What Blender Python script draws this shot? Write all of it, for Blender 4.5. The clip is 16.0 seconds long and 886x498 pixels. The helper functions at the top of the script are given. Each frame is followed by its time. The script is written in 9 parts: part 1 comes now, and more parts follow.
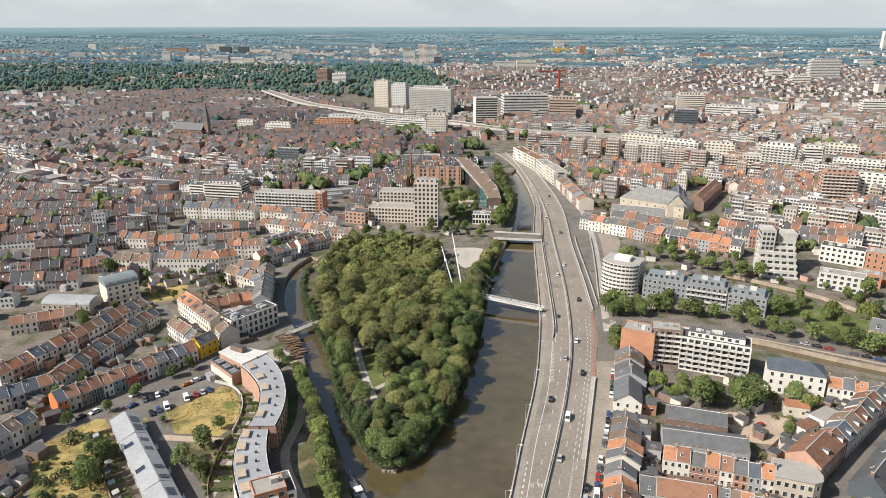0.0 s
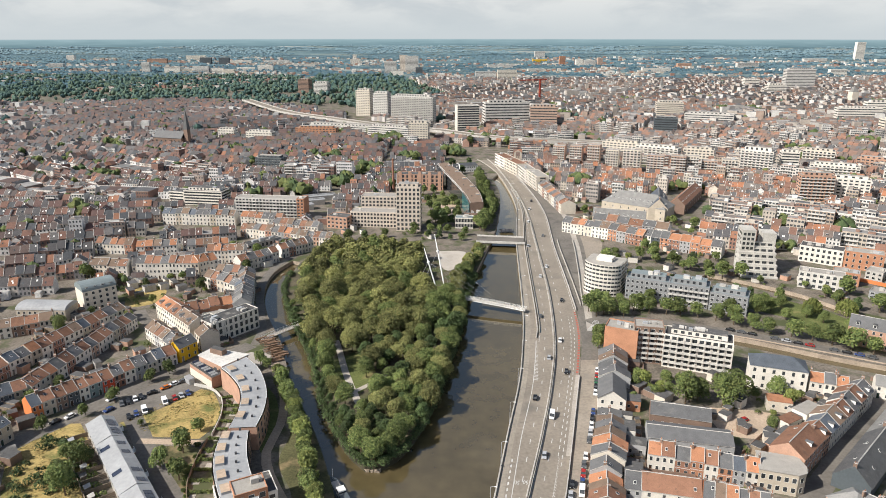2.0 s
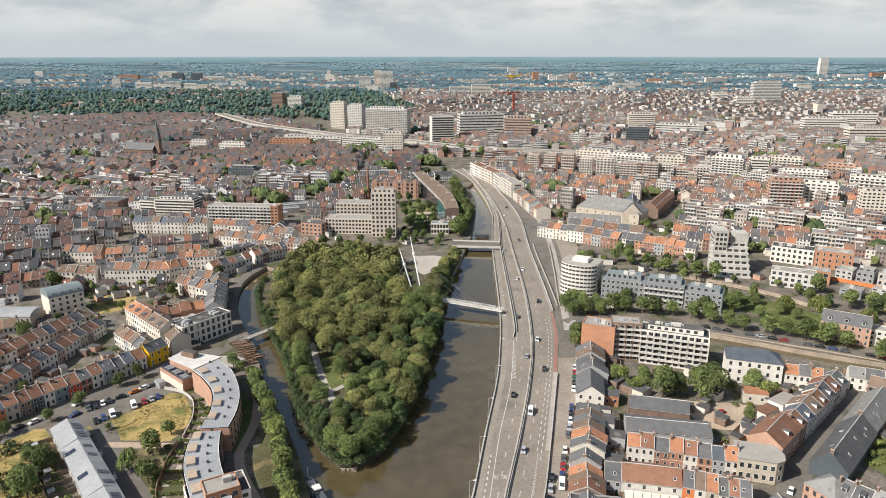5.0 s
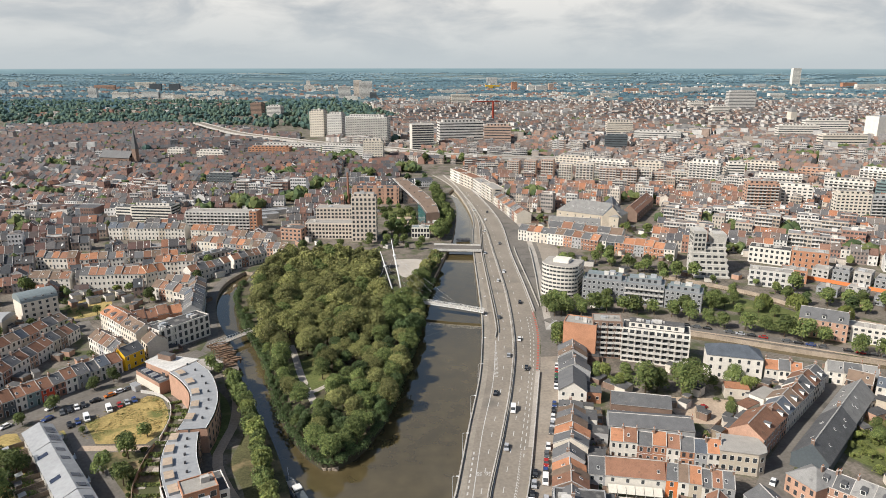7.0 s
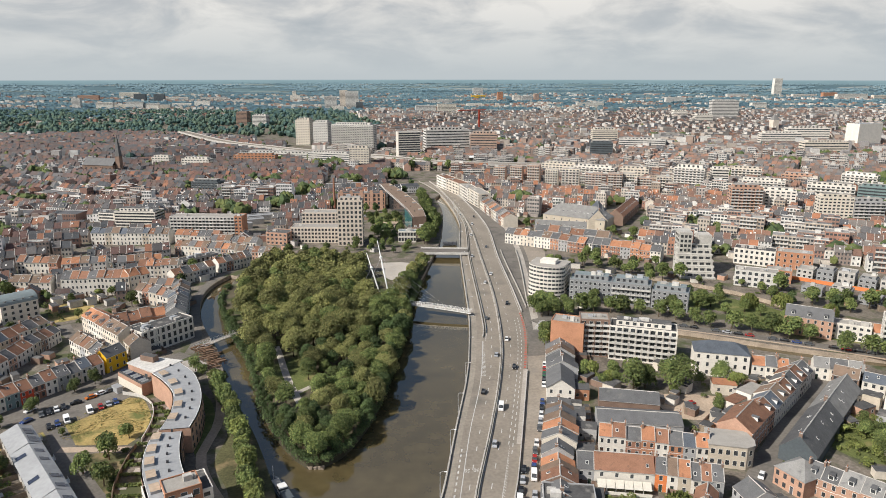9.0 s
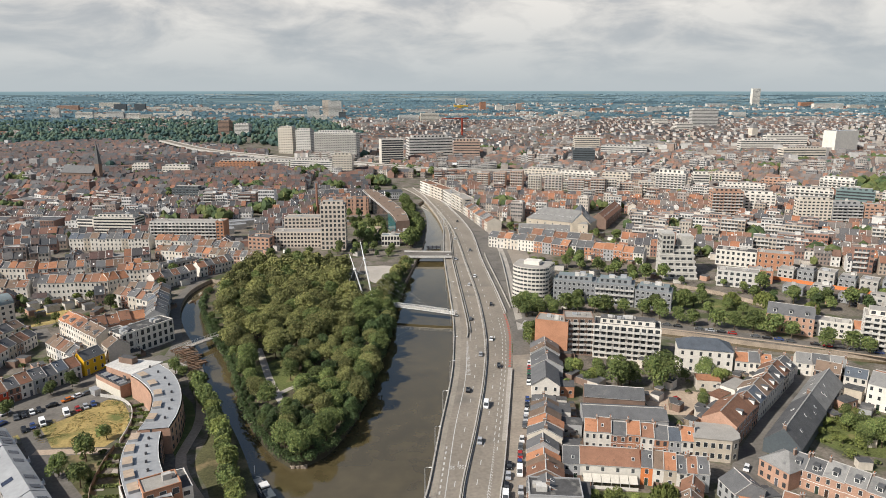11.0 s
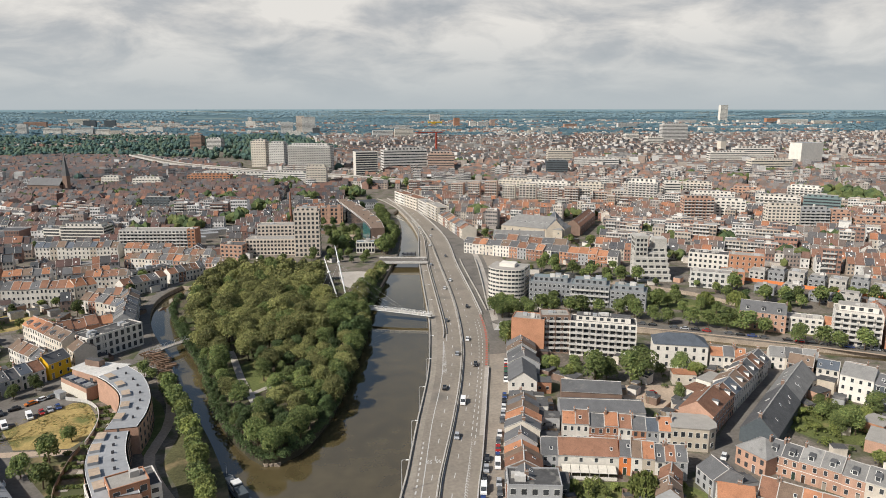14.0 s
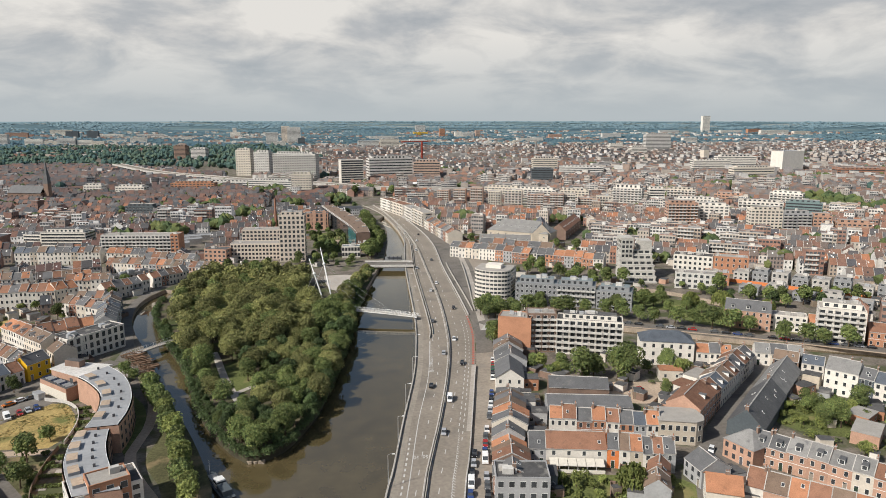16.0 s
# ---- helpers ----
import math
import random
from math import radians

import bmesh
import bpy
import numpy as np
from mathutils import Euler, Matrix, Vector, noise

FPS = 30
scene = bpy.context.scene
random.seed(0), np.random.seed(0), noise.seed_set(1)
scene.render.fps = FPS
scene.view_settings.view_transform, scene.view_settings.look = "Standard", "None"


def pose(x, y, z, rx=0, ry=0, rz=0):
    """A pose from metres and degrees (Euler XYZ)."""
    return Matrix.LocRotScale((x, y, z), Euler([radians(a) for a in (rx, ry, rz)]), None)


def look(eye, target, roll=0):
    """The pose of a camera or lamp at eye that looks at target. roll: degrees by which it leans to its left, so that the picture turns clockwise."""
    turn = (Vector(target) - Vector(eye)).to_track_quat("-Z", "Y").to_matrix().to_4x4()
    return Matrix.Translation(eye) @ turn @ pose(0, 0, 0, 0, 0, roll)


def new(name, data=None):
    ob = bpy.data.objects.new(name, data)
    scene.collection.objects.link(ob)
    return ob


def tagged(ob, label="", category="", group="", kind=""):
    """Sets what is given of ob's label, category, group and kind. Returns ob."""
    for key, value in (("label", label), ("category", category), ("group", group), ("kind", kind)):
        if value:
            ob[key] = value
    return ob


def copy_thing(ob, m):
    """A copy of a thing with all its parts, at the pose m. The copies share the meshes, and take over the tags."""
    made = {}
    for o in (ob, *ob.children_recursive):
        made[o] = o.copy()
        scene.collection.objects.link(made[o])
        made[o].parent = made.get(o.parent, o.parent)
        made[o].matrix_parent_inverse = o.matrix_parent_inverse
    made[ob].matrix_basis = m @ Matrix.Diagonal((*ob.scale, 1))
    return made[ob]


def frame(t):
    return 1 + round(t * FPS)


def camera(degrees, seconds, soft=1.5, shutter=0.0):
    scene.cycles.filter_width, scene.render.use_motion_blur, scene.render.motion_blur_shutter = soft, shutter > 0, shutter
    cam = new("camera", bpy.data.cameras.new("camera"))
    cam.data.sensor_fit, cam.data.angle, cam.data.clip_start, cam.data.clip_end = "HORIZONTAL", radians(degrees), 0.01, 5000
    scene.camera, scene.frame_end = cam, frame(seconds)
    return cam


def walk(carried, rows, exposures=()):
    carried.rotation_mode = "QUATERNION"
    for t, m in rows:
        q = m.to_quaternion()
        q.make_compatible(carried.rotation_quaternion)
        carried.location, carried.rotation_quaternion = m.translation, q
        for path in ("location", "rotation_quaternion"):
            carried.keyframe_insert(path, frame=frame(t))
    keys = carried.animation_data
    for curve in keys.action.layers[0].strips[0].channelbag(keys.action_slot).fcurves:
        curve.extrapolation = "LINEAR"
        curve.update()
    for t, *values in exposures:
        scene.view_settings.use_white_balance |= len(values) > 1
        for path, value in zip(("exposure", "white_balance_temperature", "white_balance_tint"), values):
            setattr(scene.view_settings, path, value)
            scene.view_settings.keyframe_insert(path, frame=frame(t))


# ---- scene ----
cam = camera(66.2, 16.0, 0.9)
PATH = [  # seconds, place, tilt, heading
    (0, -0.00, 0.00, 150.00, 71.567, 0.000),
    (0.5, 0.22, -0.04, 148.57, 71.821, -0.289),
    (1, 0.32, -0.04, 147.18, 72.034, -0.670),
    (1.5, 0.27, -0.09, 145.83, 72.276, -1.097),
    (2, 0.22, -0.02, 144.53, 72.496, -1.506),
    (2.5, 0.18, 0.05, 143.24, 72.698, -1.835),
    (3, 0.20, -0.04, 141.85, 72.942, -2.145),
    (3.5, 0.27, -0.12, 140.40, 73.191, -2.457),
    (4, 0.33, -0.23, 138.95, 73.436, -2.788),
    (6.5, 0.29, -0.13, 132.30, 74.516, -4.929),
    (7, 0.28, -0.28, 130.91, 74.774, -5.285),
    (7.5, 0.33, -0.28, 129.52, 75.005, -5.569),
    (8, 0.37, -0.20, 128.18, 75.222, -5.846),
    (8.5, 0.39, -0.14, 126.82, 75.451, -6.126),
    (9, 0.42, -0.20, 125.44, 75.677, -6.424),
    (11.5, 0.52, -0.11, 118.73, 76.810, -8.222),
    (12, 0.53, -0.10, 117.30, 77.057, -8.616),
    (12.5, 0.56, -0.13, 115.87, 77.301, -8.972),
    (13, 0.50, -0.18, 114.46, 77.556, -9.317),
    (13.5, 0.45, -0.23, 113.02, 77.784, -9.643),
    (14, 0.41, -0.24, 111.58, 78.033, -9.978),
    (14.5, 0.42, -0.31, 110.06, 78.294, -10.268),
    (15, 0.41, -0.36, 108.59, 78.541, -10.565),
    (15.5, 0.36, -0.35, 107.14, 78.781, -10.897),
    (16, 0.37, -0.25, 105.74, 79.004, -11.185),
]
walk(cam, [(t, pose(x, y, z, tilt, 0, head)) for t, x, y, z, tilt, head in PATH], exposures=[(0, 0.34), (8, 0.14), (16, -0.04)])

# ---- world, sun, exposure ----
SUN_EL, SUN_AZ = 41.0, 247.0  # degrees; azimuth clockwise from +y
world = bpy.data.worlds.new("sky")
scene.world = world
world.use_nodes = True


def sky_nodes(nt):
    N, L = nt.nodes, nt.links
    N.clear()
    out = N.new("ShaderNodeOutputWorld")
    sky = N.new("ShaderNodeTexSky")
    sky.sky_type, sky.sun_disc = "NISHITA", False
    sky.sun_elevation, sky.sun_rotation = radians(SUN_EL), radians(SUN_AZ)
    sky.air_density, sky.dust_density = 1.2, 2.0
    clear = N.new("ShaderNodeBackground")
    clear.inputs["Strength"].default_value = 0.085
    L.new(sky.outputs[0], clear.inputs["Color"])
    # cloud deck: direction projected on a flat layer
    tc = N.new("ShaderNodeTexCoord")
    sep = N.new("ShaderNodeSeparateXYZ")
    L.new(tc.outputs["Generated"], sep.inputs[0])
    zz = N.new("ShaderNodeMath")
    zz.operation = "MAXIMUM"
    L.new(sep.outputs[2], zz.inputs[0])
    zz.inputs[1].default_value = 0.0
    za = N.new("ShaderNodeMath")
    za.operation = "ADD"
    L.new(zz.outputs[0], za.inputs[0])
    za.inputs[1].default_value = 0.30
    comb = N.new("ShaderNodeCombineXYZ")
    for k in (0, 1):
        d = N.new("ShaderNodeMath")
        d.operation = "DIVIDE"
        L.new(sep.outputs[k], d.inputs[0])
        L.new(za.outputs[0], d.inputs[1])
        L.new(d.outputs[0], comb.inputs[k])
    big = N.new("ShaderNodeTexNoise")
    big.inputs["Scale"].default_value, big.inputs["Detail"].default_value = 2.5, 10
    big.inputs["Roughness"].default_value = 0.56
    big.inputs["Distortion"].default_value = 0.35
    L.new(comb.outputs[0], big.inputs["Vector"])
    ramp = N.new("ShaderNodeValToRGB")
    e = ramp.color_ramp.elements
    e[0].position, e[0].color = 0.41, (1.06, 1.03, 0.98, 1)
    e[1].position, e[1].color = 0.74, (0.45, 0.50, 0.55, 1)
    m = e.new(0.50)
    m.color = (0.86, 0.85, 0.83, 1)
    m = e.new(0.58)
    m.color = (0.66, 0.68, 0.70, 1)
    L.new(big.outputs[0], ramp.inputs[0])
    # pale band towards the horizon
    band = N.new("ShaderNodeMapRange")
    L.new(zz.outputs[0], band.inputs[0])
    band.inputs[1].default_value, band.inputs[2].default_value = 0.0, 0.11
    mix = N.new("ShaderNodeMixRGB")
    mix.inputs[1].default_value = (0.64, 0.70, 0.73, 1)
    L.new(band.outputs[0], mix.inputs[0])
    L.new(ramp.outputs[0], mix.inputs[2])
    cloud = N.new("ShaderNodeBackground")
    L.new(mix.outputs[0], cloud.inputs["Color"])
    cloud.inputs["Strength"].default_value = 0.75
    # cover: mostly closed, thin breaks overhead
    cover = N.new("ShaderNodeTexNoise")
    cover.inputs["Scale"].default_value, cover.inputs["Detail"].default_value = 1.5, 5
    L.new(comb.outputs[0], cover.inputs["Vector"])
    cr = N.new("ShaderNodeMapRange")
    L.new(cover.outputs[0], cr.inputs[0])
    cr.inputs[1].default_value, cr.inputs[2].default_value = 0.60, 0.76
    cr.inputs[3].default_value, cr.inputs[4].default_value = 0.0, 1.0
    # the deck is closed towards the horizon and broken overhead
    low = N.new("ShaderNodeMapRange")
    L.new(zz.outputs[0], low.inputs[0])
    low.inputs[1].default_value, low.inputs[2].default_value = 0.17, 0.30
    low.inputs[3].default_value, low.inputs[4].default_value = 1.0, 0.0
    shut = N.new("ShaderNodeMath")
    shut.operation = "MAXIMUM"
    L.new(cr.outputs[0], shut.inputs[0])
    L.new(low.outputs[0], shut.inputs[1])
    sh = N.new("ShaderNodeMixShader")
    L.new(shut.outputs[0], sh.inputs[0])
    L.new(clear.outputs[0], sh.inputs[1])
    L.new(cloud.outputs[0], sh.inputs[2])
    # the land past the ground's rim, pale with painted distance haze, up to the true horizon
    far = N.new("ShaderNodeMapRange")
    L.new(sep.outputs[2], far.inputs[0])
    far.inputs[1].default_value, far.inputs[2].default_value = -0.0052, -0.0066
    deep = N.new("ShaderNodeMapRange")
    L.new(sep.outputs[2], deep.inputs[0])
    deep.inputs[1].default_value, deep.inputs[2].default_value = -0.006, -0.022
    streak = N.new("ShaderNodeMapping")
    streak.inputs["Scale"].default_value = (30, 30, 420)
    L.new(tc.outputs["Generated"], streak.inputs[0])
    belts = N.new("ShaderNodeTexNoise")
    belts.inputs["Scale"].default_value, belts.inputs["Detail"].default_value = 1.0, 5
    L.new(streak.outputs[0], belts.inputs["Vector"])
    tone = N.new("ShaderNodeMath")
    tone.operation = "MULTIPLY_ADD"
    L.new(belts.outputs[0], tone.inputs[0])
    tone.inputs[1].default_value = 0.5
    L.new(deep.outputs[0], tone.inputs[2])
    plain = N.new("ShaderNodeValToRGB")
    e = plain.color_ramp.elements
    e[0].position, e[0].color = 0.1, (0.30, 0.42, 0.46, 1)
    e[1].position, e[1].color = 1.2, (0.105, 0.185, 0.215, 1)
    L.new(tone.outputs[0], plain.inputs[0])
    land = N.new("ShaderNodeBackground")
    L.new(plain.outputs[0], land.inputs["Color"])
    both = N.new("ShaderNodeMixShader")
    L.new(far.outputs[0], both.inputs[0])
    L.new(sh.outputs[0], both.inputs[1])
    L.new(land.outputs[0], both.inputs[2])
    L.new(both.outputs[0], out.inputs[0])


sky_nodes(world.node_tree)
sun = new("sun", bpy.data.lights.new("sun", "SUN"))
sun.data.energy, sun.data.angle, sun.data.color = 5.0, radians(0.6), (1.0, 0.955, 0.885)
SUN_TO = Vector((math.sin(radians(SUN_AZ)) * math.cos(radians(SUN_EL)), math.cos(radians(SUN_AZ)) * math.cos(radians(SUN_EL)), math.sin(radians(SUN_EL))))
sun.matrix_world = look(tuple(SUN_TO * 400), (0, 0, 0))

# ---- materials ----


def mat(name, base, rough=0.8, var=0.25, big=0.12, fine=1.5, metal=0.0, bump=0.0, stains=None, obj=0.0, island=0.0, spec=0.3):
    """A surface of one colour with stains at a large and grain at a small scale; obj and island vary it from piece to piece."""
    m = bpy.data.materials.new(name)
    var = min(0.62, var * 1.55)
    m.use_nodes = True
    N, L = m.node_tree.nodes, m.node_tree.links
    b = N["Principled BSDF"]
    b.inputs["Roughness"].default_value, b.inputs["Metallic"].default_value = rough, metal
    b.inputs["Specular IOR Level"].default_value = spec
    geo = N.new("ShaderNodeNewGeometry")
    n1, n2 = N.new("ShaderNodeTexNoise"), N.new("ShaderNodeTexNoise")
    for n, s, det in ((n1, big, 4), (n2, fine, 3)):
        n.inputs["Scale"].default_value, n.inputs["Detail"].default_value = s, det
        L.new(geo.outputs["Position"], n.inputs["Vector"])
    add = N.new("ShaderNodeMath")
    add.operation = "ADD"
    L.new(n1.outputs[0], add.inputs[0])
    L.new(n2.outputs[0], add.inputs[1])
    last, lo, hi = add.outputs[0], 0.6, 1.4
    for amount, kind in ((obj, "o"), (island, "i")):
        if amount:
            src = N.new("ShaderNodeObjectInfo").outputs["Random"] if kind == "o" else geo.outputs["Random Per Island"]
            ma = N.new("ShaderNodeMath")
            ma.operation = "MULTIPLY_ADD"
            L.new(src, ma.inputs[0])
            ma.inputs[1].default_value = amount
            L.new(last, ma.inputs[2])
            last, hi = ma.outputs[0], hi + amount
    mr = N.new("ShaderNodeMapRange")
    L.new(last, mr.inputs[0])
    mr.inputs[1].default_value, mr.inputs[2].default_value = lo, hi
    mr.inputs[3].default_value, mr.inputs[4].default_value = 1 - var, 1 + var
    mul = N.new("ShaderNodeMixRGB")
    mul.blend_type = "MULTIPLY"
    mul.inputs[0].default_value = 1
    mul.inputs[1].default_value = (*base, 1)
    L.new(mr.outputs[0], mul.inputs[2])
    col = mul.outputs[0]
    if stains:
        n3 = N.new("ShaderNodeTexNoise")
        n3.inputs["Scale"].default_value, n3.inputs["Detail"].default_value = stains[1], 6
        L.new(geo.outputs["Position"], n3.inputs["Vector"])
        r3 = N.new("ShaderNodeMapRange")
        L.new(n3.outputs[0], r3.inputs[0])
        r3.inputs[1].default_value, r3.inputs[2].default_value = stains[2], stains[2] + 0.14
        mx = N.new("ShaderNodeMixRGB")
        L.new(r3.outputs[0], mx.inputs[0])
        L.new(col, mx.inputs[1])
        mx.inputs[2].default_value = (*stains[0], 1)
        col = mx.outputs[0]
    L.new(col, b.inputs["Base Color"])
    if bump:
        bp = N.new("ShaderNodeBump")
        bp.inputs["Strength"].default_value, bp.inputs["Distance"].default_value = bump, 0.2
        L.new(n2.outputs[0], bp.inputs["Height"])
        L.new(bp.outputs[0], b.inputs["Normal"])
    return m


def palette(name, colours, rough=0.85, var=0.2, by="island", bump=0.0, big=0.15, fine=1.2):
    """A surface that takes one of several colours, piece by piece."""
    m = mat(name, (1, 1, 1), rough, var, big, fine, bump=bump)
    N, L = m.node_tree.nodes, m.node_tree.links
    src = N.new("ShaderNodeObjectInfo").outputs["Random"] if by == "object" else N.new("ShaderNodeNewGeometry").outputs["Random Per Island"]
    ramp = N.new("ShaderNodeValToRGB")
    ramp.color_ramp.interpolation = "CONSTANT"
    e = ramp.color_ramp.elements
    while len(e) < len(colours):
        e.new(0.5)
    for k, c in enumerate(colours):
        e[k].position = k / len(colours)
    for k, c in enumerate(colours):
        e[k].color = (*c, 1)
    L.new(src, ramp.inputs[0])
    mul = [n for n in N if n.type == "MIX_RGB"][0]
    L.new(ramp.outputs[0], mul.inputs[1])
    return m


WHITE = mat("white_plaster", (0.67, 0.63, 0.565), 0.8, 0.16, 0.25, 1.6, obj=0.5)
CREAM = mat("cream_plaster", (0.61, 0.55, 0.465), 0.8, 0.16, 0.25, 1.6, obj=0.4)
BEIGE = mat("beige_stone", (0.46, 0.40, 0.32), 0.85, 0.2, 0.25, 1.6, obj=0.4)
GREYW = mat("grey_render", (0.34, 0.34, 0.34), 0.8, 0.18, 0.25, 1.6, obj=0.4)
BRICK = mat("red_brick", (0.30, 0.155, 0.105), 0.9, 0.25, 0.3, 3.0, obj=0.4)
BRICKL = mat("orange_brick", (0.42, 0.21, 0.125), 0.9, 0.22, 0.3, 3.0, obj=0.3)
BRICKP = mat("pink_brick", (0.43, 0.265, 0.19), 0.9, 0.22, 0.3, 3.0, obj=0.3)
BRICKB = mat("brown_brick", (0.22, 0.15, 0.115), 0.9, 0.25, 0.3, 3.0, obj=0.4)
YELLOW = mat("yellow_paint", (0.70, 0.42, 0.02), 0.7, 0.1)
REDP = mat("red_paint", (0.50, 0.07, 0.03), 0.7, 0.12)
ORANGEP = mat("orange_paint", (0.62, 0.20, 0.07), 0.7, 0.12)
TEALP = mat("grey_green_paint", (0.16, 0.22, 0.22), 0.7, 0.12)
BLUEG = mat("blue_grey_paint", (0.085, 0.10, 0.11), 0.7, 0.12)
TILE_O = mat("orange_roof_tiles", (0.36, 0.168, 0.092), 0.85, 0.3, 0.35, 3.5, bump=0.4, obj=0.5, stains=((0.20, 0.10, 0.06), 0.5, 0.60))
TILE_R = mat("red_brown_roof_tiles", (0.235, 0.122, 0.078), 0.85, 0.3, 0.35, 3.5, bump=0.4, obj=0.5, stains=((0.12, 0.08, 0.06), 0.5, 0.60))
TILE_B = mat("brown_roof_tiles", (0.178, 0.126, 0.092), 0.85, 0.3, 0.35, 3.5, bump=0.4, obj=0.5, stains=((0.10, 0.08, 0.06), 0.5, 0.62))
SLATE = mat("slate_roof", (0.118, 0.118, 0.119), 0.6, 0.3, 0.35, 3.5, bump=0.3, obj=0.5, stains=((0.165, 0.16, 0.15), 0.5, 0.60))
SLATE_B = mat("blue_slate_roof", (0.098, 0.112, 0.132), 0.55, 0.3, 0.35, 3.5, bump=0.3, obj=0.5)
SLATE_L = mat("weathered_slate_roof", (0.215, 0.21, 0.20), 0.7, 0.28, 0.35, 3.5, bump=0.3, obj=0.5, stains=((0.15, 0.148, 0.145), 0.5, 0.58))
BITUMEN = mat("bitumen_flat_roof", (0.088, 0.086, 0.085), 0.9, 0.3, 0.2, 1.2, obj=0.5, stains=((0.22, 0.21, 0.19), 0.25, 0.58))
GRAVEL = mat("gravel_flat_roof", (0.315, 0.295, 0.265), 0.95, 0.2, 0.35, 2.5, obj=0.5)
WHITER = mat("pale_metal_roof", (0.315, 0.32, 0.325), 0.5, 0.12, 0.12, 0.8)
GREENM = mat("blue_green_sheet_roof", (0.20, 0.235, 0.24), 0.5, 0.12, 0.2, 1.0)
CONC = mat("concrete", (0.42, 0.40, 0.37), 0.9, 0.2, 0.15, 1.0, stains=((0.28, 0.26, 0.23), 0.3, 0.60))
CONCW = mat("pale_concrete", (0.54, 0.52, 0.485), 0.85, 0.18, 0.15, 1.0)
GLASS = mat("window_glass", (0.050, 0.054, 0.058), 0.12, 0.4, 0.5, 2.0, obj=0.6, spec=0.6)
GLASST = mat("town_window_glass", (0.075, 0.080, 0.085), 0.15, 0.4, 0.5, 2.0, island=0.8, spec=0.6)
TEALG = mat("teal_curtain_glass", (0.05, 0.15, 0.165), 0.15, 0.3, 0.3, 1.0, spec=0.6)
FRAMEW = mat("white_window_paint", (0.70, 0.69, 0.66), 0.6, 0.08)
FRAMED = mat("dark_window_paint", (0.06, 0.06, 0.065), 0.5, 0.1)
DOORM = palette("door_paint", [(0.05, 0.03, 0.02), (0.03, 0.05, 0.035), (0.25, 0.22, 0.18), (0.10, 0.10, 0.11)], 0.5, 0.1, "object")
BARR = mat("stained_barrier_concrete", (0.40, 0.372, 0.33), 0.9, 0.2, 0.15, 1.0, stains=((0.26, 0.24, 0.21), 0.3, 0.56))
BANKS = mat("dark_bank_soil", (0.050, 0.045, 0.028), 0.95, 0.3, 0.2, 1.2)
ASPH = mat("asphalt", (0.240, 0.208, 0.170), 0.9, 0.16, 0.05, 0.8, stains=((0.158, 0.142, 0.122), 0.06, 0.60))
SERV = mat("pale_service_paving", (0.275, 0.236, 0.192), 0.9, 0.18, 0.08, 0.8, stains=((0.20, 0.185, 0.165), 0.1, 0.58))
ASPH_T = mat("tan_concrete_lane", (0.275, 0.242, 0.20), 0.9, 0.18, 0.08, 0.8)
ASPH_S = mat("street_asphalt", (0.158, 0.143, 0.125), 0.9, 0.2, 0.08, 0.8, stains=((0.105, 0.095, 0.084), 0.12, 0.56))
PAVE = mat("pale_paving", (0.36, 0.325, 0.285), 0.9, 0.18, 0.1, 1.2)
PATHM = mat("gravel_path", (0.43, 0.335, 0.25), 0.95, 0.18, 0.1, 1.2)
LINE = mat("road_paint", (0.50, 0.49, 0.47), 0.8, 0.15, 0.3, 2.0)
REDL = mat("red_cycle_paint", (0.42, 0.10, 0.07), 0.8, 0.2, 0.3, 2.0)
GRASS = mat("green_lawn", (0.112, 0.130, 0.042), 0.95, 0.35, 0.08, 1.2, bump=0.5, stains=((0.24, 0.20, 0.09), 0.08, 0.56))
BANKG = mat("worn_bank_grass", (0.095, 0.092, 0.042), 0.95, 0.35, 0.08, 1.2, bump=0.5, stains=((0.27, 0.20, 0.11), 0.11, 0.52))
DRY = mat("dry_grass", (0.345, 0.258, 0.10), 0.95, 0.3, 0.1, 1.2, bump=0.5, stains=((0.13, 0.14, 0.045), 0.12, 0.53))
SOIL = mat("island_soil", (0.10, 0.085, 0.055), 0.95, 0.3, 0.1, 1.2, bump=0.4, stains=((0.06, 0.075, 0.025), 0.12, 0.45))
SAND = mat("pale_sand", (0.42, 0.38, 0.33), 0.95, 0.15, 0.1, 1.2)
QUAYM = mat("quay_masonry", (0.33, 0.27, 0.21), 0.9, 0.25, 0.3, 2.0)
STEEL = mat("galvanised_steel", (0.50, 0.51, 0.52), 0.45, 0.12, metal=0.4)
WSTEEL = mat("white_painted_steel", (0.78, 0.78, 0.76), 0.5, 0.08)
DARKM = mat("dark_metal", (0.05, 0.05, 0.055), 0.5, 0.2)
SOLAR = mat("solar_panel", (0.03, 0.037, 0.06), 0.2, 0.2, spec=0.6)
BARK = mat("bark", (0.10, 0.075, 0.05), 0.95, 0.3, 0.4, 3.0)
RUBBER = mat("rubber", (0.02, 0.02, 0.02), 0.9, 0.1)
WOODF = mat("weathered_fence_wood", (0.24, 0.19, 0.14), 0.9, 0.25, 0.4, 3.0)
WOODB = mat("brown_timber", (0.20, 0.125, 0.08), 0.9, 0.25, 0.4, 3.0, obj=0.5)
TAN_AWNING = mat("pale_canvas", (0.62, 0.58, 0.50), 0.8, 0.1)


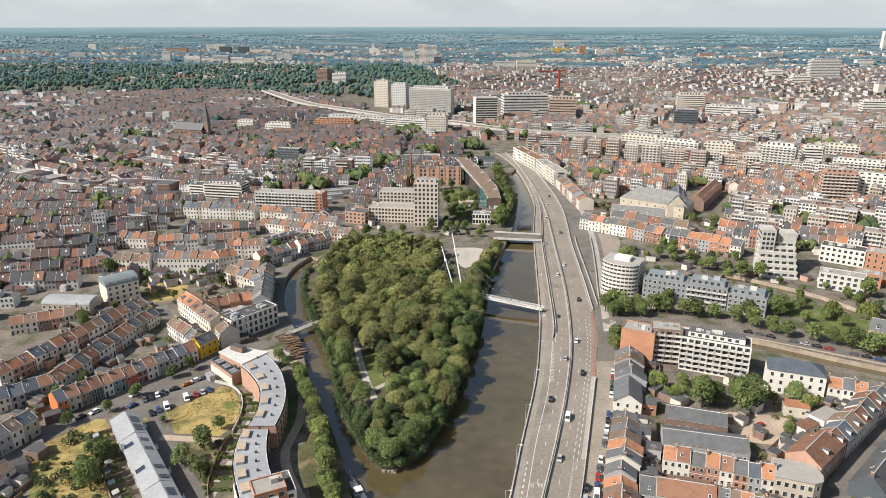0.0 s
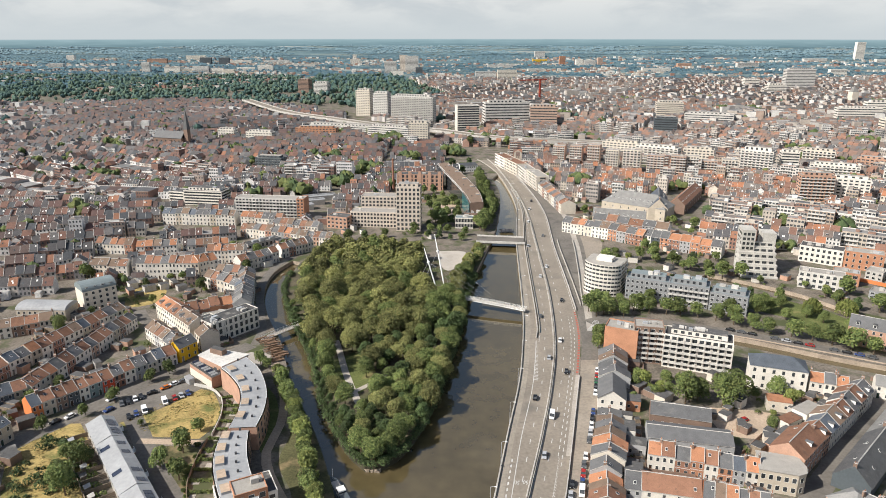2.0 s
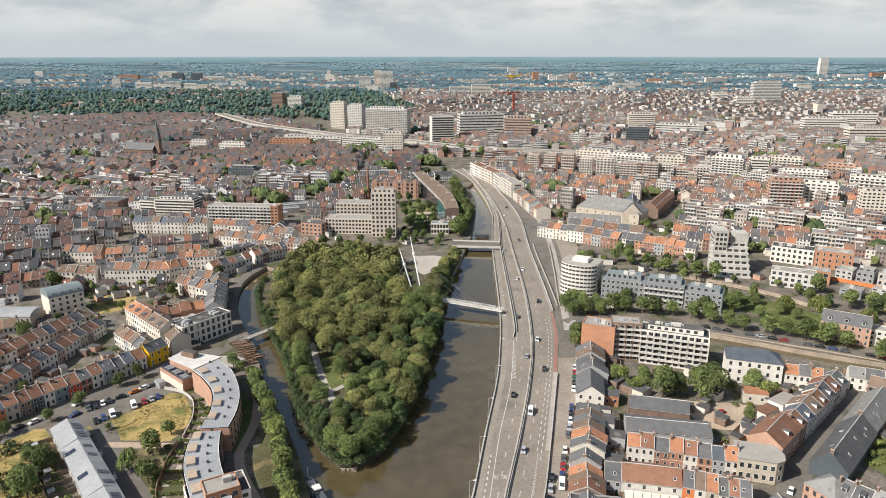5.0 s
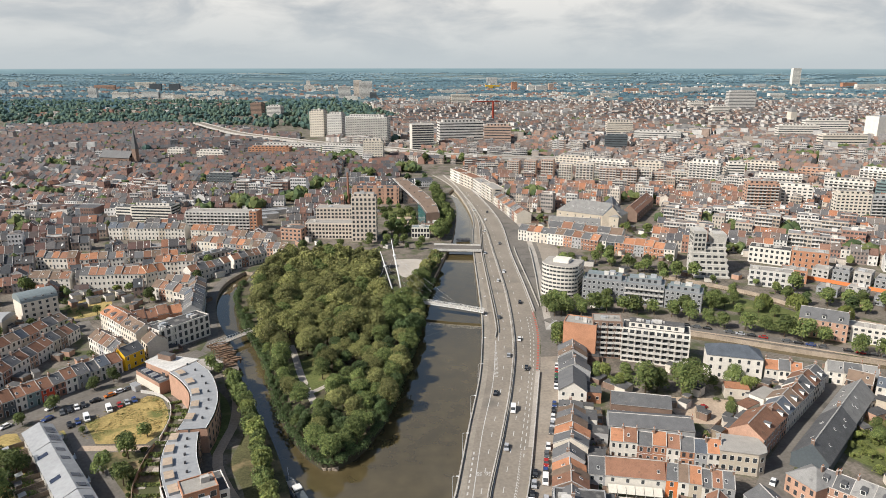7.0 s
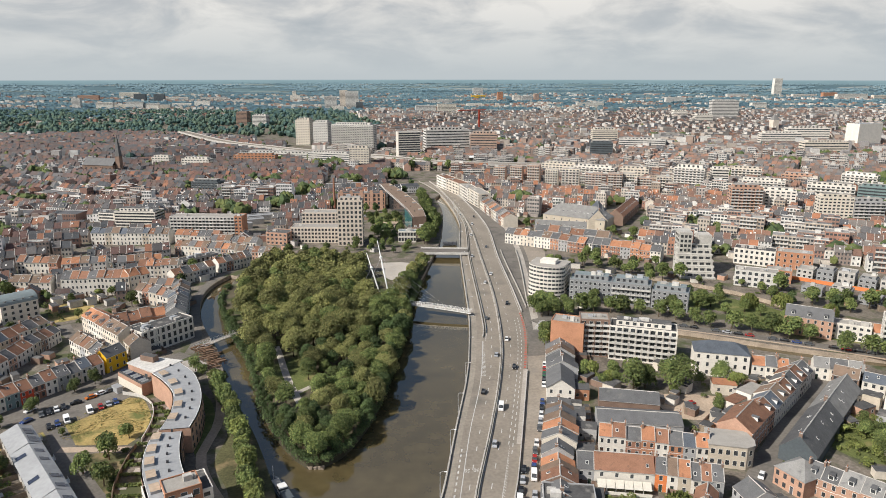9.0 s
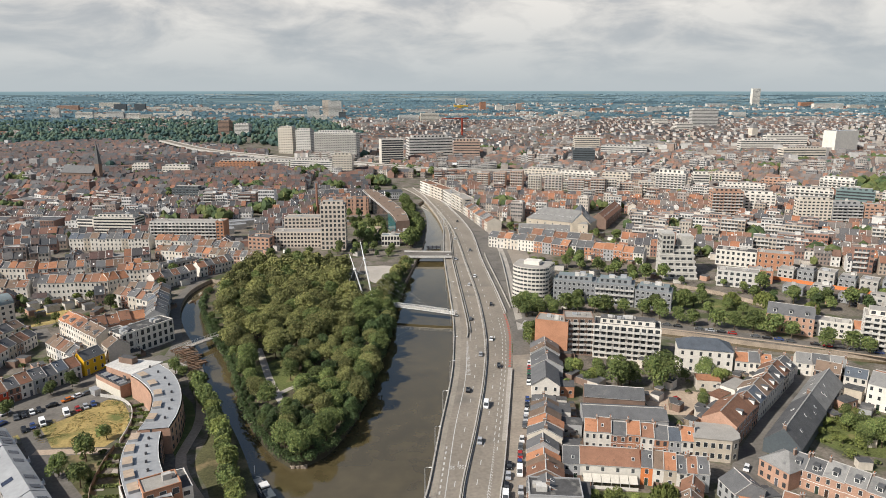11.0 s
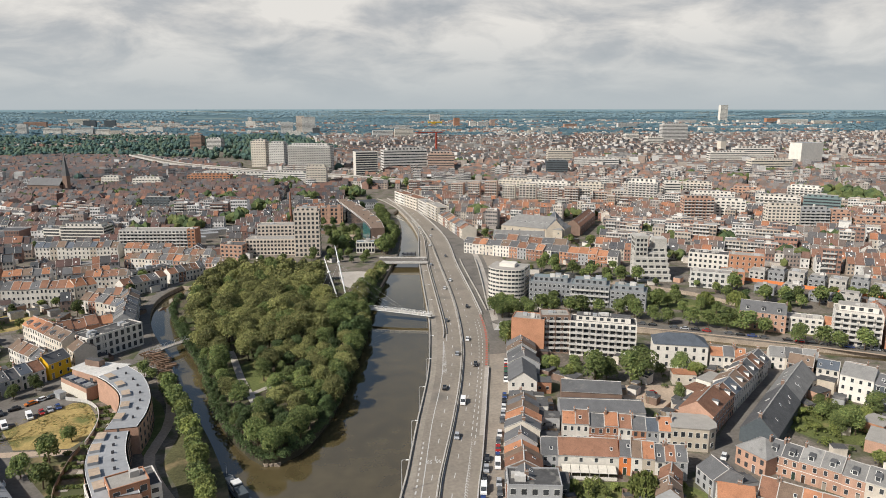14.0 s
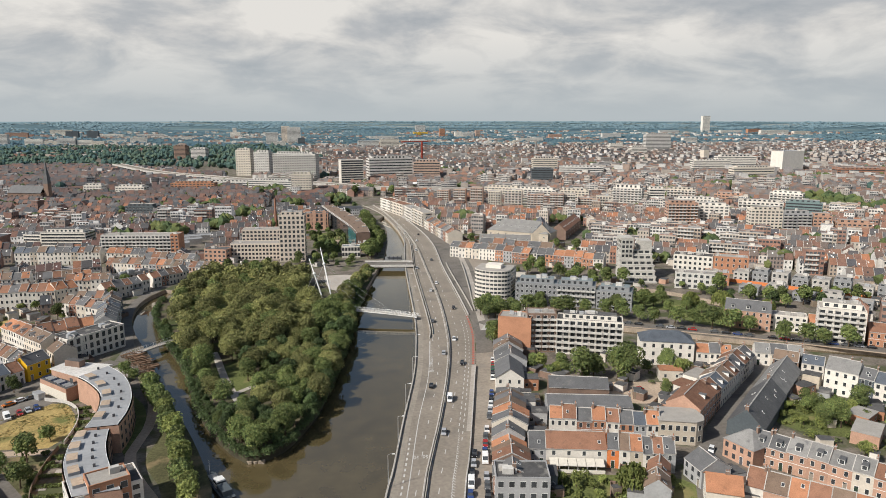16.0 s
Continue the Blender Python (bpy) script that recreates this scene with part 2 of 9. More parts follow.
def water_material():
    m = mat("river_water", (0.090, 0.070, 0.034), 0.012, 0.2, 0.02, 0.15, spec=1.0)
    N, L = m.node_tree.nodes, m.node_tree.links
    b = N["Principled BSDF"]
    b.inputs["IOR"].default_value = 1.6
    w = N.new("ShaderNodeTexNoise")
    w.inputs["Scale"].default_value, w.inputs["Detail"].default_value = 0.8, 5
    g = N.new("ShaderNodeNewGeometry")
    L.new(g.outputs["Position"], w.inputs["Vector"])
    bp = N.new("ShaderNodeBump")
    bp.inputs["Strength"].default_value, bp.inputs["Distance"].default_value = 0.012, 0.10
    L.new(w.outputs[0], bp.inputs["Height"])
    L.new(bp.outputs[0], b.inputs["Normal"])
    return m


def leaf_material(name, a, b, c):
    m = palette(name, [a, b, c, b, a], 0.75, 0.3)
    N, L = m.node_tree.nodes, m.node_tree.links
    bs = N["Principled BSDF"]
    src = bs.inputs["Base Color"].links[0].from_socket
    oi = N.new("ShaderNodeObjectInfo")
    mr = N.new("ShaderNodeMapRange")
    L.new(oi.outputs["Random"], mr.inputs[0])
    mr.inputs[3].default_value, mr.inputs[4].default_value = 0.66, 1.38
    mx = N.new("ShaderNodeMixRGB")
    mx.blend_type = "MULTIPLY"
    mx.inputs[0].default_value = 1
    L.new(src, mx.inputs[1])
    L.new(mr.outputs[0], mx.inputs[2])
    L.new(mx.outputs[0], bs.inputs["Base Color"])
    return m


def field_material():
    """Strips of fields, meadows and copses on the far plain, tinted by painted haze."""
    m = mat("haze_tinted_fields", (1, 1, 1), 0.95, 0.22, 0.004, 0.03)
    N, L = m.node_tree.nodes, m.node_tree.links
    g = N.new("ShaderNodeNewGeometry")
    sc = N.new("ShaderNodeMapping")
    sc.inputs["Scale"].default_value = (0.0045, 0.0085, 0.0)
    L.new(g.outputs["Position"], sc.inputs[0])
    v = N.new("ShaderNodeTexVoronoi")
    v.inputs["Scale"].default_value = 1.0
    L.new(sc.outputs[0], v.inputs["Vector"])
    sp = N.new("ShaderNodeSeparateXYZ")
    L.new(v.outputs["Color"], sp.inputs[0])
    ramp = N.new("ShaderNodeValToRGB")
    ramp.color_ramp.interpolation = "CONSTANT"
    e = ramp.color_ramp.elements
    while len(e) < 6:
        e.new(0.5)
    # the blue-teal of distance haze is put into these tones
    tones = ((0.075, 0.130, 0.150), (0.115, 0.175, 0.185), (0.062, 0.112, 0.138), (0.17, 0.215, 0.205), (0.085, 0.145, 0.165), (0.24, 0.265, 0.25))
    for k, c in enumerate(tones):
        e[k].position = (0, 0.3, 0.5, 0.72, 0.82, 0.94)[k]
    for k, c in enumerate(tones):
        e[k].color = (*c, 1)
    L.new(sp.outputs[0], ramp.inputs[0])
    mul = [n for n in N if n.type == "MIX_RGB"][0]
    L.new(ramp.outputs[0], mul.inputs[1])
    return m


WATER = water_material()
LEAF_A = leaf_material("olive_leaves", (0.178, 0.184, 0.064), (0.228, 0.222, 0.082), (0.126, 0.138, 0.048))
LEAF_B = leaf_material("green_leaves", (0.122, 0.158, 0.050), (0.164, 0.192, 0.062), (0.080, 0.112, 0.038))
LEAF_C = leaf_material("dark_leaves", (0.066, 0.098, 0.036), (0.088, 0.122, 0.044), (0.045, 0.072, 0.028))
LEAF_D = leaf_material("bright_leaves", (0.162, 0.188, 0.052), (0.190, 0.210, 0.062), (0.125, 0.155, 0.046))
LEAF_F = palette("town_foliage", [(0.080, 0.108, 0.040), (0.100, 0.125, 0.045), (0.058, 0.086, 0.036), (0.115, 0.130, 0.045)], 0.9, 0.3)
# woods past the town: bluish haze painted into the leaf colour
LEAF_W = palette("haze_tinted_wood_foliage", [(0.060, 0.105, 0.088), (0.075, 0.122, 0.092), (0.045, 0.088, 0.084), (0.092, 0.132, 0.090)], 0.9, 0.3)
FIELD = field_material()
# distance haze painted into three leaf colours, paler zone by zone
LEAF_H = palette("haze_blue_foliage", [(0.062, 0.118, 0.150), (0.076, 0.134, 0.162), (0.050, 0.102, 0.134), (0.092, 0.150, 0.168)], 0.95, 0.3)
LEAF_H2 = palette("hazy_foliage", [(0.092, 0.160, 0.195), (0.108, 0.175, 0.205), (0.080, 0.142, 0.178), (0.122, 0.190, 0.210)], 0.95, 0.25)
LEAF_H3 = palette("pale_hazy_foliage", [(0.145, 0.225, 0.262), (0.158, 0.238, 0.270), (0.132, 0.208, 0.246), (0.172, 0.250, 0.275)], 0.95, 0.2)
CITY_WALL = palette("town_walls", [(0.696, 0.677, 0.649), (0.338, 0.273, 0.235), (0.207, 0.127, 0.103), (0.714, 0.705, 0.686), (0.263, 0.197, 0.169), (0.301, 0.291, 0.291), (0.639, 0.611, 0.573), (0.235, 0.141, 0.113), (0.508, 0.461, 0.414), (0.696, 0.677, 0.658)])
CITY_ROOF = palette("town_roofs", [(0.124, 0.073, 0.063), (0.093, 0.075, 0.071), (0.066, 0.070, 0.076), (0.116, 0.071, 0.063), (0.248, 0.121, 0.076), (0.079, 0.076, 0.078), (0.145, 0.083, 0.066), (0.108, 0.106, 0.108), (0.096, 0.066, 0.060), (0.071, 0.075, 0.081), (0.112, 0.081, 0.071), (0.166, 0.093, 0.071), (0.087, 0.083, 0.083), (0.132, 0.124, 0.121)])
CITY_ROOF_R = palette("old_town_roofs", [(0.216, 0.122, 0.088), (0.149, 0.106, 0.088), (0.086, 0.086, 0.092), (0.333, 0.149, 0.083), (0.162, 0.144, 0.131), (0.167, 0.101, 0.077), (0.108, 0.104, 0.104), (0.234, 0.122, 0.081), (0.095, 0.092, 0.094), (0.153, 0.122, 0.106), (0.279, 0.140, 0.088), (0.189, 0.108, 0.081)])
# far-town palettes with distance haze put in: low contrast, left bank greyed
FAR_WALL = palette("haze_muted_town_walls", [(0.485, 0.485, 0.476), (0.328, 0.312, 0.305), (0.266, 0.227, 0.211), (0.515, 0.515, 0.508), (0.391, 0.367, 0.352), (0.266, 0.270, 0.277)])
FAR_ROOF = palette("haze_muted_town_roofs", [(0.136, 0.092, 0.083), (0.107, 0.085, 0.080), (0.081, 0.084, 0.090), (0.173, 0.104, 0.081), (0.111, 0.105, 0.105), (0.107, 0.083, 0.077)])
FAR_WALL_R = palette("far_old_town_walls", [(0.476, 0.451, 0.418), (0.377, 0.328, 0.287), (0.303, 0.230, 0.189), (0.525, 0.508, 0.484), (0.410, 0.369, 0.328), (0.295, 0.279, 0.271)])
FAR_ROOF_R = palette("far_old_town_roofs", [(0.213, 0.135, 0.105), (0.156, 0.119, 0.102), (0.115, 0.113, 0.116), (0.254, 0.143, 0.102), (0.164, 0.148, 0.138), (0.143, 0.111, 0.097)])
CITY_WALL_R = palette("old_town_walls", [(0.594, 0.558, 0.504), (0.396, 0.324, 0.261), (0.630, 0.612, 0.576), (0.288, 0.180, 0.140), (0.468, 0.414, 0.351), (0.342, 0.306, 0.279), (0.648, 0.630, 0.594), (0.324, 0.189, 0.144), (0.522, 0.468, 0.405), (0.270, 0.216, 0.189)])
FLAT_R = palette("town_flat_roofs", [(0.26, 0.25, 0.24), (0.16, 0.158, 0.155), (0.36, 0.35, 0.33), (0.10, 0.10, 0.104), (0.20, 0.17, 0.15)])
WALLS = dict(w=WHITE, c=CREAM, e=BEIGE, g=GREYW, r=BRICK, o=BRICKL, p=BRICKP, b=BRICKB, y=YELLOW, R=REDP, O=ORANGEP, t=TEALP, B=BLUEG)
ROOFS = dict(o=TILE_O, r=TILE_R, b=TILE_B, s=SLATE, S=SLATE_B, l=SLATE_L)
WALL_WORDS = dict(w="white plastered", c="cream plastered", e="beige stone", g="grey rendered", r="red brick", o="orange brick", p="pink brick", b="brown brick", y="yellow painted", R="bright red painted", O="orange painted", t="grey-green painted", B="blue-grey painted")
ROOF_WORDS = dict(o="orange tiled roof", r="red-brown tiled roof", b="brown tiled roof", s="dark slate roof", S="blue slate roof", l="weathered grey slate roof")

# ---- builders ----
G = 2.3  # streets above the water


class Build:
    """Gathers faces, then becomes one mesh."""

    def __init__(self):
        self.v, self.f, self.m = [], [], []

    def face(self, pts, m=0):
        n = len(self.v)
        self.v.extend(pts)
        self.f.append(tuple(range(n, n + len(pts))))
        self.m.append(m)

    def prism(self, poly, z0, z1, side=0, top=None, bottom=False):
        """An upright prism on a counter-clockwise outline."""
        n, k = len(self.v), len(poly)
        self.v.extend([(x, y, z0) for x, y in poly] + [(x, y, z1) for x, y in poly])
        for i in range(k):
            j = (i + 1) % k
            self.f.append((n + i, n + j, n + k + j, n + k + i))
            self.m.append(side)
        self.f.append(tuple(range(n + k, n + 2 * k)))
        self.m.append(side if top is None else top)
        if bottom:
            self.f.append(tuple(range(n + k - 1, n - 1, -1)))
            self.m.append(side)
        return self

    def box(self, x0, x1, y0, y1, z0, z1, side=0, top=None, bottom=True):
        return self.prism([(x0, y0), (x1, y0), (x1, y1), (x0, y1)], z0, z1, side, top, bottom)

    def slab(self, a, b, c, d, thick, m=0):
        """A slanted plate: four corners of its top, counter-clockwise from above."""
        n = len(self.v)
        self.v.extend([a, b, c, d] + [(p[0], p[1], p[2] - thick) for p in (a, b, c, d)])
        for q in ((0, 1, 2, 3), (7, 6, 5, 4), (0, 4, 5, 1), (1, 5, 6, 2), (2, 6, 7, 3), (3, 7, 4, 0)):
            self.f.append(tuple(n + i for i in q))
            self.m.append(m)
        return self

    def tube(self, pts, radii, sides=8, m=0):
        """A round bar through points, with a radius at each."""
        n = len(self.v)
        for k, p in enumerate(pts):
            p = Vector(p)
            way = (Vector(pts[min(k + 1, len(pts) - 1)]) - Vector(pts[max(k - 1, 0)])).normalized()
            u = way.cross(Vector((0.31, 0.9, 0.13))).normalized()
            w = way.cross(u)
            r = radii[k] if isinstance(radii, (list, tuple)) else radii
            for s in range(sides):
                a = 2 * math.pi * s / sides
                self.v.append(tuple(p + u * math.cos(a) * r + w * math.sin(a) * r))
        for k in range(len(pts) - 1):
            for s in range(sides):
                a, b = n + k * sides + s, n + k * sides + (s + 1) % sides
                self.f.append((a, b, b + sides, a + sides))
                self.m.append(m)
        for start, turn in ((n, -1), (n + (len(pts) - 1) * sides, 1)):
            self.f.append(tuple(range(start, start + sides))[::turn])
            self.m.append(m)
        return self

    def mesh(self, name, mats, smooth=False):
        me = bpy.data.meshes.new(name)
        me.from_pydata(self.v, [], self.f)
        for x in mats if isinstance(mats, (list, tuple)) else [mats]:
            me.materials.append(x)
        if any(self.m):
            me.polygons.foreach_set("material_index", self.m)
        if smooth:
            me.polygons.foreach_set("use_smooth", [True] * len(self.f))
        me.update()
        return me

    def obj(self, name, mats, parent=None, label="", smooth=False):
        ob = new(name, self.mesh(name, mats, smooth))
        if parent is not None:
            ob.parent = parent
        if label:
            ob["label"] = label
        return ob


def part(name, build, mats, parent, label="", smooth=False):
    return build.obj(name, mats, parent, label, smooth)


def put(name, me, parent, m):
    """A part on a shared mesh at the pose m under its thing."""
    ob = new(name, me)
    ob.parent = parent
    ob.matrix_basis = m
    return ob


def thing(name, x, y, z, turn, label, category, group="", kind=""):
    """An Empty at a thing's base, turned by some radians."""
    ob = new(name)
    ob.empty_display_size = 0.5
    ob.matrix_basis = Matrix.Translation((x, y, z)) @ Matrix.Rotation(turn, 4, "Z")
    return tagged(ob, label, category, group, kind)


def structure(name, build, mats, label="", category="", smooth=False):
    return tagged(build.obj(name, mats, None, "", smooth), label, category, "", "structure")


def spline(pts, step=4.0):
    """A smooth line through points of the plan."""
    P = [Vector((*p, 0)) if len(p) == 2 else Vector(p) for p in pts]
    P = [2 * P[0] - P[1]] + P + [2 * P[-1] - P[-2]]
    out = []
    for a, b, c, d in zip(P, P[1:], P[2:], P[3:]):
        k = max(1, int((c - b).length / step))
        for i in range(k):
            t = i / k
            out.append(0.5 * ((2 * b) + (c - a) * t + (2 * a - 5 * b + 4 * c - d) * t * t + (3 * b - a - 3 * c + d) * t ** 3))
    return out + [P[-2]]


def offset(line, d):
    """A line moved sideways to its right by d."""
    out = []
    for k, p in enumerate(line):
        w = (line[min(k + 1, len(line) - 1)] - line[max(k - 1, 0)])
        w.z = 0
        w.normalize()
        out.append(p + Vector((w.y, -w.x, 0)) * d)
    return out


def strip(build, left, right, z, m=0):
    """A flat band between two lines of equal count."""
    n = len(build.v)
    for a, b in zip(left, right):
        build.v.extend([(a.x, a.y, z), (b.x, b.y, z)])
    for k in range(len(left) - 1):
        a = n + 2 * k
        build.f.append((a, a + 1, a + 3, a + 2))
        build.m.append(m)


def wall_along(build, line, thick, z0, z1, m=0):
    """An upright wall along a line."""
    A, B = offset(line, -thick / 2), offset(line, thick / 2)
    n = len(build.v)
    for a, b in zip(A, B):
        build.v.extend([(a.x, a.y, z0), (a.x, a.y, z1), (b.x, b.y, z1), (b.x, b.y, z0)])
    for k in range(len(line) - 1):
        i = n + 4 * k
        for p, q in ((0, 1), (1, 2), (2, 3)):
            build.f.append((i + p, i + q, i + 4 + q, i + 4 + p))
            build.m.append(m)
    for i in (n, n + 4 * (len(line) - 1)):
        build.f.append((i, i + 1, i + 2, i + 3))
        build.m.append(m)


def inside(x, y, poly):
    hit, j = False, len(poly) - 1
    for i in range(len(poly)):
        (xi, yi), (xj, yj) = poly[i], poly[j]
        if (yi > y) != (yj > y) and x < (xj - xi) * (y - yi) / (yj - yi) + xi:
            hit = not hit
        j = i
    return hit


def flat(p):
    return [(q.x, q.y) for q in p]


# ---- the plan's main lines ----
LEFT_EDGE = [(4, 100), (11, 140), (18.3, 172), (21.8, 185), (29.5, 218), (39, 257), (45, 289), (52.2, 339), (63.6, 452), (71, 511), (78, 565), (80, 640), (76, 730), (60, 812), (36, 862)]
TAN_EDGE = [(9, 100), (16.5, 140), (24.2, 172), (27.2, 185), (34.8, 218), (45, 257), (53.2, 300), (58, 330), (69.2, 452), (76.5, 511), (82, 565), (82.8, 640), (78.5, 735), (63, 818), (39, 868)]
MEDIAN = [(14, 100), (21.5, 140), (29.4, 172), (32.8, 185), (42.5, 217.5), (53.2, 257), (62.4, 300), (71, 366), (77.8, 450), (84.9, 546), (85.6, 632), (80.5, 752), (69, 832), (48, 882)]
RIGHT_EDGE = [(27, 100), (33, 140), (41, 172), (45, 185), (50.3, 204), (59, 236), (70.9, 281), (78.6, 318), (84, 372), (90.2, 452), (99.3, 545), (99.6, 632), (93, 748), (82, 840), (62, 896)]
HOUSE_LINE = [(33, 105), (41, 140), (48, 166), (54.2, 193), (64.3, 223), (77.2, 267), (79.5, 282)]
WATER_W = [(-30, -400), (-26, 60), (-22, 150), (-33, 190), (-46, 229), (-61, 272), (-70.5, 303), (-78.5, 322), (-87, 345), (-94.5, 377), (-95, 405), (-88, 428)]
WATER_I = [(-82, 424), (-83.5, 404), (-83, 377), (-75, 347), (-67, 322), (-58, 300), (-51, 279), (-43.5, 250), (-35, 226), (-25.5, 208), (-21, 202.6), (-17, 202.6), (-11, 208), (-5, 220), (1.3, 239), (8.4, 272), (16.5, 315), (21.5, 351), (30, 395), (40, 438), (52.5, 493), (60, 540), (67, 590), (70.5, 640), (69.5, 690)]
edge_l = spline(LEFT_EDGE)
river = flat(spline(WATER_W, 8)) + flat(spline(WATER_I, 6)) + flat([p for p in reversed(edge_l) if p.y < 715]) + [(0, 60), (2, -400)]
CANAL = [(112, 312), (131, 301), (150, 299), (192, 273), (240, 247.5), (300, 208), (380, 150)]
canal_line = spline(CANAL, 8)
canal = flat(offset(canal_line, 5.5)) + flat(list(reversed(offset(canal_line, -4.5))))
CANAL_B = [(172, 392), (190, 378), (212, 356), (229, 326), (262, 292), (330, 246), (420, 190)]
canal_b_line = spline(CANAL_B, 8)
canal_b = flat(offset(canal_b_line, 4.5)) + flat(list(reversed(offset(canal_b_line, -4.5))))


def bowl(x, y):
    """The land: level, rising gently far out."""
    r = math.hypot(x, y)
    return G + (70 * ((r - 2300) / 2600) ** 2 if r > 2300 else 0)


def ground_material():
    m = mat("town_ground", (0.162, 0.139, 0.113), 0.95, 0.4, 0.12, 0.9, bump=0.3, stains=((0.075, 0.085, 0.038), 0.09, 0.50))
    return m


def build_ground():
    from mathutils.geometry import delaunay_2d_cdt
    pts, edges = [], []
    for loop in (river, canal, canal_b):
        n = len(pts)
        pts += [Vector(p) for p in loop]
        edges += [(n + i, n + (i + 1) % len(loop)) for i in range(len(loop))]
    for r in (650, 1000, 1500, 2000, 2300, 2700, 3100, 3500, 3900, 4300, 4600, 4880):
        for k in range(72):
            a = 2 * math.pi * k / 72
            pts.append(Vector((r * math.sin(a), r * math.cos(a))))
    v, _, f, *_ = delaunay_2d_cdt(pts, edges, [], 0, 1e-4)
    b = Build()
    b.v = [(p.x, p.y, bowl(p.x, p.y)) for p in v]
    for t in f:
        x, y = sum(v[i].x for i in t) / 3, sum(v[i].y for i in t) / 3
        if not any(inside(x, y, w) for w in (river, canal, canal_b)):
            b.f.append(tuple(t))
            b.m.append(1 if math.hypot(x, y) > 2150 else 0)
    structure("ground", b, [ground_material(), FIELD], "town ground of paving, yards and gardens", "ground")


build_ground()
wb = Build()
for w in (river, canal, canal_b):
    x0, x1 = min(p[0] for p in w) - 3, max(p[0] for p in w) + 3
    wb.face([(*p, 0) for p in w])
structure("water", wb, WATER, "still olive-brown river water reflecting the clouds", "water")
qb = Build()
for w, z in ((river, -1.2), (canal, -1.2), (canal_b, -1.2)):
    for k in range(len(w)):
        (ax, ay), (bx, by) = w[k - 1], w[k]
        qb.face([(ax, ay, z), (bx, by, z), (bx, by, G - 0.004), (ax, ay, G - 0.004)])
structure("quay_wall", qb, QUAYM, "stained masonry quay wall at the water", "wall")


# ---- roads ----
def by_y(pts):
    s = spline(pts, 2.0)
    ys, xs = [p.y for p in s], [p.x for p in s]
    return lambda y: float(np.interp(y, ys, xs))


XL, XT, XM, XR, XH = by_y(LEFT_EDGE), by_y(TAN_EDGE), by_y(MEDIAN), by_y(RIGHT_EDGE), by_y(HOUSE_LINE)
YS = list(range(104, 806, 4))
Z1 = G + 0.05


def line_of(fn, y0=104, y1=806, step=4):
    return [Vector((fn(y), y, 0)) for y in np.arange(y0, y1 + 0.1, step)]


rb = Build()
strip(rb, line_of(lambda y: XL(y) + 0.3), line_of(lambda y: XL(y) + (XT(y) - XL(y)) * 0.55), Z1, 1)
strip(rb, line_of(lambda y: XL(y) + (XT(y) - XL(y)) * 0.55), line_of(lambda y: XR(y) - 0.3), Z1, 0)
structure("road", rb, [ASPH, ASPH_T], "grey asphalt expressway with a tan concrete side lane", "road")
sb = Build()
strip(sb, line_of(lambda y: XR(y) + 0.3, 104, 282), line_of(XH, 104, 282), G + 0.02)
structure("road_service", sb, SERV, "pale service street beside the expressway", "road")

lb = Build()


def dashes(fn, y0, y1, on, gap, w=0.16, m=0):
    y = y0
    while y < y1:
        a, b = y, min(y + on, y1)
        lb.face([(fn(a) - w / 2, a, Z1 + 0.012), (fn(a) + w / 2, a, Z1 + 0.012), (fn(b) + w / 2, b, Z1 + 0.012), (fn(b) - w / 2, b, Z1 + 0.012)], m)
        y += on + gap


def mixed(f, g, t):
    return lambda y: f(y) * (1 - t) + g(y) * t


dashes(lambda y: XT(y) + 0.15, 104, 300, 4, 0, 0.28)
dashes(lambda y: XM(y) - 0.7, 104, 790, 4, 0, 0.2)
dashes(lambda y: XM(y) + 0.7, 104, 790, 4, 0, 0.2)
dashes(mixed(XT, XM, 0.48), 104, 790, 3.0, 8.0, 0.26)
dashes(lambda y: XM(y) + (XR(y) - XM(y)) * 0.34, 104, 790, 3.0, 8.0, 0.26)
dashes(lambda y: XM(y) + (XR(y) - XM(y)) * 0.62, 206, 330, 2.2, 2.2, 0.3)
dashes(lambda y: XM(y) + (XR(y) - XM(y)) * 0.75, 200, 330, 2.2, 2.2, 0.3)
dashes(lambda y: XR(y) - 1.0, 330, 790, 4, 0, 0.2)
dashes(lambda y: XT(y) - 1.7, 104, 206, 1.6, 1.6, 0.5)
dashes(lambda y: XR(y) - 1.1, 262, 338, 1.5, 1.2, 1.0, 1)
dashes(lambda y: XT(y) + 1.6, 300, 420, 4, 0, 0.2)
# chevrons between the lane and the slip road
for k in range(52):
    y = 130 + k * 1.45
    xa, xb = XM(y) + (XR(y) - XM(y)) * 0.66, XM(y) + (XR(y) - XM(y)) * (0.66 + 0.17 * (1 - k / 60))
    xm = (xa + xb) / 2
    for p, q in (((xa, y), (xm, y + 1.0)), ((xm, y + 1.0), (xb, y))):
        lb.face([(p[0], p[1], Z1 + 0.012), (q[0], q[1], Z1 + 0.012), (q[0], q[1] + 0.55, Z1 + 0.012), (p[0], p[1] + 0.55, Z1 + 0.012)])
# hatching beside the tan lane
for k in range(34):
    y = 262 + k * 1.3
    w = 1.8 * (1 - k / 34)
    lb.face([(XT(y) + 0.3, y, Z1 + 0.012), (XT(y) + 0.3 + w, y - 0.6, Z1 + 0.012), (XT(y) + 0.3 + w, y - 0.2, Z1 + 0.012), (XT(y) + 0.3, y + 0.4, Z1 + 0.012)])
structure("road_marking", lb, [LINE, REDL], "white painted lane lines and a red cycle crossing", "road marking")


